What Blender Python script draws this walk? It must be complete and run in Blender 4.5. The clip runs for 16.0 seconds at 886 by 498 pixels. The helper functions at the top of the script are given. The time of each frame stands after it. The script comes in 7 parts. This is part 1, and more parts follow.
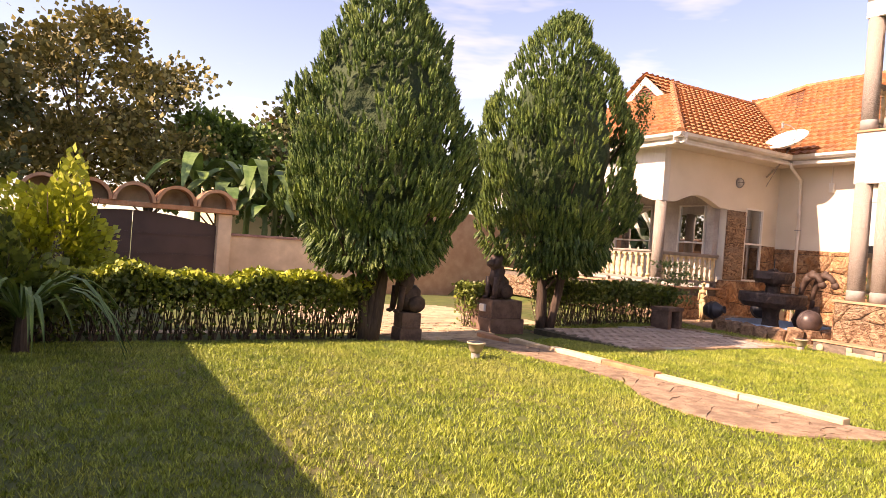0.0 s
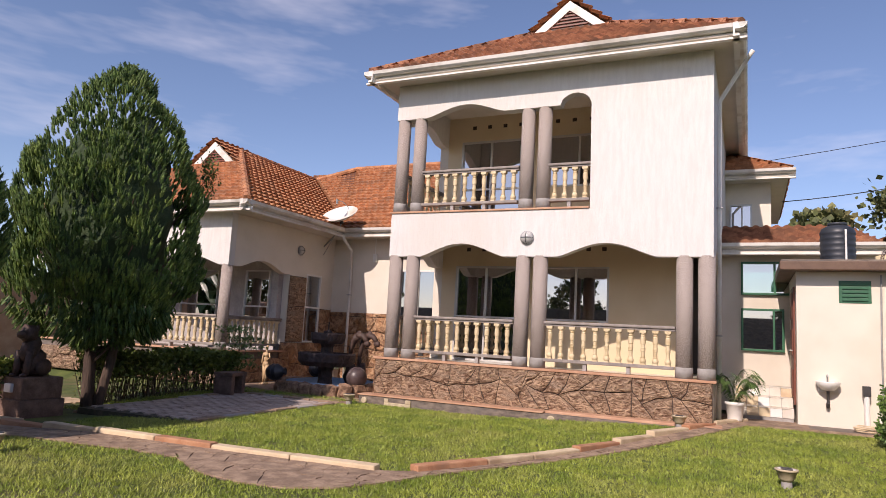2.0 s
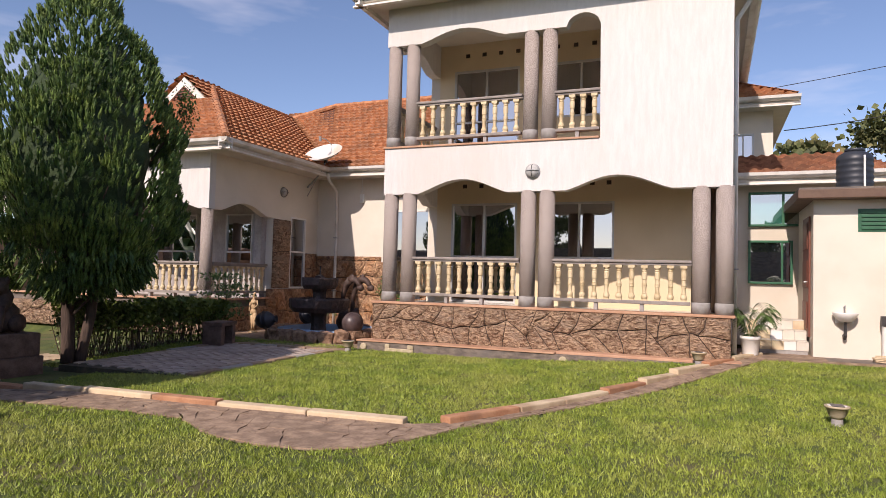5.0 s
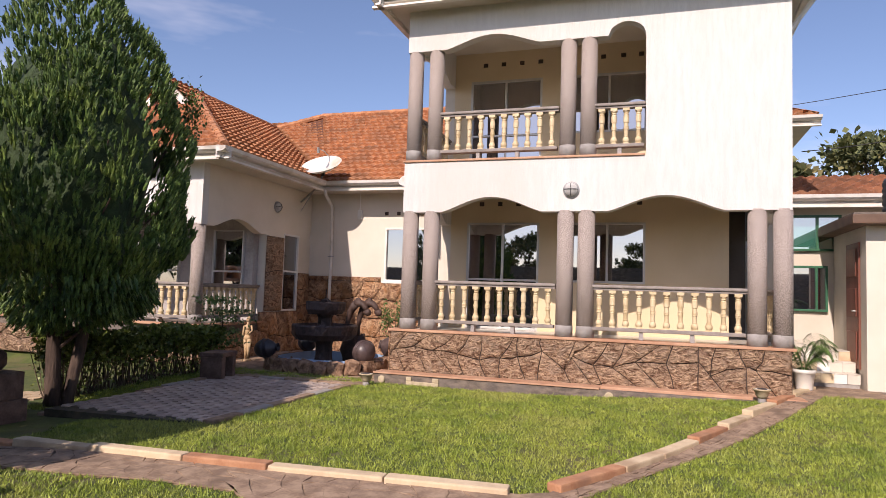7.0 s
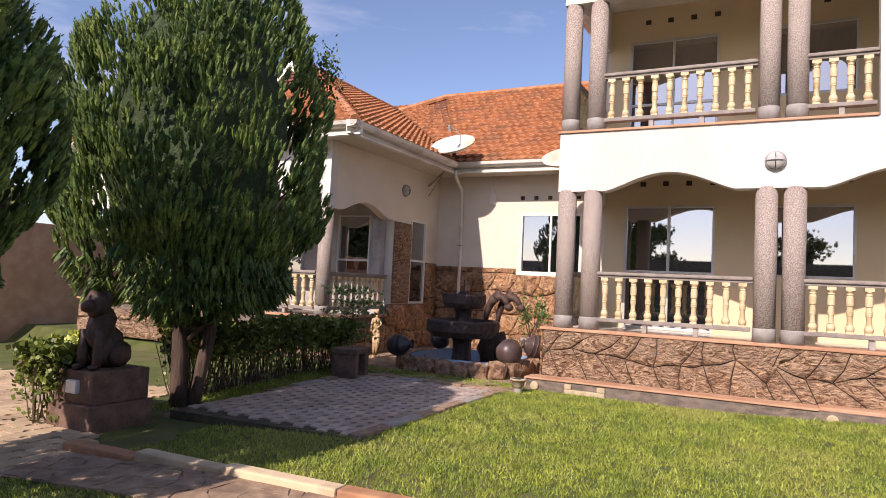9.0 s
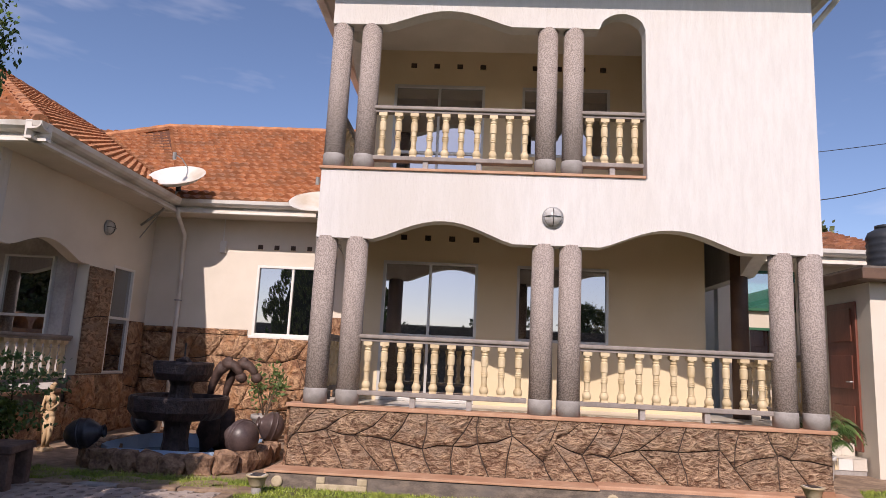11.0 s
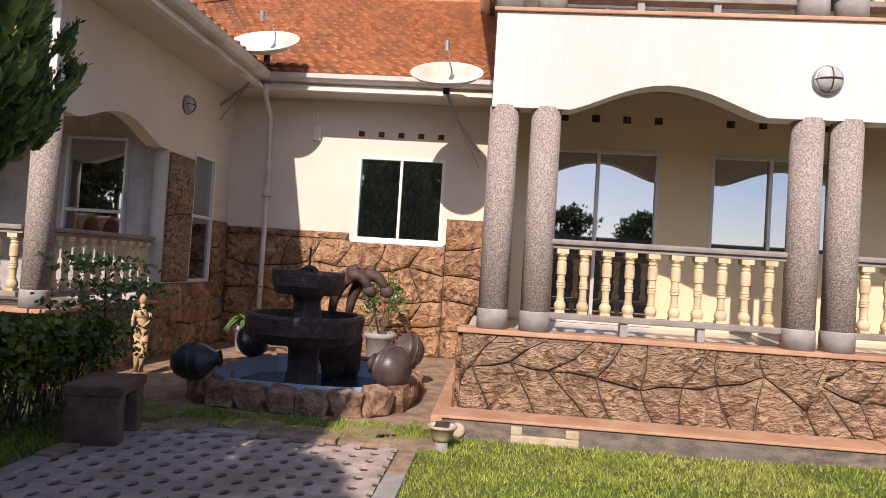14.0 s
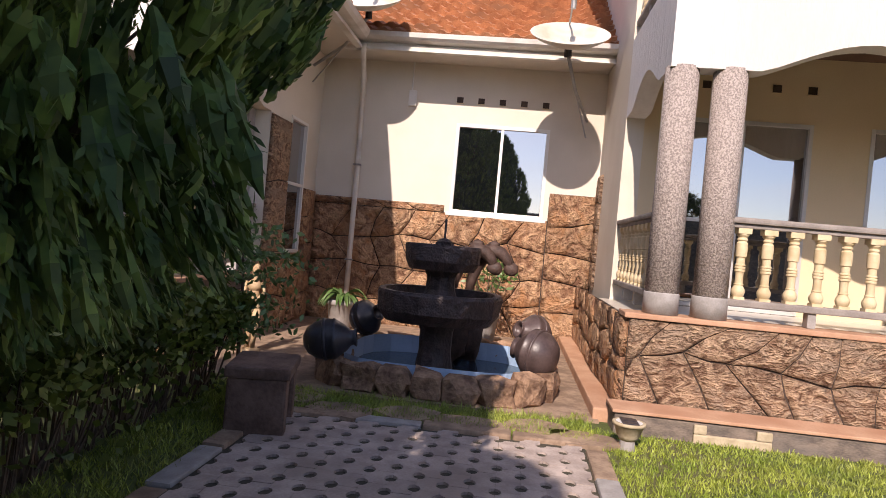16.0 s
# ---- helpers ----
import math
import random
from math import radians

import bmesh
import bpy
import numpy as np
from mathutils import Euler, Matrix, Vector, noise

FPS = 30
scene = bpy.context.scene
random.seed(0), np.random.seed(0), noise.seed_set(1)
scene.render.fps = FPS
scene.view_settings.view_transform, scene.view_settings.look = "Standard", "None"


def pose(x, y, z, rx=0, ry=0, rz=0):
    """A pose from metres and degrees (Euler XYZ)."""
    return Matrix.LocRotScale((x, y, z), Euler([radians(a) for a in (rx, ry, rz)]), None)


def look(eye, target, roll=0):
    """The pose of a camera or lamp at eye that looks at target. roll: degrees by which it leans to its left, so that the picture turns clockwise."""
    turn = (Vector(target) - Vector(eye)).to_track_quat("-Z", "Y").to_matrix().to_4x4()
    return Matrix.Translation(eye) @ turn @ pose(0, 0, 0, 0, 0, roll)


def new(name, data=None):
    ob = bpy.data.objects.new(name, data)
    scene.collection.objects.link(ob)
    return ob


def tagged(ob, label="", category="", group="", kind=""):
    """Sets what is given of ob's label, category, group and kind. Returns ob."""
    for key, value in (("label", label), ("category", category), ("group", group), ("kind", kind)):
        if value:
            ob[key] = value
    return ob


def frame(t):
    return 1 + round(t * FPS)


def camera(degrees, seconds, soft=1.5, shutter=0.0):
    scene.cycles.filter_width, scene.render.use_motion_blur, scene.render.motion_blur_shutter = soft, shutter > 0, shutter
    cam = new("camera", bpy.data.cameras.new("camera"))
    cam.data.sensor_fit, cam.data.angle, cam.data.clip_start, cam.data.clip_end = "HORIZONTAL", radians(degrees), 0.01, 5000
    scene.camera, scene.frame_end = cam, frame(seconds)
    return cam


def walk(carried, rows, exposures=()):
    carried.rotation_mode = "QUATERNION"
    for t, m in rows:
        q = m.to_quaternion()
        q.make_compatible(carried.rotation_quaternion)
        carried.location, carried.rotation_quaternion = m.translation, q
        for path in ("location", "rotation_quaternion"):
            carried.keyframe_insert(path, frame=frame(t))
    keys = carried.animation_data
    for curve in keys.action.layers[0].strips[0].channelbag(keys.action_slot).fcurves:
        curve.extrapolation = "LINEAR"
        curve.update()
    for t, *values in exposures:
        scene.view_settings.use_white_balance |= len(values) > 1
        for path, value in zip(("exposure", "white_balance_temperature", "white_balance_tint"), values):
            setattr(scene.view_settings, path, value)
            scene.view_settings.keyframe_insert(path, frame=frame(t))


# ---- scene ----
cam = camera(67.5, 16.0, soft=0.8)
PATH = [
    (0, (0.325, -0.037, 1.436), (1.317, 1.699, 1.421), 4.3),
    (0.5, (0.329, -0.044, 1.469), (1.643, 1.463, 1.525), 4.5),
    (1, (0.347, -0.07, 1.509), (1.855, 1.232, 1.677), 3.0),
    (1.5, (0.358, -0.166, 1.514), (2.034, 0.896, 1.761), 3.5),
    (2, (0.372, -0.198, 1.515), (2.171, 0.638, 1.767), 3.1),
    (2.5, (0.397, -0.205, 1.455), (2.299, 0.395, 1.595), 3.2),
    (3, (0.462, -0.181, 1.435), (2.43, 0.153, 1.317), 3.1),
    (3.5, (0.492, -0.096, 1.41), (2.487, -0.011, 1.299), 3.8),
    (4, (0.574, 0.11, 1.482), (2.548, 0.429, 1.435), 4.0),
    (4.5, (0.759, 0.348, 1.459), (2.657, 0.964, 1.593), 1.1),
    (5, (0.849, 0.659, 1.469), (2.7, 1.412, 1.553), 1.5),
    (5.2, (0.885, 0.769, 1.464), (2.738, 1.512, 1.581), 4.7),
    (7.3, (1.566, 2.565, 1.645), (3.464, 3.181, 1.776), 1.7),
    (7.5, (1.682, 2.728, 1.628), (3.547, 3.447, 1.69), 4.0),
    (8, (1.823, 3.049, 1.611), (3.664, 3.824, 1.705), 5.5),
    (8.5, (2.252, 3.409, 1.574), (4.036, 4.313, 1.595), 3.2),
    (9, (2.62, 3.7, 1.558), (4.402, 4.603, 1.661), 2.8),
    (9.5, (3.1, 3.936, 1.564), (5.045, 4.395, 1.647), 1.2),
    (9.7, (3.257, 4.014, 1.56), (5.216, 4.383, 1.719), 0.6),
    (11.8, (4.91, 5.239, 1.565), (6.893, 5.214, 1.828), 4.3),
    (12, (5.055, 5.382, 1.555), (7.052, 5.417, 1.676), 4.4),
    (12.5, (5.45, 5.838, 1.49), (7.434, 6.058, 1.62), 1.6),
    (13, (5.72, 6.232, 1.423), (7.704, 6.47, 1.522), 2.0),
    (13.5, (6.113, 6.461, 1.515), (8.085, 6.779, 1.607), 2.1),
    (14, (6.412, 6.703, 1.528), (8.404, 6.87, 1.579), 3.6),
    (14.5, (6.64, 7.048, 1.439), (8.63, 7.227, 1.372), 2.5),
    (15, (6.819, 7.377, 1.409), (8.802, 7.637, 1.401), 0.7),
    (15.5, (6.949, 7.735, 1.402), (8.938, 7.937, 1.336), 2.2),
    (16, (6.91, 8.04, 1.423), (8.898, 8.254, 1.398), 5.2),
]
walk(cam, [(t, look(eye, target, roll)) for t, eye, target, roll in PATH],
     exposures=[(0, 1.34, 9700, 35), (0.5, 1.06, 9100, 34), (1.0, 0.66, 8200, 33), (1.5, 0.10, 6900, 28), (3, 0.02, 6800, 24), (4, -0.04, 6800, 24), (5, 0.08, 6800, 23), (7.5, 0.20, 6900, 25), (9, 0.36, 7000, 26), (9.5, 0.14, 6900, 27), (12, -0.05, 6600, 23), (13.5, 0.16, 6800, 23), (16, 0.40, 6900, 24)])

# ---- world and sun ----
SUN_TO = Vector((-1, 0.12, 0.76)).normalized()
world = bpy.data.worlds.new("sky")
scene.world = world
world.use_nodes = True
wn = world.node_tree.nodes
sky = wn.new("ShaderNodeTexSky")
sky.sky_type, sky.sun_disc = "NISHITA", False
sky.sun_elevation = math.asin(SUN_TO.z)
sky.sun_rotation = math.atan2(SUN_TO.x, SUN_TO.y)
sky.altitude, sky.air_density, sky.dust_density, sky.ozone_density = 1100, 1.0, 1.5, 3.0
wn["Background"].inputs["Strength"].default_value = 0.14
# thin cloud streaks
tc = wn.new("ShaderNodeTexCoord")
mp = wn.new("ShaderNodeMapping")
mp.inputs["Scale"].default_value = (1.0, 1.6, 6.0)
cn = wn.new("ShaderNodeTexNoise")
cn.inputs["Scale"].default_value, cn.inputs["Detail"].default_value, cn.inputs["Roughness"].default_value = 1.7, 5, 0.6
cr = wn.new("ShaderNodeMapRange")
cr.inputs["From Min"].default_value, cr.inputs["From Max"].default_value, cr.inputs["To Max"].default_value = 0.5, 0.8, 0.4
cm = wn.new("ShaderNodeMix")
cm.data_type = "RGBA"
cm.inputs["B"].default_value = (7.5, 7.6, 8.0, 1)
wl = world.node_tree.links.new
wl(tc.outputs["Generated"], mp.inputs["Vector"])
wl(mp.outputs[0], cn.inputs["Vector"])
wl(cn.outputs["Fac"], cr.inputs["Value"])
wl(cr.outputs[0], cm.inputs["Factor"])
wl(sky.outputs[0], cm.inputs["A"])
wl(cm.outputs["Result"], wn["Background"].inputs["Color"])
sun = new("sun", bpy.data.lights.new("sun", "SUN"))
sun.data.energy, sun.data.angle, sun.data.color = 4.4, radians(0.53), (1.0, 0.93, 0.82)
sun.matrix_world = look((0, 0, 30), Vector((0, 0, 30)) - SUN_TO)


# ---- materials ----
def mat(name, a, b, rough=0.8, scale=3.0, fine=40.0, bump=0.15, metal=0.0, spread=(0.35, 0.65), stretch=(1, 1, 1), hue=0.0, bumpdist=0.01, c=None, cscale=0.7, spec=0.5, distort=0.0):
    """Two colours mixed by a broad and a fine noise, with relief; c: a third colour in large patches; hue: how far pieces differ."""
    m = bpy.data.materials.new(name)
    m.use_nodes = True
    n, l = m.node_tree.nodes, m.node_tree.links.new
    p = n["Principled BSDF"]
    p.inputs["Roughness"].default_value, p.inputs["Metallic"].default_value = rough, metal
    p.inputs["Specular IOR Level"].default_value = spec
    geo, mapping = n.new("ShaderNodeNewGeometry"), n.new("ShaderNodeMapping")
    mapping.inputs["Scale"].default_value = stretch
    l(geo.outputs["Position"], mapping.inputs["Vector"])

    def tex(sc, detail=4):
        t = n.new("ShaderNodeTexNoise")
        t.inputs["Scale"].default_value, t.inputs["Detail"].default_value, t.inputs["Distortion"].default_value = sc, detail, distort
        l(mapping.outputs[0], t.inputs["Vector"])
        return t
    big, small = tex(scale), tex(fine, 3)
    add = n.new("ShaderNodeMath")
    add.operation = "ADD"
    half = n.new("ShaderNodeMath")
    half.operation = "MULTIPLY_ADD"
    half.inputs[1].default_value, half.inputs[2].default_value = 0.4, -0.2
    l(small.outputs["Fac"], half.inputs[0])
    l(big.outputs["Fac"], add.inputs[0])
    l(half.outputs[0], add.inputs[1])
    rng = n.new("ShaderNodeMapRange")
    rng.inputs["From Min"].default_value, rng.inputs["From Max"].default_value = spread
    l(add.outputs[0], rng.inputs["Value"])
    mix = n.new("ShaderNodeMix")
    mix.data_type = "RGBA"
    mix.inputs["A"].default_value, mix.inputs["B"].default_value = (*a, 1), (*b, 1)
    l(rng.outputs[0], mix.inputs["Factor"])
    out = mix.outputs["Result"]
    if c:
        patch, pr, pm = tex(cscale, 5), n.new("ShaderNodeMapRange"), n.new("ShaderNodeMix")
        pr.inputs["From Min"].default_value, pr.inputs["From Max"].default_value = 0.5, 0.68
        pm.data_type = "RGBA"
        pm.inputs["B"].default_value = (*c, 1)
        l(patch.outputs["Fac"], pr.inputs["Value"])
        l(pr.outputs[0], pm.inputs["Factor"])
        l(out, pm.inputs["A"])
        out = pm.outputs["Result"]
    if hue:
        info, hs, r2 = n.new("ShaderNodeObjectInfo"), n.new("ShaderNodeHueSaturation"), n.new("ShaderNodeMapRange")
        r2.inputs["To Min"].default_value, r2.inputs["To Max"].default_value = 1 - hue, 1 + hue
        isl, sm = n.new("ShaderNodeMath"), n.new("ShaderNodeMath")
        isl.operation, sm.operation = "ADD", "FRACT"
        l(info.outputs["Random"], isl.inputs[0])
        l(geo.outputs["Random Per Island"], isl.inputs[1])
        l(isl.outputs[0], sm.inputs[0])
        l(sm.outputs[0], r2.inputs["Value"])
        l(r2.outputs[0], hs.inputs["Value"])
        l(out, hs.inputs["Color"])
        out = hs.outputs["Color"]
    l(out, p.inputs["Base Color"])
    if bump:
        bn = n.new("ShaderNodeBump")
        bn.inputs["Strength"].default_value, bn.inputs["Distance"].default_value = bump, bumpdist
        l(add.outputs[0], bn.inputs["Height"])
        l(bn.outputs[0], p.inputs["Normal"])
    return m


def glass_mat(name, tint, rough=0.02):
    """Dark reflecting window glass."""
    m = mat(name, tint, tuple(x * 1.4 for x in tint), rough, 1.0, 20, 0.0, spec=1.0)
    p = m.node_tree.nodes["Principled BSDF"]
    p.inputs["IOR"].default_value = 2.7
    p.inputs["Coat Weight"].default_value = 0.6
    p.inputs["Coat Roughness"].default_value = 0.01
    return m


WHITE = mat("white_roughcast", (0.645, 0.625, 0.595), (0.70, 0.68, 0.65), 0.9, 14, 90, 0.7, stretch=(1, 1, 0.16), c=(0.635, 0.60, 0.55), cscale=0.5, bumpdist=0.02)
CREAM = mat("cream_paint", (0.70, 0.57, 0.37), (0.76, 0.63, 0.43), 0.8, 1.2, 60, 0.12, c=(0.66, 0.53, 0.34), cscale=0.6)
CREAM2 = mat("pale_cream_paint", (0.68, 0.62, 0.525), (0.74, 0.675, 0.58), 0.8, 1.5, 70, 0.12, c=(0.62, 0.55, 0.45), cscale=0.5)
SOFFIT = mat("soffit_board", (0.62, 0.57, 0.49), (0.68, 0.62, 0.54), 0.8, 2, 60, 0.05)
TRIM = mat("white_gutter_paint", (0.74, 0.71, 0.65), (0.80, 0.77, 0.72), 0.5, 2, 50, 0.05, c=(0.55, 0.50, 0.43), cscale=1.6)
CORAL = mat("terracotta_edge_paint", (0.46, 0.255, 0.155), (0.55, 0.335, 0.215), 0.75, 4, 50, 0.15, c=(0.42, 0.22, 0.13), cscale=1.5)
PEBBLE = mat("pebble_dash_column", (0.235, 0.195, 0.172), (0.47, 0.40, 0.355), 0.85, 62, 180, 0.9, spread=(0.4, 0.6), bumpdist=0.012)
COLBASE = mat("grey_cement", (0.29, 0.27, 0.25), (0.38, 0.355, 0.335), 0.85, 8, 70, 0.2)
RAIL = mat("grey_rail_cement", (0.23, 0.20, 0.18), (0.32, 0.28, 0.25), 0.8, 6, 70, 0.2)
BALUSTER = mat("yellow_baluster_paint", (0.64, 0.51, 0.31), (0.70, 0.575, 0.37), 0.65, 8, 80, 0.15, c=(0.54, 0.41, 0.23), cscale=5)
STONE = mat("carved_brown_stone", (0.22, 0.115, 0.065), (0.66, 0.445, 0.285), 0.75, 6, 22, 1.0, spread=(0.36, 0.62), hue=0.08, bumpdist=0.2, c=(0.46, 0.32, 0.22), cscale=2.2, distort=1.5, stretch=(1, 1, 2.0))
STONE2 = mat("rust_brown_rock_cladding", (0.25, 0.12, 0.066), (0.67, 0.42, 0.245), 0.7, 5, 22, 1.0, spread=(0.34, 0.64), hue=0.18, bumpdist=0.2, c=(0.50, 0.25, 0.115), cscale=2.5, distort=1.4)
MORTAR_AND_HOLE = mat("dark_joint_and_hole_shade", (0.05, 0.032, 0.024), (0.09, 0.06, 0.045), 0.9, 12, 60, 0.3)
LEDGE = mat("weathered_ledge_cement", (0.11, 0.09, 0.075), (0.24, 0.19, 0.15), 0.85, 6, 40, 0.6, c=(0.16, 0.14, 0.125), cscale=1.4, stretch=(1, 1, 2.5))
TILE = mat("orange_clay_tile", (0.34, 0.135, 0.06), (0.53, 0.245, 0.115), 0.85, 6, 45, 0.4, hue=0.1, c=(0.33, 0.16, 0.085), cscale=1.6)
TILE_OLD = mat("mossy_clay_tile", (0.25, 0.10, 0.055), (0.42, 0.19, 0.10), 0.85, 5, 45, 0.4, hue=0.22, c=(0.18, 0.085, 0.05), cscale=1.6)
ROOFBASE = mat("roof_underlay", (0.10, 0.04, 0.02), (0.16, 0.06, 0.03), 0.9, 4, 40, 0.2)
FLOORT = mat("pale_floor_tile", (0.60, 0.55, 0.47), (0.66, 0.61, 0.53), 0.35, 3, 40, 0.03)
CEILB = mat("brown_ceiling_board", (0.10, 0.055, 0.035), (0.14, 0.08, 0.05), 0.6, 4, 50, 0.1)
ALU = mat("aluminium_frame", (0.55, 0.54, 0.52), (0.62, 0.61, 0.59), 0.4, 3, 60, 0.03, metal=0.3)
GLASS = glass_mat("dark_window_glass", (0.006, 0.007, 0.009))
GREENGL = glass_mat("green_window_glass", (0.03, 0.16, 0.12))
GREENFR = mat("green_steel_frame", (0.02, 0.10, 0.05), (0.03, 0.14, 0.07), 0.45, 4, 50, 0.05)
GRASSBASE = mat("lawn_soil", (0.055, 0.078, 0.018), (0.10, 0.125, 0.027), 0.95, 3, 30, 0.5, c=(0.12, 0.105, 0.045), cscale=0.8, bumpdist=0.03)
BLADE = mat("lawn_grass", (0.16, 0.23, 0.028), (0.31, 0.365, 0.055), 0.55, 2.2, 25, 0.0, hue=0.5, c=(0.31, 0.335, 0.072), cscale=0.7)
EARTH = mat("red_brown_earth", (0.14, 0.085, 0.055), (0.22, 0.14, 0.09), 0.95, 4, 40, 0.5, bumpdist=0.02)
SLAB = mat("path_flagstone", (0.23, 0.155, 0.105), (0.385, 0.275, 0.19), 0.9, 7, 35, 0.6, c=(0.19, 0.13, 0.09), cscale=3.0, hue=0.05)
KERBC = mat("cream_kerb_paint", (0.58, 0.46, 0.30), (0.66, 0.53, 0.36), 0.8, 6, 50, 0.25, c=(0.42, 0.30, 0.19), cscale=1.8, hue=0.08)
KERBR = mat("terracotta_kerb_paint", (0.40, 0.19, 0.10), (0.50, 0.27, 0.15), 0.8, 6, 50, 0.25, c=(0.28, 0.16, 0.10), cscale=2, hue=0.1)
PAVER = mat("grey_paver", (0.34, 0.275, 0.24), (0.48, 0.40, 0.35), 0.9, 6, 60, 0.35, hue=0.1, c=(0.28, 0.22, 0.185), cscale=1.0)
PAVERY = mat("sandy_drive_paver", (0.42, 0.31, 0.20), (0.54, 0.41, 0.27), 0.9, 5, 50, 0.3, hue=0.16, c=(0.33, 0.24, 0.16), cscale=0.8)
MOSS = mat("mossy_joint_soil", (0.05, 0.045, 0.03), (0.09, 0.075, 0.05), 0.95, 8, 60, 0.4)
BARK = mat("thuja_bark", (0.05, 0.032, 0.024), (0.105, 0.07, 0.052), 0.9, 8, 40, 0.8, stretch=(1, 1, 0.2), bumpdist=0.03)
THUJA = mat("thuja_foliage", (0.03, 0.072, 0.016), (0.105, 0.17, 0.03), 0.65, 6, 30, 0.0, hue=0.45, c=(0.14, 0.20, 0.037), cscale=3.0)
HEDGEL = mat("hedge_leaf", (0.07, 0.105, 0.018), (0.16, 0.20, 0.03), 0.5, 3, 25, 0.0, hue=0.4)
HEDGEY = mat("yellow_green_hedge_leaf", (0.25, 0.30, 0.03), (0.40, 0.42, 0.05), 0.5, 3, 25, 0.0, hue=0.3)
TWIG = mat("hedge_twig", (0.07, 0.045, 0.03), (0.13, 0.09, 0.06), 0.9, 10, 50, 0.2)
LEAF = mat("broad_leaf", (0.07, 0.135, 0.03), (0.16, 0.25, 0.05), 0.5, 3, 25, 0.0, hue=0.35)
LEAFB = mat("banana_leaf", (0.06, 0.12, 0.03), (0.13, 0.21, 0.06), 0.45, 3, 25, 0.0, hue=0.3)
LEAFFAR = mat("far_tree_leaf", (0.07, 0.09, 0.035), (0.15, 0.165, 0.06), 0.7, 0.8, 8, 0.0, hue=0.4, c=(0.20, 0.17, 0.07), cscale=0.5)
LEAFDRY = mat("olive_tree_leaf", (0.12, 0.115, 0.035), (0.26, 0.215, 0.065), 0.7, 0.8, 8, 0.0, hue=0.45)
RED = mat("red_petal", (0.60, 0.02, 0.015), (0.75, 0.05, 0.03), 0.5, 6, 40, 0.0, hue=0.2)
PINK = mat("salmon_petal", (0.62, 0.22, 0.12), (0.72, 0.34, 0.18), 0.55, 6, 40, 0.0, hue=0.25)
DARKST = mat("dark_brown_statue", (0.045, 0.026, 0.02), (0.095, 0.055, 0.042), 0.65, 10, 50, 0.6, bumpdist=0.02)
PEDEST = mat("dark_red_pedestal", (0.10, 0.06, 0.045), (0.19, 0.12, 0.09), 0.85, 6, 40, 0.5, bumpdist=0.02)
FOUNT = mat("dark_fountain_stone", (0.032, 0.022, 0.022), (0.075, 0.05, 0.047), 0.55, 12, 50, 0.9, bumpdist=0.03)
POTBLK = mat("black_glazed_clay", (0.02, 0.02, 0.026), (0.04, 0.04, 0.05), 0.35, 5, 40, 0.15)
POTBRN = mat("bronze_glazed_clay", (0.055, 0.037, 0.035), (0.10, 0.068, 0.064), 0.4, 6, 40, 0.3)
ROCK = mat("pool_rim_rock", (0.15, 0.082, 0.05), (0.40, 0.25, 0.155), 0.85, 7, 30, 1.0, hue=0.15, bumpdist=0.04)
BLUE = mat("blue_pool_tile", (0.30, 0.44, 0.62), (0.38, 0.52, 0.70), 0.35, 2, 40, 0.05)
WATER = mat("pool_water", (0.03, 0.06, 0.10), (0.05, 0.09, 0.13), 0.03, 4, 12, 0.08)
FIGURE = mat("tan_figure_stone", (0.45, 0.30, 0.16), (0.56, 0.40, 0.23), 0.7, 12, 50, 0.3)
DISHM = mat("white_dish_enamel", (0.70, 0.68, 0.63), (0.77, 0.75, 0.70), 0.45, 3, 40, 0.05, c=(0.55, 0.48, 0.38), cscale=1.5)
STEEL = mat("grey_galvanised_steel", (0.32, 0.32, 0.31), (0.42, 0.42, 0.41), 0.5, 8, 60, 0.1, metal=0.5)
DARKMET = mat("dark_painted_steel", (0.03, 0.028, 0.028), (0.05, 0.045, 0.045), 0.5, 6, 50, 0.1)
RUST = mat("rusty_wire", (0.06, 0.035, 0.035), (0.12, 0.07, 0.06), 0.7, 12, 60, 0.1)
GATEM = mat("dark_brown_gate_paint", (0.045, 0.027, 0.027), (0.07, 0.042, 0.04), 0.5, 1.5, 40, 0.05)
WALLTAN = mat("tan_roughcast_wall", (0.57, 0.46, 0.34), (0.70, 0.57, 0.43), 0.95, 3, 55, 0.9, c=(0.45, 0.355, 0.26), cscale=0.6, bumpdist=0.02)
CAPM = mat("mauve_wall_cap", (0.22, 0.13, 0.115), (0.32, 0.20, 0.18), 0.85, 4, 50, 0.2)
TANK = mat("black_plastic_tank", (0.02, 0.025, 0.035), (0.035, 0.04, 0.05), 0.45, 3, 40, 0.03)
REDDOOR = mat("red_brown_door", (0.16, 0.05, 0.03), (0.24, 0.08, 0.05), 0.5, 3, 50, 0.1, stretch=(1, 1, 0.2))
MARBLE = mat("grey_marbled_render", (0.33, 0.30, 0.29), (0.47, 0.44, 0.42), 0.6, 2.5, 20, 0.2)
CERAMIC = mat("white_ceramic", (0.74, 0.72, 0.68), (0.80, 0.78, 0.74), 0.3, 3, 40, 0.02)
LENS = mat("ribbed_lamp_glass", (0.42, 0.41, 0.39), (0.52, 0.51, 0.49), 0.15, 10, 60, 0.1)
PLASTER_POT = mat("weathered_pot_cement", (0.42, 0.34, 0.22), (0.55, 0.46, 0.31), 0.85, 9, 50, 0.3)
FARWALL = mat("far_cream_wall", (0.55, 0.45, 0.28), (0.62, 0.52, 0.34), 0.9, 1, 20, 0.1)
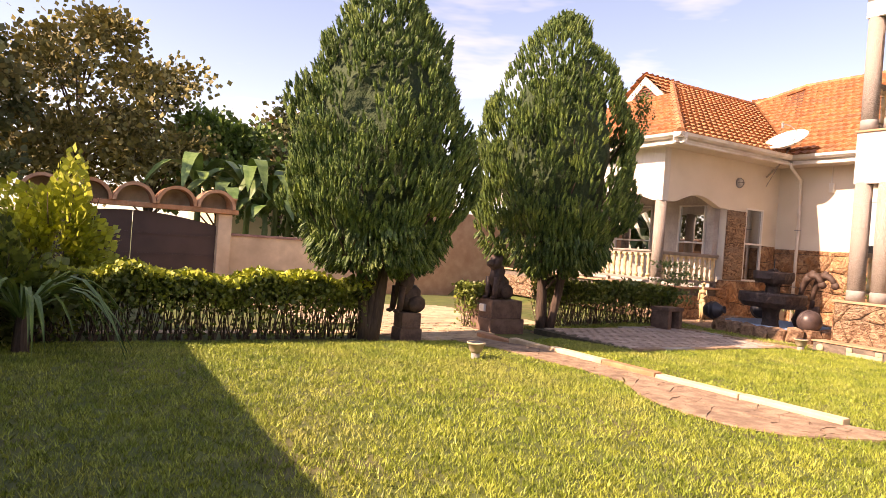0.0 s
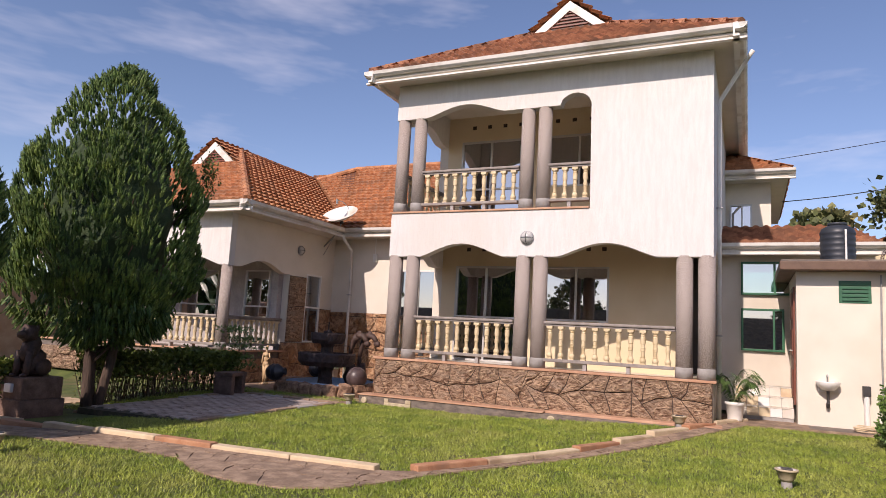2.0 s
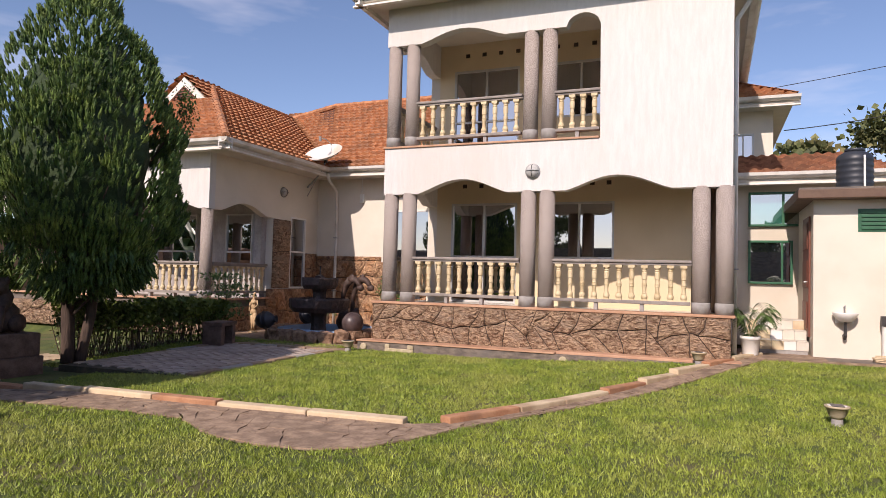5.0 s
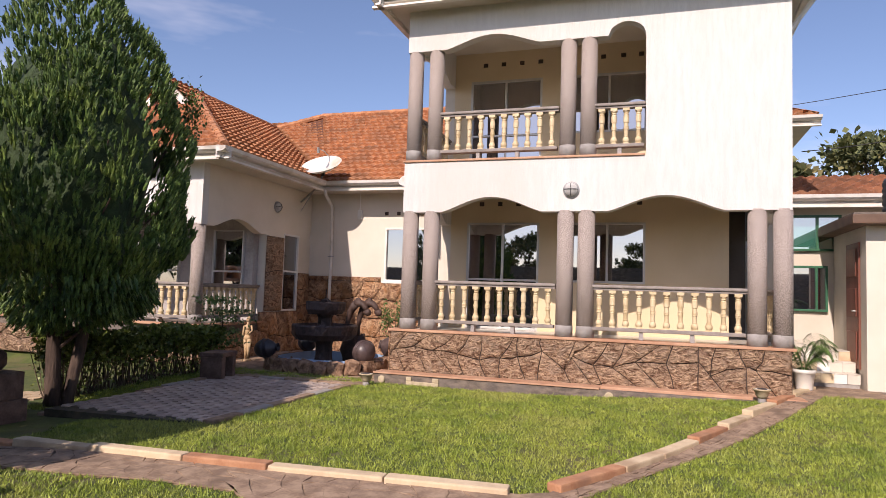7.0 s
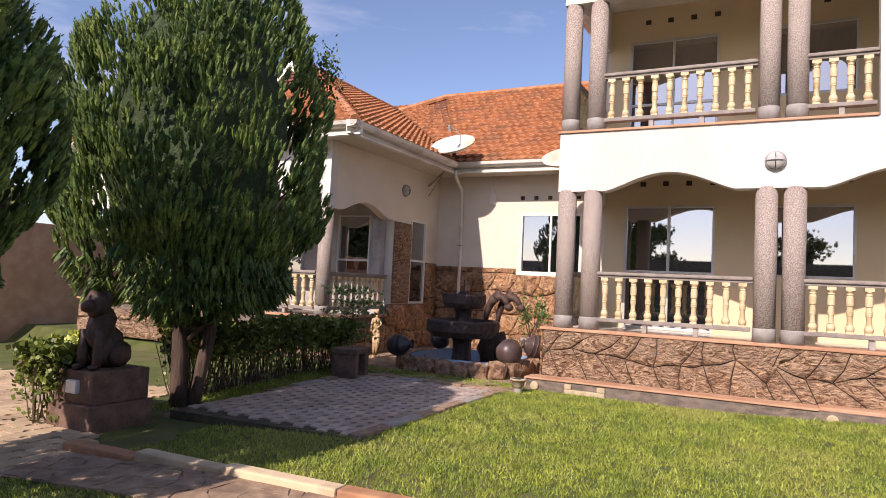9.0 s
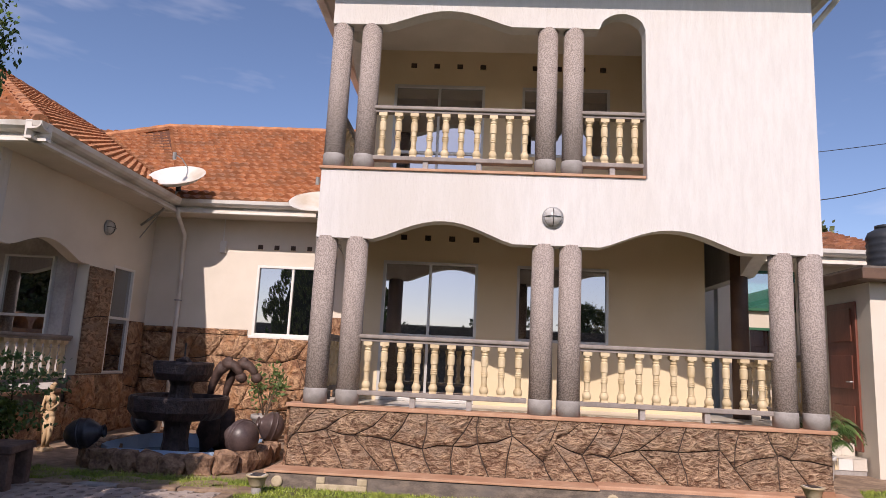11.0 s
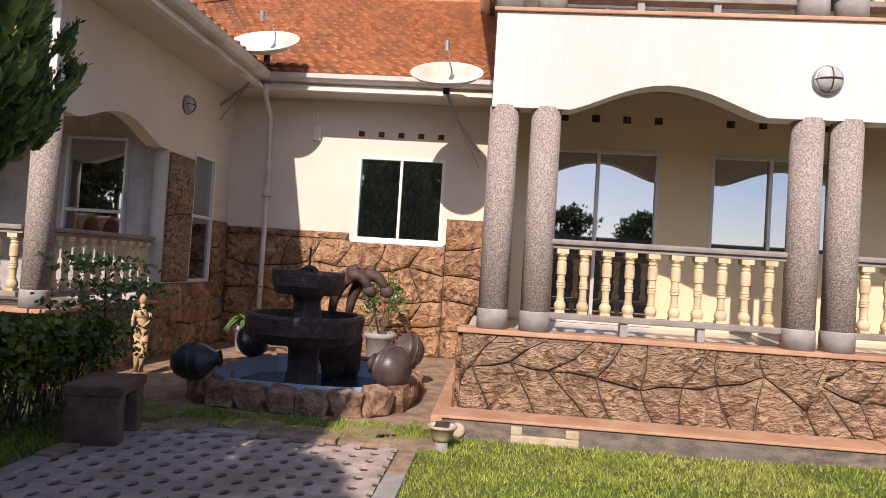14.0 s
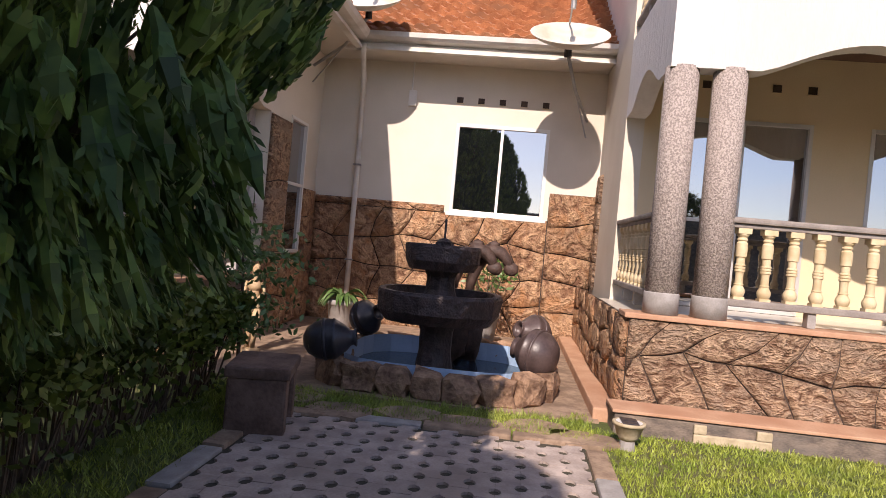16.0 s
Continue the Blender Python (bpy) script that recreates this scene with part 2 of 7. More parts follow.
# dark tone that puts the gloom of unlit rooms into the colour
ROOM_GLOOM = mat("room_gloom", (0.10, 0.085, 0.07), (0.14, 0.12, 0.1), 0.9, 2, 30, 0.0)


# ---- building helpers ----
def part(name, bm, material, parent=None, label="", smooth=False):
    """Links a bmesh as one mesh object under a thing or a part."""
    me = bpy.data.meshes.new(name)
    bm.to_mesh(me)
    bm.free()
    me.materials.append(material)
    if smooth:
        for p in me.polygons:
            p.use_smooth = True
    ob = new(name, me)
    if parent:
        ob.parent = parent
    if label:
        ob["label"] = label
    return ob


def thing(name, label, category, group="", kind="", at=(0, 0, 0), rz=0.0):
    ob = new(name)
    ob.matrix_world = Matrix.Translation(at) @ Matrix.Rotation(radians(rz), 4, "Z")
    return tagged(ob, label, category, group, kind)


def struct(name, bm, material, label, category, smooth=False):
    return tagged(part(name, bm, material, smooth=smooth), label, category, kind="structure")


def box(bm, x0, x1, y0, y1, z0, z1, bevel=0.0):
    g = bmesh.ops.create_cube(bm, size=1)["verts"]
    bmesh.ops.scale(bm, vec=(abs(x1 - x0), abs(y1 - y0), abs(z1 - z0)), verts=g)
    bmesh.ops.translate(bm, vec=((x0 + x1) / 2, (y0 + y1) / 2, (z0 + z1) / 2), verts=g)
    if bevel:
        es = list({e for v in g for e in v.link_edges})
        bmesh.ops.bevel(bm, geom=es, offset=bevel, segments=2, affect="EDGES", profile=0.6)
    return bm


def boxm(*a, bevel=0.0):
    return box(bmesh.new(), *a, bevel=bevel)


def lathe(bm, profile, seg=16, at=(0, 0, 0), m=None):
    """A turned shape from (radius, height) rows."""
    rings = []
    for r, z in profile:
        ring = []
        for k in range(seg):
            a = 2 * math.pi * k / seg
            v = Vector((r * math.cos(a), r * math.sin(a), z))
            if m:
                v = m @ v
            ring.append(bm.verts.new(v + Vector(at)))
        rings.append(ring)
    for lo, hi in zip(rings, rings[1:]):
        for k in range(seg):
            bm.faces.new((lo[k], lo[(k + 1) % seg], hi[(k + 1) % seg], hi[k]))
    bm.faces.new(rings[0][::-1])
    bm.faces.new(rings[-1])
    return bm


def tube(bm, pts, r, seg=6, r_end=None):
    """A round bar along points, tapering to r_end."""
    rings = []
    n = len(pts)
    for i, p in enumerate(pts):
        p = Vector(p)
        d = (Vector(pts[min(i + 1, n - 1)]) - Vector(pts[max(i - 1, 0)])).normalized()
        u = d.cross(Vector((0, 0, 1)))
        if u.length < 0.05:
            u = Vector((1, 0, 0))
        u.normalize()
        w = d.cross(u)
        rr = r + ((r if r_end is None else r_end) - r) * i / max(1, n - 1)
        rings.append([bm.verts.new(p + rr * (math.cos(2 * math.pi * k / seg) * u + math.sin(2 * math.pi * k / seg) * w)) for k in range(seg)])
    for lo, hi in zip(rings, rings[1:]):
        for k in range(seg):
            bm.faces.new((lo[k], lo[(k + 1) % seg], hi[(k + 1) % seg], hi[k]))
    bm.faces.new(rings[0][::-1])
    bm.faces.new(rings[-1])
    return bm


def prism(bm, pts, axis, a, b):
    """A flat outline of 2D points pushed from a to b along an axis (x: points are y, z; y: x, z; z: x, y)."""
    def at(p, d):
        return {"x": (d, p[0], p[1]), "y": (p[0], d, p[1]), "z": (p[0], p[1], d)}[axis]
    lo, hi = [bm.verts.new(at(p, a)) for p in pts], [bm.verts.new(at(p, b)) for p in pts]
    n = len(pts)
    fs = [bm.faces.new(lo), bm.faces.new(hi)]
    for k in range(n):
        fs.append(bm.faces.new((lo[k], lo[(k + 1) % n], hi[(k + 1) % n], hi[k])))
    bmesh.ops.recalc_face_normals(bm, faces=fs)
    return bm


def blob(bm, c, r, sub=2, rough=0.0, seed=0, m=None):
    vs = bmesh.ops.create_icosphere(bm, subdivisions=sub, radius=1)["verts"]
    for v in vs:
        k = 1 + rough * noise.noise(v.co * 1.7 + Vector((seed * 3.1, 0, 0)))
        co = Vector((v.co.x * r[0] * k, v.co.y * r[1] * k, v.co.z * r[2] * k))
        v.co = (m @ co if m else co) + Vector(c)
    return bm


def arc(y0, y1, z, rise, n=14, flat=False):
    """Points of a shallow arch from y0 to y1, springing at z."""
    out = []
    for k in range(n + 1):
        u = k / n
        s = math.sin(math.pi * u)
        h = s ** 0.5 if flat else (0.5 - 0.5 * math.cos(2 * math.pi * u)) ** 0.62
        out.append((y0 + (y1 - y0) * u, z + rise * h))
    return out


def poly(name, verts, faces, material, parent=None, label=""):
    me = bpy.data.meshes.new(name)
    me.from_pydata(verts, [], faces)
    me.update()
    me.materials.append(material)
    ob = new(name, me)
    if parent:
        ob.parent = parent
    if label:
        ob["label"] = label
    return ob


def smooth01(x, a, b):
    u = min(1.0, max(0.0, (x - a) / (b - a)))
    return u * u * (3 - 2 * u)


def ground_z(x, y):
    """The lawn rises a little towards the outhouse and falls towards the drive."""
    return 0.2 * smooth01(x, 8.5, 13.5) * smooth01(-y, -5.0, -0.3) - 0.09 * smooth01(y, 7.3, 9.4) * smooth01(-x, -11.0, -8.5) - drive_fall(y) * (x < 12.7)


def drive_fall(y):
    """How far the drive has dropped on its way to the gate."""
    return 0.42 * min(1.0, max(0.0, (y - 11.0) / 9.9))


# ---- ground ----
def build_ground():
    def steps(lo, hi, far):
        near = list(np.arange(lo, hi + 0.01, 0.5))
        return [-far, -far / 4, -120, -60, -40] + near + [60, 120, far / 4, far]
    xs = steps(-15, 35, 1500)
    ys = steps(-20, 30, 1500)
    verts = [(x, y, ground_z(x, y)) for y in ys for x in xs]
    n = len(xs)
    faces = [(j * n + i, j * n + i + 1, (j + 1) * n + i + 1, (j + 1) * n + i) for j in range(len(ys) - 1) for i in range(n - 1)]
    return tagged(poly("ground", verts, faces, GRASSBASE), "mown green lawn and earth round the house", "ground", kind="structure")


build_ground()

# ---- two-storey block: walls with arched openings ----
FX = 12.8


def build_block():
    # street face: parapet band, solid panel and arched head in one sheet with the balcony left open
    low = [(6.85, 3.1)] + arc(6.10, 4.27, 3.1, 0.27) + arc(3.14, 1.32, 3.1, 0.26) + [(0.35, 3.1)]
    outer = low + [(0.35, 6.95), (6.85, 6.95), (6.85, 6.13)] + arc(6.1, 4.36, 6.13, 0.22) + arc(3.18, 2.56, 6.13, 0.23, flat=True) + [(2.54, 4.03), (6.85, 4.03)]
    struct("wall_front", prism(bmesh.new(), outer, "x", FX, FX + 0.22), WHITE, "white roughcast balcony front with scalloped arches", "wall")
    for nm, y in (("wall_side_a", 6.63), ("wall_side_b", 0.351)):
        bm = bmesh.new()
        if y > 3:
            prism(bm, [(FX + 0.222, 4.03), (FX + 0.222, 3.1)] + arc(13.3, 14.75, 3.1, 0.27) + [(15.1, 3.1), (15.1, 4.03)], "y", y, y + 0.22)
            prism(bm, [(FX + 0.222, 6.95), (FX + 0.222, 6.13)] + arc(13.3, 14.75, 6.13, 0.22) + [(15.1, 6.13), (15.1, 6.95)], "y", y, y + 0.22)
        else:
            prism(bm, [(FX + 0.222, 6.95), (FX + 0.222, 3.1)] + arc(13.4, 14.9, 3.1, 0.27) + [(20.0, 3.1), (20.0, 6.95)], "y", y, y + 0.22)
        struct(nm, bm, WHITE, "white roughcast side wall over the porch", "wall")
    # side wall behind the porch, towards the courtyard
    struct("wall_court_side", boxm(15.1, 19.5, 6.63, 6.85, 0, 6.95), CREAM2, "cream painted house wall above the courtyard", "wall")
    # porch back walls with door and window openings
    for nm, z0, zc, y_end in (("wall_porch_lower", 0.9, 3.93, 1.05), ("wall_porch_upper", 4.03, 6.95, 0.57)):
        dz = 0.0 if z0 < 2 else 3.09
        top, sill = 3.16 + dz, 1.93 + dz
        e = 0.0005
        ring = [(6.63, z0), (6.63, zc), (y_end, zc), (y_end, z0), (3.32 - e, z0), (3.32 - e, sill), (2.58, sill), (2.58, top), (4.06, top), (4.06, sill), (3.32 + e, sill), (3.32 + e, z0),
                (4.70, z0), (4.70, top), (6.26, top), (6.26, z0)]
        bm = prism(bmesh.new(), ring, "x", 15.1, 15.3)
        struct(nm, bm, CREAM, "cream painted porch wall", "wall")
    # added backing wall behind the glass, its dark colour standing for unlit rooms
    struct("wall_room", boxm(16.6, 16.8, 0.6, 6.6, 0.9, 6.95), ROOM_GLOOM, "added backing wall, darkened for room shade, behind the porch windows", "wall")
    struct("floor_porch", boxm(FX + 0.02, 15.1, 0.36, 6.98, -0.1, 0.905), FLOORT, "pale tiled porch floor", "floor")
    struct("ceiling_porch", boxm(FX + 0.22, 15.1, 0.57, 6.63, 3.93, 3.98), CEILB, "brown boarded porch ceiling", "ceiling")
    struct("floor_balcony", boxm(FX + 0.22, 15.1, 0.57, 6.63, 3.985, 4.028), FLOORT, "pale tiled balcony floor", "floor")
    struct("ceiling_balcony", boxm(FX + 0.22, 15.1, 0.57, 6.63, 6.88, 6.95), SOFFIT, "pale balcony ceiling", "ceiling")
    # terracotta lips
    struct("trim_balcony", boxm(FX - 0.03, FX + 0.24, 2.56, 6.88, 4.032, 4.07, bevel=0.008), CORAL, "terracotta painted balcony lip", "trim")
    struct("trim_porch", boxm(FX - 0.05, FX + 0.3, 0.30, 7.05, 0.908, 0.955, bevel=0.01), CORAL, "terracotta painted porch lip", "trim")
    struct("ledge_upper", boxm(FX - 0.42, FX + 0.1, 0.25, 7.12, -0.1, 0.17, bevel=0.02), LEDGE, "weathered cement ledge under the porch", "ledge")
    struct("trim_ledge", boxm(FX - 0.44, FX - 0.06, 3.2, 7.14, 0.172, 0.20, bevel=0.008), CORAL, "terracotta painted top of the ledge", "trim")
    struct("ledge_lower", boxm(FX - 0.30, FX + 0.1, 0.2, 3.2, 0.05, 0.215, bevel=0.02), CORAL, "terracotta painted step of the ledge", "ledge")
    struct("ledge_court", boxm(FX - 0.1, 17.3, 6.99, 7.25, -0.1, 0.12, bevel=0.02), CORAL, "terracotta painted ledge beside the courtyard", "ledge")


build_block()

# ---- courtyard walls ----
WY, BX = 11.32, 17.31


def build_court():
    bm = bmesh.new()
    for y0, y1, a, b in ((6.85, 7.66, 0, 4.5), (7.66, 9.12, 0, 1.88), (7.66, 9.12, 3.28, 4.5), (9.12, 11.54, 0, 4.5)):
        box(bm, BX, BX + 0.22, y0, y1, a, b)
    struct("wall_court_back", bm, CREAM2, "cream painted courtyard wall with a window", "wall")
    # unseen backing wall, coloured dark as an unlit room
    struct("wall_room_court", boxm(BX + 1.6, BX + 1.7, 6.9, 11.3, 0, 4.4), ROOM_GLOOM, "added backing wall, darkened for room shade, behind the courtyard window", "wall")
    # wing side wall: arch of the porch, marble panel, tall window
    bm = bmesh.new()
    pts = [(13.0, 4.5), (13.0, 2.9)] + arc(13.22, 14.95, 2.9, 0.24) + [(15.2, 2.9), (15.98, 2.9), (15.98, 3.0), (16.72, 3.0), (16.72, 4.5)]
    prism(bm, pts, "y", WY, WY + 0.2)
    box(bm, 15.2, 15.98, WY, WY + 0.2, 0, 2.9)
    box(bm, 15.98, 16.72, WY, WY + 0.2, 0, 1.05)
    box(bm, 16.72, BX, WY, WY + 0.2, 0, 4.5)
    struct("wall_wing_side", bm, CREAM2, "cream painted wing wall with a shallow arch", "wall")
    pts = [(WY, 4.5), (WY, 2.9)] + arc(11.6, 13.6, 2.9, 0.24) + arc(14.3, 16.3, 2.9, 0.24) + [(18.5, 2.9), (18.5, 4.5)]
    struct("wall_wing_front", prism(bmesh.new(), pts, "x", 12.998, 12.8), WHITE, "white roughcast wing front with scalloped arches", "wall")
    # wing porch: inner walls and floor
    struct("wall_wing_inner", boxm(15.0, 15.2, WY + 0.2, 18.5, 0.78, 4.4), MARBLE, "grey marbled porch wall with windows", "wall")
    struct("floor_wing_porch", boxm(12.85, 15.2, WY + 0.02, 18.5, 0.0, 0.78), LEDGE, "stone-edged wing porch floor", "floor")
    struct("ceiling_wing_porch", boxm(12.99, 15.2, WY + 0.2, 18.5, 3.6, 3.66), SOFFIT, "pale porch ceiling", "ceiling")


build_court()


# ---- roofs: clay tiles laid in courses ----
def tile_course_sheet(bm, a, b, c, d, du=0.21, dv=0.29):
    """Tiles over a plane patch: a, b along the eave, d, c along the top (a under d). Rows of tiles overlap and roll."""
    a, b, c, d = (Vector(p) for p in (a, b, c, d))
    up = (d - a)
    along = (b - a)
    nrm = along.cross(up)
    if nrm.z < 0:
        nrm.negate()
    nrm.normalize()
    ey = along.normalized()
    vdir = (nrm.cross(ey)).normalized()
    if vdir.z < 0:
        vdir.negate()
    height = (d - a).dot(vdir)
    top_h = max((c - a).dot(vdir), height)
    la, ra = (d - a).dot(ey) / height, (c - b).dot(ey) / max(1e-6, (c - b).dot(vdir))
    rows = int(top_h / dv) + 1
    for r in range(rows):
        v0 = r * dv
        s, e = la * v0, along.length + ra * v0
        n = max(1, int((e - s) / du))
        if e - s < 0.05:
            break
        w = (e - s) / n
        v1 = min(v0 + dv * 1.06, top_h + 0.03)
        for k in range(n):
            u0 = s + k * w
            j = 0.006 * math.sin(17.3 * k + 5.1 * r)
            prof = ((0.0, 0.030), (0.16, 0.052), (0.42, 0.050), (0.6, 0.018), (0.84, 0.010), (1.0, 0.030))
            lo = [bm.verts.new(a + ey * (u0 + f * w) + vdir * (v0 + j) + nrm * (h + 0.068)) for f, h in prof]
            hi = [bm.verts.new(a + ey * (u0 + f * w) + vdir * v1 + nrm * (h * 0.8)) for f, h in prof]
            und = [bm.verts.new(a + ey * (u0 + f * w) + vdir * (v0 + j) + nrm * 0.002) for f in (0, 1)]
            for q in range(5):
                bm.faces.new((lo[q], lo[q + 1], hi[q + 1], hi[q]))
            bm.faces.new((und[0], und[1], *lo[::-1]))


def ridge_caps(name, p, q, parent, material, r=0.10):
    p, q = Vector(p), Vector(q)
    n = max(1, int((q - p).length / 0.36))
    bm = bmesh.new()
    for k in range(n):
        s, e = p.lerp(q, k / n), p.lerp(q, (k + 1.12) / n)
        tube(bm, [s, e], r * 1.04, 8, r * 0.9)
    return part(name, bm, material, parent)


def fascia(name, pts, parent, label):
    """White gutter along an eave, with a rounded lip and a board behind."""
    bm = bmesh.new()
    for (p, q) in zip(pts, pts[1:]):
        p, q = Vector(p), Vector(q)
        d = (q - p).normalized()
        o = Vector((d.y, -d.x, 0)) if abs(d.x) > abs(d.y) else Vector((-1, 0, 0))
        prof = ((-0.01, -0.06), (0.06, -0.05), (0.105, -0.015), (0.125, 0.05), (0.11, 0.05), (0.09, -0.005), (0.05, -0.03), (-0.01, -0.03), (-0.02, 0.06), (-0.10, 0.06), (-0.10, -0.19), (0.0, -0.19), (0.0, -0.155), (-0.075, -0.15), (-0.075, -0.06))
        lo = [bm.verts.new(p - d * 0.1 + o * u + Vector((0, 0, z))) for u, z in prof]
        hi = [bm.verts.new(q + d * 0.1 + o * u + Vector((0, 0, z))) for u, z in prof]
        n = len(prof)
        fs = [bm.faces.new((lo[k], lo[(k + 1) % n], hi[(k + 1) % n], hi[k])) for k in range(n)]
        fs += [bm.faces.new(lo[::-1]), bm.faces.new(hi)]
        bmesh.ops.recalc_face_normals(bm, faces=fs)
    return part(name, bm, TRIM, parent, label)


def slope(roof, a, b, c, d, material):
    off = Vector((0, 0, -0.03))
    poly("underlay", [tuple(Vector(p) + off) for p in (a, b, c, d)], [(0, 1, 2, 3)], ROOFBASE, roof)
    bm = bmesh.new()
    tile_course_sheet(bm, a, b, c, d)
    ob = part("roof_tiles", bm, material, roof, "overlapping clay tiles")
    ob["kind"] = "stuff"


def gablet(roof, apex, half, drop, facing_x):
    """Small white-edged gable at the head of a hip."""
    bm = bmesh.new()
    x, y, z = apex
    prism(bm, [(y - half, z - drop), (y, z), (y + half, z - drop)], "x", x + 0.06, x + 0.12)
    part("louvre", bm, CEILB, roof, "brown louvred gablet")
    for k in range(6):
        zz = z - drop + 0.05 + k * (drop - 0.12) / 6
        w = half * (z - zz) / drop * 0.8
        part("slat", boxm(x + 0.03, x + 0.06, y - w, y + w, zz, zz + 0.03), REDDOOR, roof)
    bm = bmesh.new()
    t = 0.16
    prism(bm, [(y - half - 0.12, z - drop - 0.02), (y, z + 0.06), (y + half + 0.12, z - drop - 0.02), (y + half - t, z - drop - 0.02), (y, z - t * 1.1), (y - half + t, z - drop - 0.02)], "x", x, x + 0.1)
    part("bargeboard", bm, TRIM, roof, "white painted bargeboard")
    for s in (-1, 1):
        bm = bmesh.new()
        q0, q1 = Vector((x - 0.08, y + s * (half + 0.2), z - drop - 0.02)), Vector((x - 0.08, y, z + 0.11))
        a, b2 = q0, q0 + Vector((1.6, 0, 0))
        tile_course_sheet(bm, a, b2, q1 + Vector((1.6, 0, 0)), q1)
        ob = part("roof_tiles", bm, TILE, roof)
        ob["kind"] = "stuff"


def roof_block():
    roof = thing("roof_block", "orange clay hip roof with white gutters over the two-storey block", "roof", kind="structure")
    x0, y0, y1, z = 12.25, -0.10, 7.30, 7.04
    yc, pitch = (y0 + y1) / 2, 0.61
    zr = z + (y1 - y0) / 2 * pitch
    xr = x0 + (y1 - y0) / 2
    slope(roof, (x0, y1, z), (x0, y0, z), (xr, yc, zr), (xr, yc, zr), TILE_OLD)
    slope(roof, (x0, y0, z), (21, y0, z), (21, yc, zr), (xr, yc, zr), TILE_OLD)
    slope(roof, (21, y1, z), (x0, y1, z), (xr, yc, zr), (21, yc, zr), TILE_OLD)
    ridge_caps("hip_cap", (x0, y0, z + 0.05), (xr, yc, zr + 0.05), roof, TILE_OLD)
    ridge_caps("hip_cap", (x0, y1, z + 0.05), (xr, yc, zr + 0.05), roof, TILE_OLD)
    gablet(roof, (xr - 1.05, yc, zr + 0.1), 0.72, 0.6, True)
    fascia("gutter", [(x0 + 0.02, y1, z - 0.02), (x0 + 0.02, y0, z - 0.02)][::-1], roof, "white eaves gutter")
    fascia("gutter", [(21, y0 + 0.02, z - 0.02), (x0, y0 + 0.02, z - 0.02)][::-1], roof, "white eaves gutter")
    fascia("gutter", [(x0, y1 - 0.02, z - 0.02), (21, y1 - 0.02, z - 0.02)][::-1], roof, "white eaves gutter")
    bm = bmesh.new()
    for b in ((x0 + 0.03, FX, y0 + 0.03, y1 - 0.03), (FX, 21, y0 + 0.03, 0.351), (FX, 21, 6.85, y1 - 0.03)):
        box(bm, *b, z - 0.13, z - 0.09)
    struct("soffit_block", bm, SOFFIT, "pale boarded soffit under the eaves", "soffit")
    return roof


roof_block()


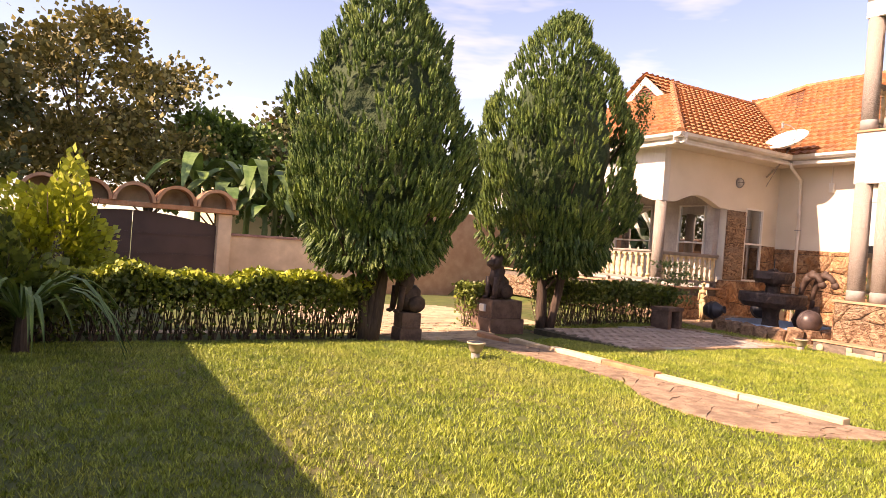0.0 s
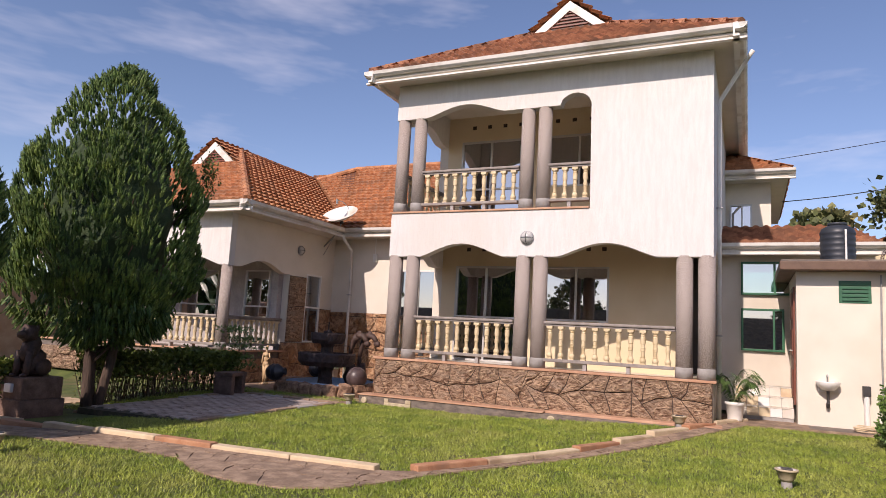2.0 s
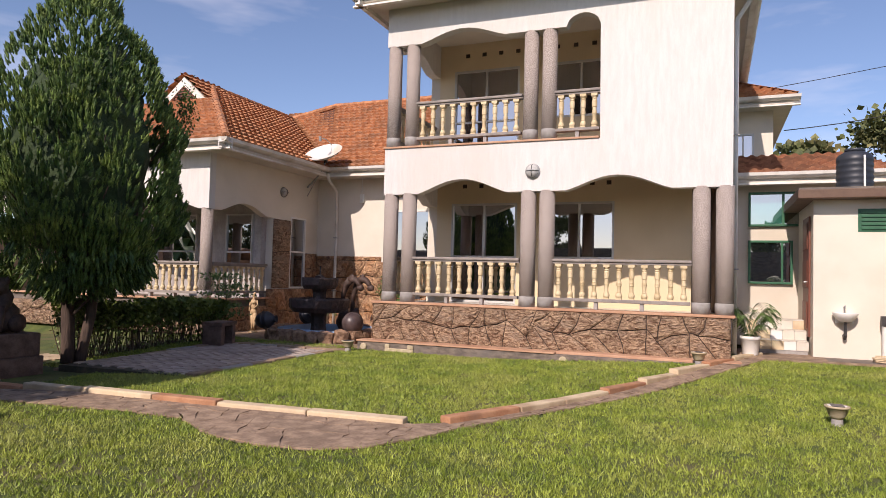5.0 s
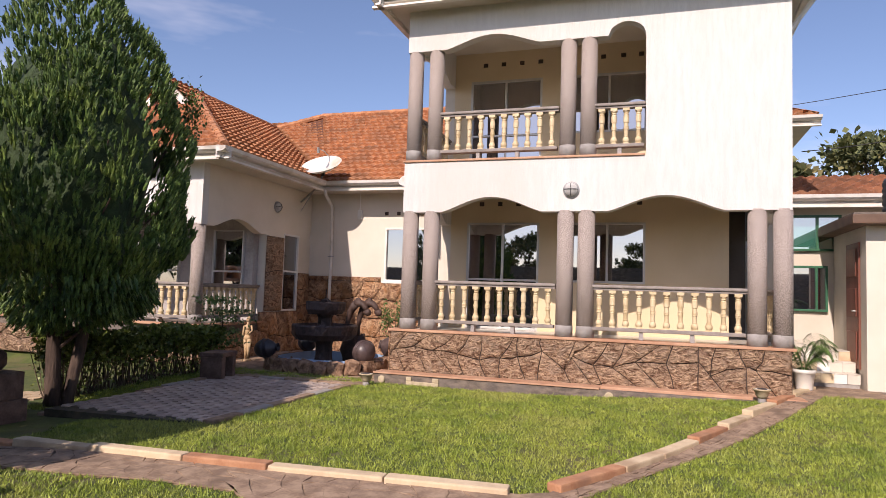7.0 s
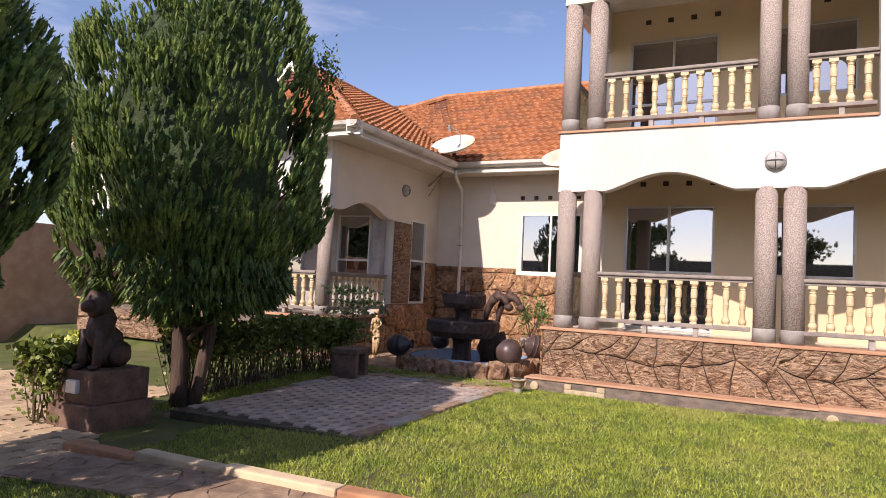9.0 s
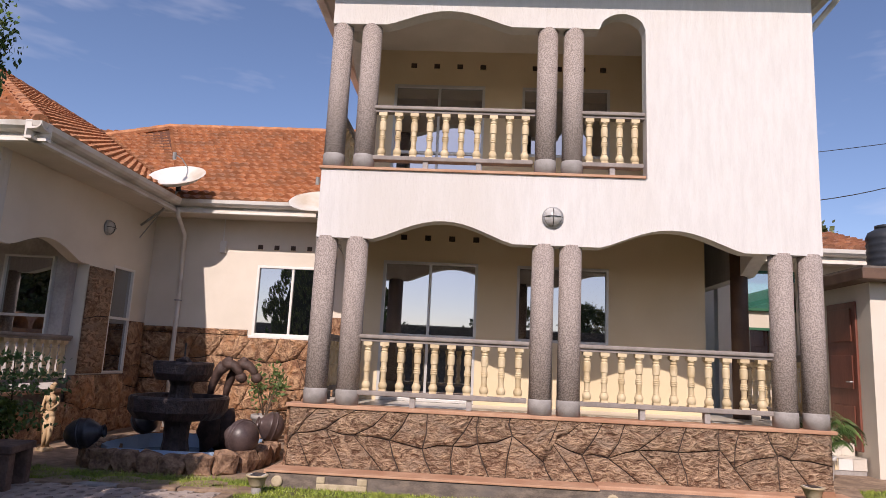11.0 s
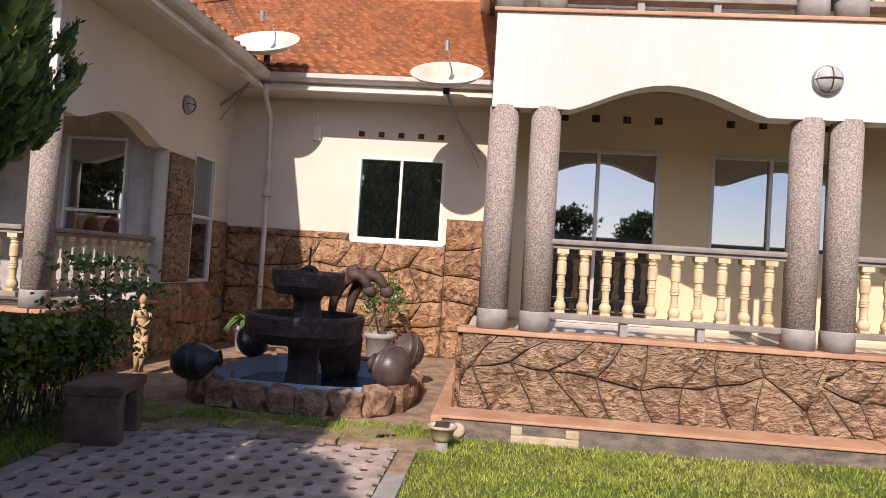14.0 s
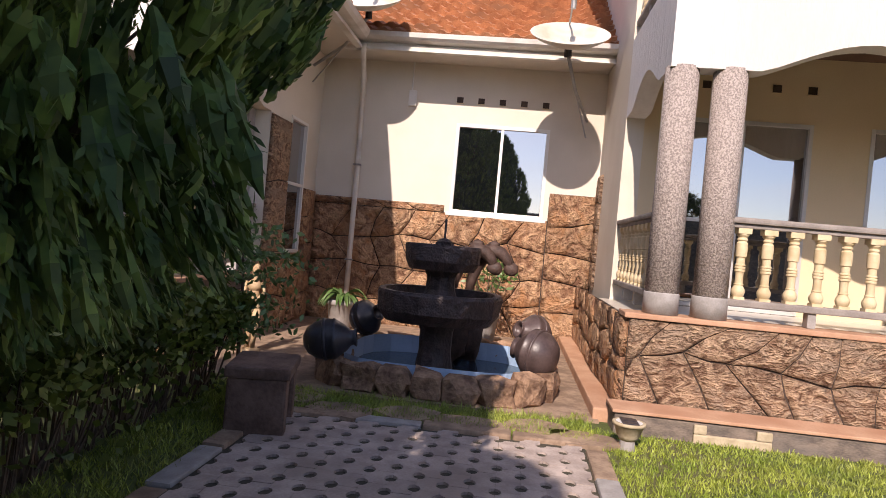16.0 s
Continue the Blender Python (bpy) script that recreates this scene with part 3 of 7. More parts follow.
def roof_house():
    roof = thing("roof_house", "orange clay tile roof over the single-storey house and wing", "roof", kind="structure")
    z, p = 4.36, 0.615
    ex, wy0, wx0 = 16.52, 10.52, 12.35      # main eave, wing eave, wing front eave
    wyr = 14.78                             # wing ridge
    zr = z + (wyr - wy0) * p
    vx = ex + (wyr - wy0)                   # valley head
    mx = 21.3
    zm = z + (mx - ex) * 0.65
    # main slope facing the courtyard, cut by the valley
    yh = 13.3
    slope(roof, (ex, wy0, z), (ex, 6.0, z), (mx, 6.0, zm), (mx, yh, zm), TILE)
    poly("underlay", [(ex, wy0, z - 0.03), (vx, wyr, zr - 0.03), (mx, yh, zm - 0.03)], [(0, 1, 2)], ROOFBASE, roof)
    bm = bmesh.new()
    # strip between valley and hip
    tile_course_sheet(bm, (ex, wy0, z), (ex, wy0 - 0.05, z), (mx, yh, zm), (vx, wyr, zr))
    part("roof_tiles", bm, TILE, roof)["kind"] = "stuff"
    poly("underlay", [(vx, wyr, zr - 0.03), (mx, yh, zm - 0.03), (mx, 22, z)], [(0, 1, 2)], ROOFBASE, roof)
    # wing slopes and hip end
    hx = wx0 + (wyr - wy0)
    slope(roof, (wx0, wy0, z), (ex, wy0, z), (vx, wyr, zr), (hx, wyr, zr), TILE)
    slope(roof, (wx0, 2 * wyr - wy0, z), (wx0, wy0, z), (hx, wyr, zr), (hx, wyr, zr), TILE)
    poly("underlay", [(wx0, 2 * wyr - wy0, z), (hx, wyr, zr - 0.03), (vx, wyr, zr - 0.03), (vx + 4, 2 * wyr - wy0, z)], [(0, 1, 2, 3)], ROOFBASE, roof)
    ridge_caps("hip_cap", (wx0, wy0, z + 0.05), (hx, wyr, zr + 0.05), roof, TILE)
    ridge_caps("ridge_cap", (hx, wyr, zr + 0.05), (vx, wyr, zr + 0.05), roof, TILE)
    ridge_caps("hip_cap", (vx, wyr, zr + 0.05), (mx, yh, zm + 0.05), roof, TILE)
    ridge_caps("ridge_cap", (mx, yh, zm + 0.05), (mx, 6.0, zm + 0.05), roof, TILE)
    gablet(roof, (hx - 1.15, wyr, zr - 0.03), 0.72, 0.62, True)
    fascia("gutter", [(ex, wy0 + 0.02, z - 0.02), (wx0, wy0 + 0.02, z - 0.02)][::-1], roof, "white eaves gutter")
    fascia("gutter", [(ex + 0.02, 6.86, z - 0.02), (ex + 0.02, wy0 + 0.2, z - 0.02)], roof, "white eaves gutter")
    fascia("gutter", [(wx0 + 0.02, wy0, z - 0.02), (wx0 + 0.02, 18.7, z - 0.02)], roof, "white eaves gutter")
    bm = bmesh.new()
    for b in ((wx0 + 0.05, 12.8, wy0 + 0.05, 18.7), (12.8, ex + 0.05, wy0 + 0.05, WY), (ex + 0.05, BX, 6.86, WY)):
        box(bm, *b, z - 0.17, z - 0.13)
    struct("soffit_house", bm, SOFFIT, "pale boarded soffit under the eaves", "soffit")


roof_house()


# ---- stone cladding in separate pieces ----
def cladding(name, label, origin, u, n, width, height, nu, nv, material, seed, depth=0.05, jitter=0.3, top=None):
    """Irregular stones over a dark backing. u: along the wall; n: outwards; top(s) gives the height at s metres along."""
    rnd = random.Random(seed)
    o, u, n, up = Vector(origin), Vector(u).normalized(), Vector(n).normalized(), Vector((0, 0, 1))
    back = bmesh.new()
    hh = [(top(width * k / 8) if top else height) for k in range(9)]
    lo = [back.verts.new(o + u * (width * k / 8) + n * 0.012) for k in range(9)]
    hi = [back.verts.new(o + u * (width * k / 8) + n * 0.012 + up * hh[k]) for k in range(9)]
    for k in range(8):
        back.faces.new((lo[k], lo[k + 1], hi[k + 1], hi[k]))
    wall = struct(name, back, MORTAR_AND_HOLE, label, "cladding")
    node = {}
    for j in range(nv + 1):
        for i in range(nu + 1):
            s = (i + (0.5 * (j % 2) - 0.25 if 0 < i < nu else 0)) / nu * width
            z = j / nv
            if 0 < i < nu:
                s += rnd.uniform(-1, 1) * jitter * width / nu
            if 0 < j < nv:
                z += rnd.uniform(-1, 1) * jitter / nv
            node[i, j] = (s, z * (top(s) if top else height))
    for j in range(nv):
        for i in range(nu):
            c = [node[i, j], node[i + 1, j], node[i + 1, j + 1], node[i, j + 1]]
            ring = []
            for k in range(4):
                a, b = c[k], c[(k + 1) % 4]
                ring.append(a)
                on_edge = (j == 0 and k == 0) or (j == nv - 1 and k == 2) or (i == 0 and k == 3) or (i == nu - 1 and k == 1)
                if not on_edge:
                    h = math.sin(37.7 * (a[0] + b[0]) + 91.3 * (a[1] + b[1]))
                    ring.append(((a[0] + b[0]) / 2 + 0.03 * h, (a[1] + b[1]) / 2 + 0.03 * h))
            cx, cz = sum(p[0] for p in ring) / len(ring), sum(p[1] for p in ring) / len(ring)
            bm = bmesh.new()

            def loop(f, d, shrink):
                out = []
                for (s, z) in ring:
                    q = Vector((s - cx, z - cz))
                    q *= max(0.1, f - shrink / max(0.05, q.length))
                    dd = d + 0.35 * depth * (noise.noise(Vector((s * 6, z * 6, seed))))
                    out.append(bm.verts.new(o + u * (cx + q.x) + up * (cz + q.y) + n * (dd if d else 0.0)))
                return out
            r0, r1, r2 = loop(1, 0.0, 0.008), loop(1, depth * 0.75, 0.012), loop(0.72, depth * rnd.uniform(0.9, 1.25), 0.02)
            m = len(ring)
            for A, B in ((r0, r1), (r1, r2)):
                for k in range(m):
                    bm.faces.new((A[k], A[(k + 1) % m], B[(k + 1) % m], B[k]))
            mid = bm.verts.new(o + u * cx + up * cz + n * depth * rnd.uniform(0.7, 1.3))
            for k in range(m):
                bm.faces.new((r2[k], r2[(k + 1) % m], mid))
            bmesh.ops.recalc_face_normals(bm, faces=bm.faces)
            part("stone", bm, material, wall, smooth=True)
    return wall


cladding("plinth_cladding", "brown carved stone facing below the porch", (FX, 0.36, 0.15), (0, 1, 0), (-1, 0, 0), 6.64, 0.76, 19, 2, STONE, 3, 0.04, 0.46)
cladding("plinth_side_cladding", "rough brown stone facing beside the courtyard", (FX, 7.0, 0.1), (1, 0, 0), (0, 1, 0), 4.5, 0.81, 9, 3, STONE2, 5, 0.06, 0.3)
cladding("court_cladding", "rust-brown rock facing under the courtyard window", (BX, 7.58, 0.0), (0, 1, 0), (-1, 0, 0), 3.72, 1.87, 7, 4, STONE2, 8, 0.06, 0.16)
cladding("court_end_cladding", "rust-brown rock facing beside the courtyard window", (BX, 6.86, 0.0), (0, 1, 0), (-1, 0, 0), 0.72, 2.30, 1, 5, STONE2, 9, 0.06, 0.16)
cladding("court_top_cladding", "single course of rust-brown rock beside the window", (BX, 9.2, 1.872), (0, 1, 0), (-1, 0, 0), 2.1, 0.11, 4, 1, STONE2, 10, 0.055, 0.1)
cladding("wing_cladding", "rust-brown rock facing on the wing wall", (16.72, WY, 0.0), (1, 0, 0), (0, -1, 0), 0.56, 2.03, 1, 5, STONE2, 12, 0.05, 0.2)
cladding("wing_low_cladding", "rust-brown rock facing below the wing window", (15.0, WY, 0.0), (1, 0, 0), (0, -1, 0), 1.72, 1.04, 4, 2, STONE2, 13, 0.06, 0.25)
cladding("wing_porch_cladding", "brown stone facing of the wing porch", (12.85, WY, 0.0), (1, 0, 0), (0, -1, 0), 2.15, 0.62, 5, 2, STONE2, 14, 0.05, 0.3)
cladding("wing_front_cladding", "sunlit brown stone facing of the wing porch", (12.85, 11.35, 0.0), (0, 1, 0), (-1, 0, 0), 7.1, 0.62, 14, 2, STONE, 15, 0.05, 0.3)
cladding("pillar_cladding", "narrow strip of dark carved stone", (16.75, 6.85, 0.9), (1, 0, 0), (0, 1, 0), 0.5, 1.7, 1, 4, STONE, 16, 0.04, 0.2)
cladding("carved_panel", "dark brown carved stone panel beside the wing window", (15.22, WY, 1.06), (1, 0, 0), (0, -1, 0), 0.74, 1.82, 1, 2, STONE, 17, 0.04, 0.15)
struct("trim_wing_porch", boxm(12.80, 15.15, WY - 0.08, WY + 0.1, 0.782, 0.83, bevel=0.01), CORAL, "terracotta painted lip of the wing porch", "trim")
struct("trim_wing_front", boxm(12.78, 12.99, WY + 0.102, 18.5, 0.782, 0.83, bevel=0.01), CORAL, "terracotta painted lip of the wing porch", "trim")


# stones set in the ledge face
for y, r in ((6.97, 0.065), (3.05, 0.07)):
    t = thing("round_stone", "round cream stone set in the ledge", "stone", "ledge stones", kind="structure", at=(FX - 0.42, y, 0.075))
    part("disc", lathe(bmesh.new(), [(r, -0.02), (r, 0.03), (r * 0.8, 0.04)], 14, m=Matrix.Rotation(radians(-90), 4, "Y")), PLASTER_POT, t)
t = thing("drain_stone", "cream slotted drain stone set in the ledge", "stone", kind="structure", at=(FX - 0.42, 6.2, 0.0))
part("block", boxm(-0.035, 0.0, -0.3, 0.3, 0.0, 0.075, bevel=0.012), PLASTER_POT, t)
part("end_block", boxm(-0.035, 0.0, -0.3, -0.18, 0.077, 0.15, bevel=0.012), PLASTER_POT, t)
part("end_block", boxm(-0.035, 0.0, 0.2, 0.3, 0.077, 0.15, bevel=0.012), PLASTER_POT, t)


# ---- columns ----
def make_column(x, y, z0, z1, r=0.148):
    col = thing("column", "round grey pebble-dashed porch column on a cement base", "column", "porch columns", at=(x, y, z0))
    h = z1 - z0
    part("shaft", lathe(bmesh.new(), [(r * 0.98, 0.0), (r * 0.98, h)], 24), PEBBLE, col, smooth=True)
    part("base", lathe(bmesh.new(), [(r * 1.03, 0.0), (r * 1.03, 0.18), (r * 0.99, 0.19)], 24), COLBASE, col, "smooth cement base", smooth=True)
    return col


COLS = (6.745, 6.335, 3.88, 3.525, 0.855, 0.485)
for cy in COLS:
    make_column(12.92, cy - 0.02, 0.957, 3.12)
for cy in COLS[:4]:
    make_column(12.93, cy - 0.02, 4.072, 6.14, 0.142)
for cx, cy in ((12.93, 11.46), (12.93, 13.95), (12.93, 16.6)):
    make_column(cx, cy, 0.83, 2.92, 0.14)


# ---- balustrades ----
def baluster_mesh(h):
    prof = ((0.040, 0.035), (0.050, 0.055), (0.058, 0.10), (0.056, 0.14), (0.040, 0.185), (0.036, 0.20), (0.041, 0.205), (0.041, 0.22), (0.034, 0.225), (0.034, 0.36), (0.038, 0.385),
            (0.045, 0.392), (0.045, 0.415), (0.038, 0.42), (0.038, 0.428), (0.045, 0.433), (0.045, 0.455), (0.038, 0.46), (0.038, 0.468), (0.044, 0.473), (0.044, 0.49), (0.036, 0.497),
            (0.036, 0.59), (0.046, 0.60), (0.048, 0.69), (0.047, 0.79), (0.037, 0.81), (0.037, 0.825), (0.044, 0.832), (0.044, 0.85), (0.038, 0.857), (0.038, 0.872), (0.052, 0.90), (0.052, 0.925))
    bm = lathe(bmesh.new(), [(r, z * h) for r, z in prof], 14)
    box(bm, -0.056, 0.056, -0.056, 0.056, 0.922 * h, h)
    box(bm, -0.046, 0.046, -0.046, 0.046, 0.0, 0.04 * h)
    me = bpy.data.meshes.new("baluster")
    bm.to_mesh(me)
    bm.free()
    for p in me.polygons:
        p.use_smooth = True
    me.set_sharp_from_angle(angle=radians(32))
    me.materials.append(BALUSTER)
    return me


BAL = baluster_mesh(0.62)
BAL_S = baluster_mesh(0.60)


def balustrade(p, q, z_floor, n, mesh, h=0.62, lift=0.13, label="grey railing on turned yellow balusters along the porch", feet=2):
    """p, q: its ends in plan."""
    p, q = Vector((*p, 0)), Vector((*q, 0))
    L = (q - p).length
    ang = math.degrees(math.atan2(q.y - p.y, q.x - p.x))
    t = thing("balustrade", label, "balustrade", "porch balustrades", at=(p.x, p.y, z_floor), rz=ang)
    part("bottom_rail", boxm(0, L, -0.075, 0.075, lift, lift + 0.06, bevel=0.012), RAIL, t)
    bm = boxm(-0.02, L + 0.02, -0.06, 0.06, lift + 0.06 + h, lift + 0.095 + h, bevel=0.006)
    box(bm, -0.02, L + 0.02, -0.09, 0.09, lift + 0.097 + h, lift + 0.15 + h, bevel=0.018)
    part("top_rail", bm, RAIL, t)
    for k in range(n):
        ob = new("baluster", mesh)
        ob.parent = t
        ob.location = ((k + 0.5) * L / n, 0, lift + 0.06)
        if k == 0:
            ob["label"] = "turned yellow baluster"
    for k in range(feet):
        x = L * (k + 1) / (feet + 1)
        part("foot", boxm(x - 0.035, x + 0.035, -0.05, 0.05, 0, lift, bevel=0.006), COLBASE, t)
    return t


balustrade((12.93, 6.19), (12.93, 4.03), 0.957, 10, BAL)
balustrade((12.93, 3.38), (12.93, 1.0), 0.957, 11, BAL)
UPL = "grey railing on turned yellow balusters along the balcony"
balustrade((12.94, 6.19), (12.94, 4.03), 4.072, 10, BAL, label=UPL)
balustrade((12.94, 3.38), (12.94, 2.57), 4.072, 4, BAL, label=UPL, feet=1)
SIDEL = "short grey railing on turned yellow balusters at the porch end"
balustrade((13.08, 6.76), (15.08, 6.76), 0.957, 9, BAL, label=SIDEL)
balustrade((13.08, 6.76), (15.08, 6.76), 4.072, 9, BAL, label=SIDEL)
balustrade((13.08, 0.47), (15.0, 0.47), 0.957, 9, BAL, label=SIDEL)
WL = "grey railing on turned yellow balusters round the wing porch"
balustrade((13.08, 11.46), (15.1, 11.46), 0.832, 10, BAL_S, 0.60, 0.1, WL)
balustrade((12.93, 11.62), (12.93, 13.8), 0.832, 11, BAL_S, 0.60, 0.1, WL)
balustrade((12.93, 14.1), (12.93, 16.45), 0.832, 11, BAL_S, 0.60, 0.1, WL)


# ---- windows ----
WIN_COUNT = [0]


def window(axis, plane, u0, u1, z0, z1, mull=(), trans=(), glass=GLASS, fr=ALU, sill=False, out=-1, w=0.045, label="sliding window with aluminium frame and dark glass"):
    """A glazed frame in a wall. axis x: the wall faces along x and u is y."""
    WIN_COUNT[0] += 1
    t = thing("window_%d" % WIN_COUNT[0], label, "window", kind="structure")

    def b(a0, a1, c0, c1, d0, d1, bev=0.0):
        lo, hi = min(d0, d1), max(d0, d1)
        return boxm(lo, hi, a0, a1, c0, c1, bevel=bev) if axis == "x" else boxm(a0, a1, lo, hi, c0, c1, bevel=bev)
    d0, d1 = plane + out * 0.012, plane - out * 0.07
    bars = [(u0, u0 + w, z0, z1), (u1 - w, u1, z0, z1), (u0 + w, u1 - w, z0, z0 + w), (u0 + w, u1 - w, z1 - w, z1)]
    for a in bars:
        part("frame", b(*a, d0, d1, 0.004), fr, t)
    e0, e1 = plane + out * 0.004, plane - out * 0.06
    for m in mull:
        part("mullion", b(m - 0.022, m + 0.022, z0 + w, z1 - w, e0, e1, 0.004), fr, t)
    for z in trans:
        part("transom", b(u0 + w, u1 - w, z - 0.022, z + 0.022, e0 + out * 0.003, e1, 0.004), fr, t)
    us, zs = [u0 + w, *mull, u1 - w], [z0 + w, *trans, z1 - w]
    k = 0
    for a0, a1 in zip(us, us[1:]):
        for c0, c1 in zip(zs, zs[1:]):
            s = 0.012 * (k % 2)
            part("pane", b(a0, a1, c0, c1, plane - out * (0.028 + s), plane - out * (0.034 + s)), glass, t)
            k += 1
    if sill:
        part("sill", b(u0 - 0.05, u1 + 0.05, z0 - 0.05, z0 - 0.002, plane + out * 0.06, plane, 0.008), fr, t)
    return t


window("x", 15.1, 4.70, 6.26, 0.91, 3.16, (5.48,), (1.95,), label="full-height sliding glass porch door in a pale frame")
window("x", 15.1, 2.58, 4.06, 1.93, 3.16, (3.32,))
window("x", 15.1, 4.70, 6.26, 4.03, 6.25, (5.48,), (5.04,), label="full-height sliding glass balcony door in a pale frame")
window("x", 15.1, 2.58, 4.06, 5.02, 6.25, (3.32,))
window("x", BX, 7.66, 9.12, 1.88, 3.28, (8.39,), (), fr=CERAMIC, sill=True, w=0.05, label="white framed sliding window with dark patterned glass")
window("y", WY, 15.98, 16.72, 1.05, 3.0, (), (2.05,), fr=CERAMIC, label="tall narrow window with dark glass in a white frame")
for y0, y1 in ((11.76, 12.62), (13.6, 15.0), (16.0, 17.4)):
    window("x", 14.93, y0, y1, 1.6, 2.98, (), (1.98,), fr=ALU, w=0.03, label="porch window with dark glass in a white frame")


# ---- vents: rows of square openings ----
def vent(x, y, z):
    t = thing("wall_vent", "small square ventilation hole in the wall, its shade a dark plate", "vent", "wall vents", kind="structure", at=(x, y, z))
    # uncut wall: a dark plate gives the shade inside the hole
    part("hole", boxm(-0.004, 0.02, -0.05, 0.05, -0.045, 0.045), MORTAR_AND_HOLE, t)
    part("lip", boxm(-0.014, 0.0, -0.06, 0.06, -0.06, -0.046, bevel=0.003), CREAM, t)


for y in (5.95, 5.55, 5.15, 4.75, 3.85, 3.45, 3.05, 2.7):
    vent(15.1, y, 3.56)
    vent(15.1, y, 6.60)
for k in range(5):
    vent(BX, 9.10 - k * 0.335, 3.65)


# ---- wall lamps ----
def wall_lamp(x, y, z, nx, ny):
    t = thing("bulkhead_lamp", "round bulkhead lamp with ribbed glass on the wall", "wall lamp", "bulkhead lamps", at=(x, y, z))
    m = Matrix.Rotation(radians(90), 4, "Y") if nx else Matrix.Rotation(radians(-90), 4, "X")
    s = -1 if (nx < 0 or ny < 0) else 1
    m = Matrix.Rotation(radians(-90), 4, "Y") if nx else Matrix.Rotation(radians(90), 4, "X")
    part("back_ring", lathe(bmesh.new(), [(0.14, 0.0), (0.14, 0.03), (0.12, 0.045)], 20, m=m), STEEL, t, smooth=True)
    part("lens", lathe(bmesh.new(), [(0.118, 0.035), (0.11, 0.07), (0.08, 0.10), (0.04, 0.115), (0.005, 0.12)], 20, m=m), LENS, t, "frosted ribbed glass", smooth=True)
    bm = bmesh.new()
    for a in (0, 90):
        pts = []
        for k in range(9):
            u = -1 + k / 4
            q = Vector((0.12 * u * math.cos(radians(a)), 0.12 * u * math.sin(radians(a)), 0.04 + 0.09 * math.sqrt(max(0, 1 - u * u))))
            pts.append(m @ q)
        tube(bm, pts, 0.006, 5)
    part("guard", bm, DARKMET, t)


wall_lamp(FX, 3.76, 3.47, -1, 0)
wall_lamp(15.61, WY, 3.62, 0, -1)


# ---- gutters' downpipes, dishes, meter box ----
def downpipe(pts, label="white rainwater downpipe on the house wall"):
    t = thing("downpipe", label, "pipe", at=pts[-1])
    o = Vector(pts[-1])
    part("pipe", tube(bmesh.new(), [Vector(p) - o for p in pts], 0.042, 10), TRIM, t, smooth=True)
    for f in (0.35, 0.75):
        q = Vector(pts[2]).lerp(Vector(pts[-1]), f) - o
        part("bracket", boxm(q.x - 0.05, q.x + 0.07, q.y - 0.055, q.y + 0.055, q.z - 0.012, q.z + 0.012), STEEL, t)


downpipe([(16.52, 10.52, 4.22), (16.58, 10.53, 4.08), (17.2, 10.64, 3.82), (17.22, 10.63, 2.5), (17.22, 10.63, 0.05)])
downpipe([(13.2, -0.30, 6.98), (13.25, -0.2, 6.85), (13.6, 0.28, 6.2), (13.6, 0.29, 5.0), (13.6, 0.29, 0.25)])


def dish(c, foot, tilt, azim, r=0.45):
    t = thing("satellite_dish", "white enamelled satellite dish on a steel arm at the eaves", "satellite dish", "dishes", at=foot)
    m = Matrix.Translation(Vector(c) - Vector(foot)) @ Matrix.Rotation(radians(azim), 4, "Z") @ Matrix.Rotation(radians(tilt), 4, "X")
    prof = [(0.001, 0.0)] + [(r * k / 8, 0.32 * r * (k / 8) ** 2) for k in range(1, 9)] + [(r * 1.02, 0.33 * r), (r * 0.99, 0.30 * r)] + [(r * k / 8, 0.32 * r * (k / 8) ** 2 - 0.02) for k in range(7, 0, -1)] + [(0.002, -0.02)]
    part("bowl", lathe(bmesh.new(), prof, 28, m=m), DISHM, t, "white enamelled bowl", smooth=True)
    arm = [m @ Vector((0, -r * 0.95, 0.28 * r)), m @ Vector((0, -r * 0.6, 0.75 * r)), m @ Vector((0, -r * 0.1, 1.1 * r))]
    part("feed_arm", tube(bmesh.new(), arm, 0.012, 6), STEEL, t)
    part("feed_horn", tube(bmesh.new(), [m @ Vector((0, -r * 0.12, 1.15 * r)), m @ Vector((0, 0, 0.92 * r))], 0.035, 10), STEEL, t, "grey receiver")
    b = m @ Vector((0, 0, -0.03))
    part("bracket", tube(bmesh.new(), [b, b + Vector((0.02, 0, -0.12))], 0.05, 8), DARKMET, t)
    part("mast", tube(bmesh.new(), [b + Vector((0.02, 0, -0.08)), Vector((b.x * 0.6, b.y * 0.6, b.z * 0.35)), Vector((0, 0, 0))], 0.024, 8), STEEL, t, smooth=True)
    part("stay", tube(bmesh.new(), [Vector((b.x * 0.6, b.y * 0.6, b.z * 0.35)), Vector((0.0, 0.0, -0.25))], 0.012, 6), STEEL, t)


dish((16.16, 10.40, 4.62), (16.72, 11.31, 3.9), -35, 90, 0.51)
dish((15.74, 7.58, 4.12), (17.28, 7.12, 3.45), -33, 90, 0.51)
mb = thing("meter_box", "small white box on the courtyard wall with a conduit", "box", at=(BX, 9.85, 3.62))
part("body", boxm(-0.07, 0.0, -0.06, 0.06, -0.12, 0.12, bevel=0.008), CERAMIC, mb)
part("conduit", tube(bmesh.new(), [(-0.02, 0.02, 0.12), (-0.02, 0.02, 0.6)], 0.012, 6), CERAMIC, mb)


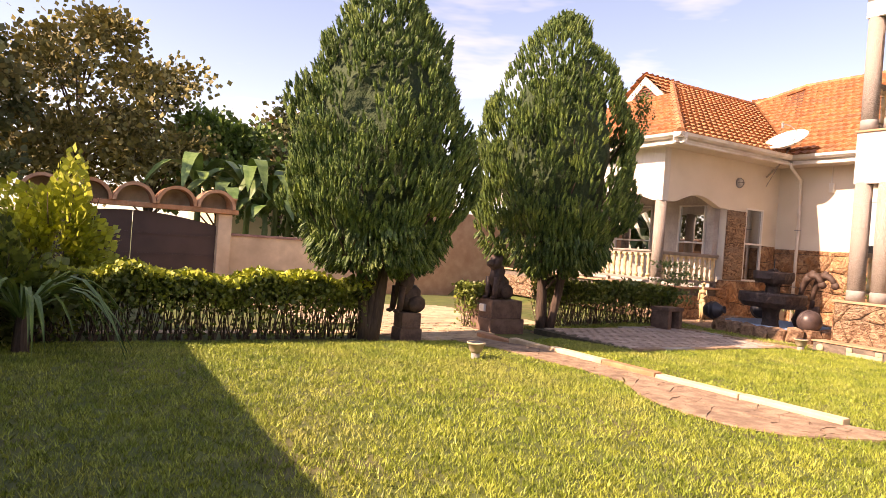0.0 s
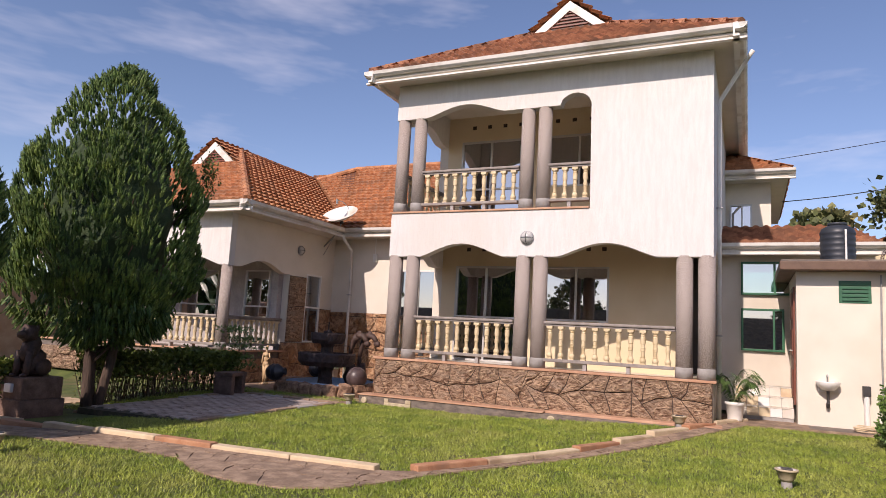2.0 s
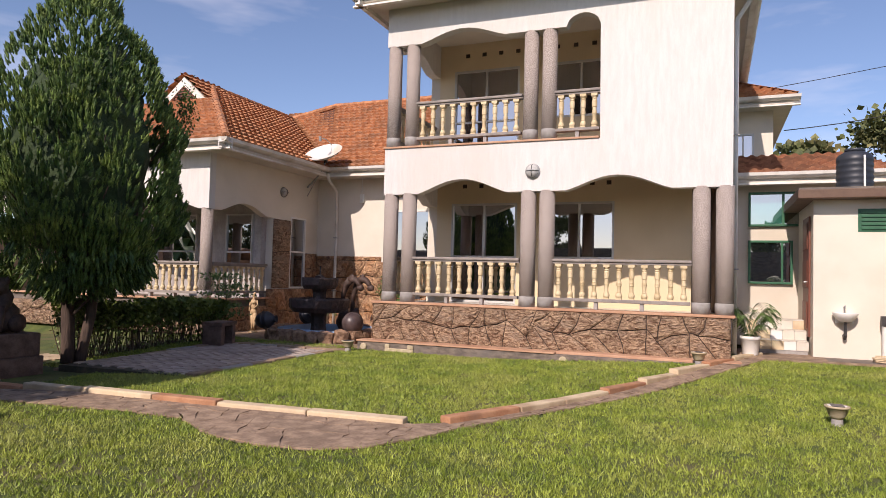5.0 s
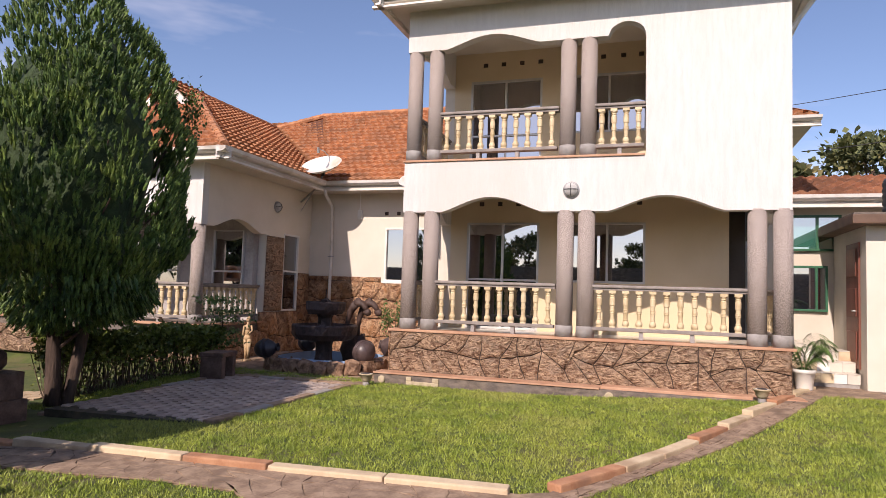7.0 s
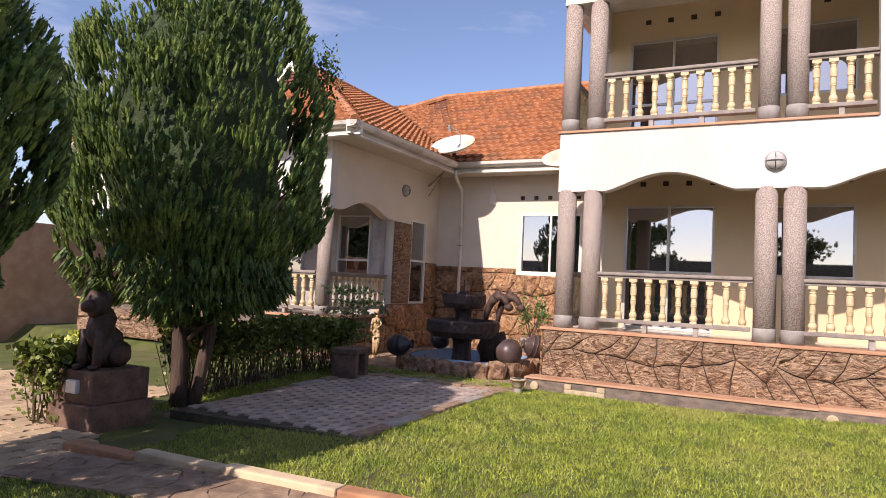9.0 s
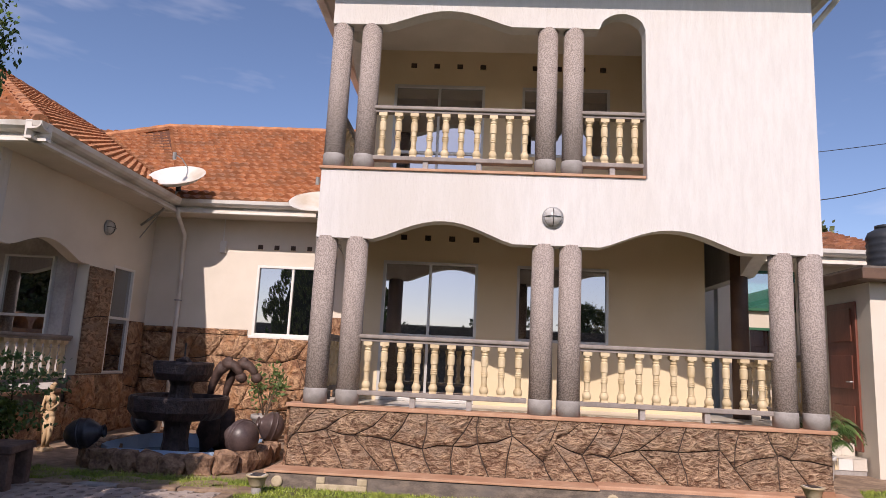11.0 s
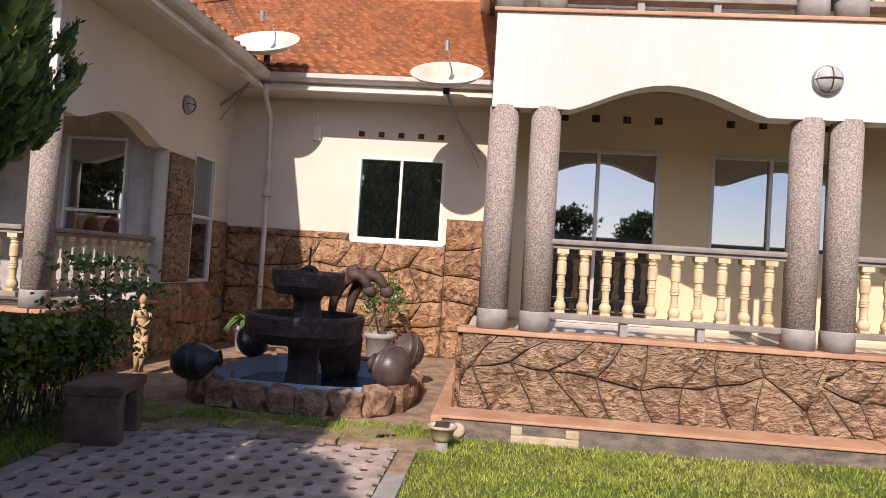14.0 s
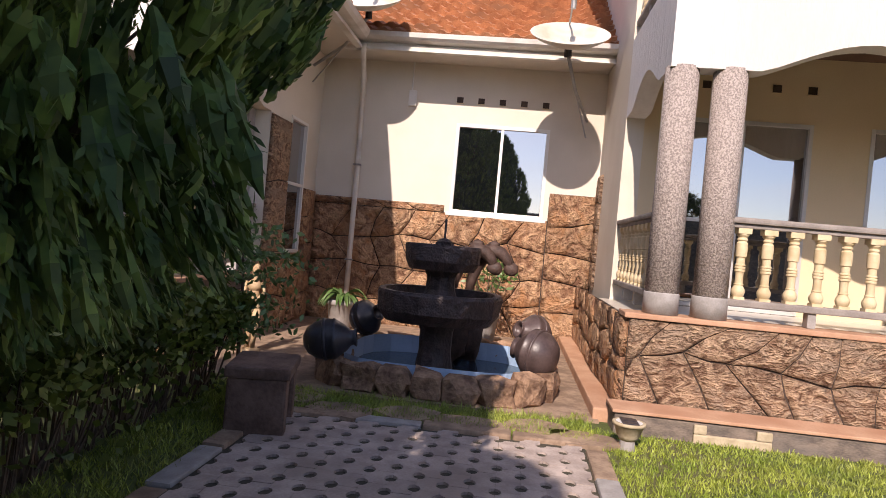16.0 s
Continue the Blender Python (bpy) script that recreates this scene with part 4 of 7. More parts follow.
# ---- rear block, low roof and outhouse ----
def rear():
    struct("wall_rear_low", boxm(16.5, 16.7, -2.6, 0.35, 0, 3.72), CREAM2, "cream rear wall with green framed windows", "wall")
    window("x", 16.43, -1.15, -0.05, 2.72, 3.45, (-0.72,), (), glass=GREENGL, fr=GREENFR, label="green framed window with green tinted glass")
    window("x", 16.43, -0.9, -0.05, 1.5, 2.42, (-0.7,), (), fr=GREENFR, label="green framed window with dark reflecting glass")
    roof = thing("roof_rear_low", "low mossy clay tile roof beside the two-storey block", "roof", kind="structure")
    slope(roof, (16.0, 0.35, 3.78), (16.0, -2.65, 3.78), (17.6, -2.2, 4.4), (17.6, 0.35, 4.4), TILE_OLD)
    fascia("gutter", [(16.02, 0.33, 3.75), (16.02, -2.65, 3.75)][::-1], roof, "white eaves gutter")
    struct("soffit_rear", boxm(16.05, 16.5, -2.65, 0.35, 3.59, 3.63), SOFFIT, "pale soffit", "soffit")
    struct("wall_rear_high", boxm(19.5, 26, -0.75, 0.9, 0, 6.25), CREAM2, "cream upper wall of the rear block", "wall")
    window("x", 19.43, -0.30, 0.25, 4.6, 5.35, (-0.05,), (), label="small sliding window with dark glass")
    roof2 = thing("roof_rear_high", "orange clay hip roof over the rear block", "roof", kind="structure")
    a, b, c, d = (18.8, 5.0, 6.1), (18.8, -1.2, 6.1), (21.0, 1.0, 7.3), (21.0, 5.0, 7.3)
    slope(roof2, a, b, c, d, TILE)
    slope(roof2, (18.8, -1.2, 6.1), (26, -1.2, 6.1), (26, 1.0, 7.3), (21, 1.0, 7.3), TILE)
    fascia("gutter", [(18.82, 5.0, 6.07), (18.82, -1.2, 6.07)][::-1], roof2, "white eaves gutter")
    struct("soffit_rear_high", boxm(18.85, 26, -1.15, 2.0, 5.93, 5.97), SOFFIT, "pale soffit", "soffit")
    # passage beside the porch
    struct("pillar_passage", lathe(bmesh.new(), [(0.13, 0.0), (0.13, 2.9)], 16, at=(15.0, 0.55, 0.9)), CEILB, "dark brown passage pillar", "pillar", smooth=True)
    struct("floor_passage", boxm(15.1, 16.5, -0.3, 1.05, 0.3, 0.9), FLOORT, "pale tiled passage floor", "floor")
    for k in range(3):
        z = 0.30 + 0.175 * k
        depth = 0.3 if k < 2 else 0.62
        t = thing("tiled_step", "tiled garden step in mixed pale and beige tiles by the outhouse", "step", "tiled steps", kind="structure", at=(14.42 + 0.3 * k, -0.46, z))
        part("core", boxm(0.012, depth, -0.49, 0.49, -0.4, 0.155), COLBASE, t)
        for j in range(5):
            y0, y1 = -0.5 + 0.2 * j + 0.003, -0.3 + 0.2 * j - 0.003
            part("tile", boxm(0.0, 0.01, y0, y1, 0.002, 0.162, bevel=0.002), (FLOORT, KERBC, CERAMIC, FLOORT, CREAM)[(2 * j + 3 * k) % 5], t)
            part("tile", boxm(-0.008, depth, y0, y1, 0.164, 0.176, bevel=0.003), (FLOORT, CREAM2, FLOORT)[(j + k) % 3], t)
    # outhouse
    o = thing("outhouse", "small cream outhouse with a slab roof and red-brown door", "outhouse")
    part("wall", boxm(14.2, 16.4, -2.62, -1.0, 0.1, 3.0), CREAM2, o)
    part("roof_slab", boxm(13.85, 16.45, -2.75, -0.72, 3.0, 3.16, bevel=0.015), CEILB, o, "brown edged roof slab")
    part("roof_screed", boxm(13.87, 16.43, -2.73, -0.74, 3.162, 3.19), LEDGE, o)
    dr = part("door", boxm(14.55, 15.35, -1.0, -0.965, 0.55, 2.75, bevel=0.01), REDDOOR, o, "red-brown panelled door")
    for zz in (0.7, 1.45, 2.15):
        part("door_panel", boxm(14.65, 15.25, -0.965, -0.945, zz, zz + 0.5, bevel=0.015), REDDOOR, dr)
    part("handle", tube(bmesh.new(), [(14.66, -0.96, 1.55), (14.66, -0.91, 1.55), (14.76, -0.91, 1.55)], 0.012, 6), STEEL, dr, "steel lever handle")
    v = part("vent_window", boxm(14.19, 14.21, -2.18, -1.68, 2.44, 2.84), GREENFR, o, "green framed louvre")
    for k in range(5):
        part("slat", boxm(14.165, 14.185, -2.13, -1.73, 2.48 + 0.07 * k, 2.53 + 0.07 * k, bevel=0.004), GREENFR, v)
    t = thing("water_tank", "black ribbed plastic water tank on the outhouse roof", "water tank", at=(14.95, -1.76, 3.19))
    prof = [(0.29, 0.0)]
    for k in range(6):
        prof += [(0.29, 0.02 + 0.11 * k), (0.305, 0.05 + 0.11 * k), (0.305, 0.09 + 0.11 * k)]
    prof += [(0.27, 0.72), (0.16, 0.78)]
    part("body", lathe(bmesh.new(), prof, 24), TANK, t, smooth=True)
    part("lid", lathe(bmesh.new(), [(0.17, 0.78), (0.17, 0.83), (0.05, 0.85)], 20), TANK, t, smooth=True)
    part("pipe", tube(bmesh.new(), [(-0.31, -0.1, 0.66), (-0.33, -0.1, 0.6), (-0.33, -0.1, 0.0)], 0.018, 8), CERAMIC, t, "white supply pipe")
    p = thing("waste_pipe", "white plastic pipe down the outhouse wall", "pipe", at=(14.14, -2.5, 0.2))
    part("pipe", tube(bmesh.new(), [(0.6, -0.05, 2.98), (0.05, 0, 2.98), (-0.03, 0, 2.9), (0, 0, 1.5), (0, 0, 0)], 0.045, 10), CERAMIC, p, smooth=True)
    p = thing("supply_pipe", "thin grey pipe down the outhouse wall", "pipe", at=(14.17, -2.33, 0.2))
    part("pipe", tube(bmesh.new(), [(0, 0, 2.75), (0, 0.02, 1.5), (0, 0.02, 0)], 0.016, 8), STEEL, p)
    s = thing("wash_basin", "white wash basin with a tap on the outhouse wall", "basin", at=(14.06, -1.47, 0.27))
    part("bowl", lathe(bmesh.new(), [(0.02, 0.60), (0.10, 0.615), (0.17, 0.69), (0.20, 0.75), (0.195, 0.765), (0.16, 0.72), (0.02, 0.65)], 20), CERAMIC, s, smooth=True)
    part("bracket", boxm(0.05, 0.14, -0.14, 0.14, 0.58, 0.70, bevel=0.01), CERAMIC, s)
    part("waste_trap", tube(bmesh.new(), [(0, 0, 0.61), (0, 0, 0.38), (0.05, 0, 0.32), (0.13, 0, 0.36), (0.15, 0, 0.36)], 0.028, 10), DARKMET, s, "dark waste trap")
    part("tap", tube(bmesh.new(), [(0.12, 0, 0.74), (0.12, 0, 0.86), (0.02, 0, 0.88), (0.0, 0, 0.84)], 0.012, 8), STEEL, s, "steel tap")
    s = thing("stand_pipe", "short capped standpipe by the wash basin", "pipe", at=(14.05, -2.05, 0.28))
    part("pipe", tube(bmesh.new(), [(0, 0, 0), (0, 0, 0.55)], 0.045, 10), CERAMIC, s)
    part("cap", boxm(-0.06, 0.06, -0.06, 0.06, 0.55, 0.72, bevel=0.01), DARKMET, s)
    s = thing("kerb_slab", "low cement drain kerb in front of the outhouse", "kerb", at=(13.8, -1.9, 0.18))
    part("slab", boxm(-0.25, 0.35, -0.7, 0.75, -0.1, 0.06, bevel=0.015), LEDGE, s)
    s = thing("garden_hose", "coiled yellow garden hose on the drain kerb", "hose", at=(13.75, -2.1, 0.245))
    bm = bmesh.new()
    pts = [(0.2 * math.cos(a) * (1 + 0.1 * math.sin(3.3 * a)), 0.3 * math.sin(a) * (1 + 0.1 * math.cos(2.1 * a)), 0.012 + 0.004 * a) for a in np.arange(0, 20, 0.3)]
    part("hose", tube(bm, pts, 0.011, 5), KERBC, s)


rear()


# ---- fountain court ----
struct("floor_court", prism(bmesh.new(), [(12.62, 7.2), (17.3, 7.2), (17.3, 11.3), (12.9, 11.3), (12.5, 10.4)], "z", -0.2, 0.02), SLAB, "worn terracotta paving round the fountain", "floor")
FISH = ((0.95, -0.30), (1.12, -0.48))


def fountain():
    cx, cy = 13.5, 8.74
    t = thing("fountain", "dark carved stone fountain with two square bowls", "fountain", at=(cx, cy, 0.02))

    def tray(half, z0, z1, wall=0.06):
        bm = bmesh.new()
        prof = [(half * 0.86, z0), (half, z0 + (z1 - z0) * 0.35), (half * 1.02, z1 - 0.03), (half * 1.0, z1), (half - wall, z1), (half - wall * 1.4, z1 - 0.1), (0.02, z1 - 0.12)]
        rings = []
        for r, z in prof:
            ring = []
            for k in range(32):
                a = 2 * math.pi * k / 32
                c, s = math.cos(a), math.sin(a)
                q = r / (abs(c) ** 2.6 + abs(s) ** 2.6) ** (1 / 2.6) if r > 0.05 else r
                w = 1 + 0.05 * noise.noise(Vector((c * 6, s * 6, z * 12)))
                ring.append(bm.verts.new((q * c * w, q * s * w, z)))
            rings.append(ring)
        for lo, hi in zip(rings, rings[1:]):
            for k in range(32):
                bm.faces.new((lo[k], lo[(k + 1) % 32], hi[(k + 1) % 32], hi[k]))
        bm.faces.new(rings[0][::-1])
        bm.faces.new(rings[-1])
        return bm
    part("pedestal", lathe(bmesh.new(), [(0.22, 0), (0.2, 0.1), (0.165, 0.3), (0.17, 0.5), (0.21, 0.62)], 10), FOUNT, t)
    part("lower_bowl", tray(0.60, 0.6, 0.9), FOUNT, t, "wide carved lower bowl")
    part("stem", lathe(bmesh.new(), [(0.2, 0.78), (0.15, 0.92), (0.145, 1.04), (0.19, 1.13)], 10), FOUNT, t)
    part("upper_bowl", tray(0.37, 1.11, 1.36), FOUNT, t, "smaller carved upper bowl")
    part("finial", blob(bmesh.new(), (0, 0, 1.34), (0.11, 0.11, 0.09), 2, 0.5, 7), FOUNT, t)
    part("spout", tube(bmesh.new(), [(0, 0, 1.36), (0, 0, 1.62)], 0.012, 6), DARKMET, t, "thin upright water pipe")
    for k in range(2):
        bm = bmesh.new()
        ox, oy = FISH[k]
        arch = [(ox, oy + 0.30 * math.cos(a) * 0.9, 0.72 + 0.62 * math.sin(a)) for a in np.arange(0.15, 2.5, 0.28)]
        tube(bm, arch[:5], 0.045, 8, 0.10)
        tube(bm, arch[4:], 0.10, 8, 0.05)
        blob(bm, arch[-1], (0.07, 0.09, 0.08), 2, 0.2, k)
        blob(bm, (ox, oy + 0.27, 0.72), (0.03, 0.06, 0.14), 2)
        blob(bm, (ox - 0.02, oy + 0.02, 1.40), (0.02, 0.08, 0.06), 1)
        blob(bm, (ox, oy + 0.22, 0.33), (0.16, 0.17, 0.34), 2, 0.7, k + 3)
        part("leaping_fish", bm, DARKST, t, "dark leaping fish figure", smooth=True)
    # pool: rock rim, tiled lining, water
    pool = thing("pool", "low pond with a rough rock rim and pale blue tiles", "pond", at=(13.8, 8.70, 0.0))
    rx, ry = 1.06, 1.08
    bm = bmesh.new()
    seg = 28

    def rim(f, k, n):
        """A point of the pond's rounded-square outline, pulled in by f."""
        a = 2 * math.pi * k / n
        c, q = math.cos(a), math.sin(a)
        d = (abs(c) ** 4 + abs(q) ** 4) ** -0.25
        return (rx - f) * c * d, (ry - f) * q * d
    lo = [bm.verts.new((*rim(0.14, k, seg), 0.028)) for k in range(seg)]
    hi = [bm.verts.new((v.co.x, v.co.y, 0.27)) for v in lo]
    for k in range(seg):
        bm.faces.new((hi[k], hi[(k + 1) % seg], lo[(k + 1) % seg], lo[k]))
    bm.faces.new(lo)
    part("lining", bm, BLUE, pool, "pale blue tiled lining")
    part("water", prism(bmesh.new(), [rim(0.145, k, seg) for k in range(seg)], "z", 0.034, 0.065), WATER, pool, "shallow clear water")
    rnd = random.Random(4)
    n = 24
    for k in range(n):
        (x0, y0), (x1, y1) = rim(0, k - 0.5, n), rim(0, k + 0.5, n)
        ln = math.dist((x0, y0), (x1, y1))
        m = Matrix.Rotation(math.atan2(y1 - y0, x1 - x0), 4, "Z")
        bm = bmesh.new()
        hz = rnd.uniform(0.125, 0.15)
        for v in bmesh.ops.create_icosphere(bm, subdivisions=2, radius=1)["verts"]:
            q = Vector([math.copysign(abs(e) ** 0.45, e) for e in v.co])
            q *= 1 + 0.3 * noise.noise(v.co * 2.4 + Vector((k * 3.7, 0, 0)))
            v.co = m @ Vector((q.x * ln * 0.53, q.y * 0.13, q.z * hz)) + Vector(((x0 + x1) / 2, (y0 + y1) / 2, hz))
        for v in bm.verts:
            v.co += 0.035 * noise.noise_vector(v.co * 9 + Vector((k, 0, 0)))
        part("rim_rock", bm, ROCK, pool)


fountain()


def jar(at, size, mt, tilt, azim, label, long=1.0):
    t = thing("clay_jar", label, "jar", "pond jars", at=at)
    m = Matrix.Rotation(radians(azim), 4, "Z") @ Matrix.Rotation(radians(tilt), 4, "Y") @ Matrix.Diagonal((size, size, size * long, 1))
    prof = [(0.3, -0.75), (0.62, -0.62), (0.9, -0.3), (1.0, 0.05), (0.96, 0.3), (1.0, 0.33), (0.92, 0.42), (0.62, 0.75), (0.4, 0.9), (0.36, 1.0), (0.46, 1.1), (0.42, 1.12), (0.3, 1.0), (0.3, 0.8)]
    part("body", lathe(bmesh.new(), prof, 20, m=m), mt, t, smooth=True)
    part("band", lathe(bmesh.new(), [(1.0, -0.06), (1.035, -0.03), (1.035, 0.03), (1.0, 0.06)], 20, m=m), mt, t, smooth=True)


jar((12.82, 9.68, 0.43), 0.19, POTBLK, 82, -80, "black glazed clay jar lying on the pond rim", 1.35)
jar((13.25, 7.72, 0.43), 0.235, POTBRN, 84, 60, "bronze glazed clay jar tipped on the pond rim")
jar((14.55, 7.72, 0.45), 0.22, POTBRN, 76, 120, "brown clay jar with an open mouth on the pond rim")
jar((14.5, 9.70, 0.44), 0.205, POTBLK, 65, -120, "dark clay jar with an open mouth on the pond rim")


def figure():
    """A standing garden figure, one plain shape."""
    bm = bmesh.new()
    lathe(bm, [(0.11, 0), (0.11, 0.05), (0.08, 0.07)], 12)
    for sy in (-1, 1):
        tube(bm, [(0, 0.03 * sy, 0.05), (0.01, 0.035 * sy, 0.26), (0, 0.04 * sy, 0.5)], 0.028, 8, 0.05)
    blob(bm, (0, 0, 0.52), (0.065, 0.085, 0.08), 2)
    blob(bm, (0, 0, 0.64), (0.052, 0.062, 0.11), 2)
    blob(bm, (-0.01, 0, 0.75), (0.06, 0.08, 0.07), 2)
    tube(bm, [(0, 0, 0.78), (0, 0, 0.87)], 0.026, 8)
    blob(bm, (0, 0, 0.91), (0.045, 0.042, 0.06), 2)
    blob(bm, (0.03, 0, 0.95), (0.035, 0.04, 0.04), 1)
    tube(bm, [(0, 0.085, 0.79), (0.0, 0.11, 0.66), (-0.03, 0.1, 0.53)], 0.02, 6)
    tube(bm, [(0, -0.085, 0.79), (0.0, -0.12, 0.68), (-0.06, -0.06, 0.60)], 0.02, 6)
    ob = part("garden_statue", bm, FIGURE, smooth=True)
    ob.location = (13.9, 10.82, 0.0)
    tagged(ob, "slim tan stone figure standing beside the pond", "statue")


figure()


def bench():
    t = thing("stone_bench", "small dark rough stone bench beside the paving", "bench", at=(11.45, 9.72, -0.01), rz=12)
    part("seat", boxm(-0.30, 0.30, -0.22, 0.22, 0.40, 0.48, bevel=0.02), PEDEST, t)
    part("leg", boxm(-0.29, -0.14, -0.20, 0.20, 0, 0.40, bevel=0.02), PEDEST, t)
    part("leg", boxm(0.16, 0.29, -0.20, 0.20, 0, 0.40, bevel=0.02), PEDEST, t)


bench()


# ---- foliage helpers ----
def leaves(name, pts, size, material, parent, label="", up=0.3, shape=1.8, seed=0, droop=None, thin=0.5):
    """Many small leaves at points, as diamonds of two triangles each."""
    rng = np.random.default_rng(seed)
    pts = np.asarray(pts, dtype=float)
    n = len(pts)
    d = rng.normal(size=(n, 3))
    d /= np.linalg.norm(d, axis=1)[:, None]
    if droop is not None:
        d = d * (1 - up) + np.asarray(droop) * up
    else:
        d[:, 2] += up
    d /= np.linalg.norm(d, axis=1)[:, None]
    s = rng.normal(size=(n, 3))
    s -= d * (s * d).sum(1)[:, None]
    s /= np.linalg.norm(s, axis=1)[:, None]
    L = size * rng.uniform(0.6, 1.3, n)[:, None]
    w = L * thin / shape
    v = np.empty((n, 4, 3))
    v[:, 0], v[:, 2] = pts, pts + d * L
    v[:, 1], v[:, 3] = pts + d * L * 0.45 + s * w, pts + d * L * 0.45 - s * w
    return sheet(name, v.reshape(-1, 3), 4, material, parent, label)


def sheet(name, verts, per, material, parent=None, label=""):
    n = len(verts) // per
    me = bpy.data.meshes.new(name)
    me.vertices.add(len(verts))
    me.vertices.foreach_set("co", np.ascontiguousarray(verts, dtype=np.float32).ravel())
    me.loops.add(n * per)
    me.loops.foreach_set("vertex_index", np.arange(n * per, dtype=np.int32))
    me.polygons.add(n)
    me.polygons.foreach_set("loop_start", np.arange(0, n * per, per, dtype=np.int32))
    me.update(calc_edges=True)
    me.materials.append(material)
    ob = new(name, me)
    if parent:
        ob.parent = parent
    if label:
        ob["label"] = label
    return ob


# ---- conifers ----
def thuja(at, r, z0, z1, seed, trunks, tip=None):
    """An egg-shaped conifer of upright sprays over a forked trunk."""
    t = thing("thuja_tree", "dense dark green egg-shaped conifer with a forked trunk", "tree", "conifers by the path", at=at)
    for k, (dx, dy) in enumerate(trunks):
        bm = bmesh.new()
        tube(bm, [(dx * 0.25, dy * 0.25, -0.05), (dx * 0.45, dy * 0.45, 0.3), (dx * 0.7, dy * 0.7, 0.8), (dx * 1.0, dy * 1.0, 1.6), (dx * 1.1, dy * 1.1, 2.8)], 0.105, 9, 0.05)
        for v in bm.verts:
            v.co += 0.02 * noise.noise_vector(v.co * 6)
        part("trunk", bm, BARK, t, smooth=True)
    bm = bmesh.new()
    rnd = random.Random(seed)
    for k in range(26):
        a, h = rnd.uniform(0, 6.28), rnd.uniform(0.9, 3.0)
        tube(bm, [(0, 0, h * 0.8), (0.5 * r * math.cos(a), 0.5 * r * math.sin(a), h + 0.2), (0.8 * r * math.cos(a), 0.8 * r * math.sin(a), h + 0.7)], 0.025, 5, 0.008)
    part("branch", bm, BARK, t)
    rng = np.random.default_rng(seed)
    H = z1 - z0

    def radius(h, a):
        u = np.clip(h, 0, 1)
        base = np.where(u < 0.25, 0.66 + 0.34 * np.sin(u / 0.25 * np.pi / 2), np.cos((u - 0.25) / 0.75 * np.pi / 2) ** 0.62)
        return r * base * (1 + 0.07 * np.sin(3 * a + 9 * u) + 0.06 * np.sin(7 * a - 15 * u + seed))
    # boughs that stand out of the mass, each a fan of upright plumes
    nb, per_bough, per = 340, 26, 15
    bh, ba = rng.uniform(0, 1, nb * 5), rng.uniform(0, 2 * np.pi, nb * 5)
    keep = rng.uniform(0, 1, nb * 5) < radius(bh, ba) / r * 0.95 + 0.05
    bh, ba = bh[keep][:nb], ba[keep][:nb]
    bh[:34] = rng.uniform(0.0, 0.07, 34)
    bh[34:52] = rng.uniform(0.88, 1.0, 18)
    push = rng.normal(0.0, 0.085, nb)
    push[:34] -= rng.uniform(0, 0.5 * r, 34)
    out = []
    for j in range(nb):
        for q in range(per_bough):
            e, g = rng.uniform(0, 1) ** 0.5, rng.uniform(0, 6.28)
            du, dv = 0.27 * e * math.cos(g), 0.30 * e * math.sin(g)
            hh = min(1.0, max(0.0, bh[j] + dv / H))
            rad0 = float(radius(np.array(hh), np.array(ba[j])))
            a = ba[j] + du / max(0.3, rad0)
            rr = max(0.02, rad0 * 0.95 + push[j] + 0.11 * (1 - e * e) - 0.07)
            radial, side = np.array([math.cos(a), math.sin(a), 0]), np.array([-math.sin(a), math.cos(a), 0])
            low = rng.uniform(0, 1) < (0.13 - hh) / 0.13
            o = radial * rr + np.array([0, 0, z0 + hh * H + 0.5 * (rr / r) ** 2 * max(0.0, 1 - hh / 0.2)])
            axis = (np.array([0, 0, -0.5]) + radial * 0.3) if low else np.array([0, 0, 1.0]) + radial * 0.42 + side * du * 1.3
            size = rng.uniform(0.11, 0.22) * (1.05 - 0.25 * hh)
            # the plume's core: a lumpy flattened spindle
            up = axis / np.linalg.norm(axis)
            e1 = np.cross(up, rng.normal(size=3))
            e1 /= np.linalg.norm(e1)
            e2 = np.cross(up, e1)
            fat = rng.uniform(0.02, 0.031)
            rings = []
            for k in range(5):
                u = k / 4
                wd = fat * math.sin(math.pi * (0.12 + 0.86 * u)) ** 0.8
                jit = rng.uniform(0.55, 1.35, 5)
                ang = np.arange(5) * 1.2566 + 0.5 * k
                rings.append(o + up * (u * size + rng.uniform(-0.012, 0.012)) + (np.cos(ang) * jit * wd)[:, None] * e1 + (np.sin(ang) * jit * wd * 0.6)[:, None] * e2)
            for lo, hi in zip(rings, rings[1:]):
                core = np.empty((5, 4, 3))
                core[:, 0], core[:, 1], core[:, 2], core[:, 3] = lo, np.roll(lo, -1, 0), np.roll(hi, -1, 0), hi
                out.append(core.reshape(-1, 3))
            # scale-leaf sprigs that fringe it
            f = rng.uniform(0.05, 1, per)[:, None]
            th = rng.uniform(0, 6.28, per)[:, None]
            rim = np.cos(th) * e1 + 0.7 * np.sin(th) * e2
            p = o + up * (f * size * 0.95) + rim * fat * 0.75 * np.sin(np.pi * (0.12 + 0.86 * f)) ** 0.8
            d = up + rim * 0.55 + rng.normal(size=(per, 3)) * 0.18
            d /= np.linalg.norm(d, axis=1)[:, None]
            w = np.cross(d, rng.normal(size=(per, 3)))
            w /= np.linalg.norm(w, axis=1)[:, None]
            L = rng.uniform(0.022, 0.048, per)[:, None]
            v = np.empty((per, 4, 3))
            v[:, 0], v[:, 2] = p, p + d * L
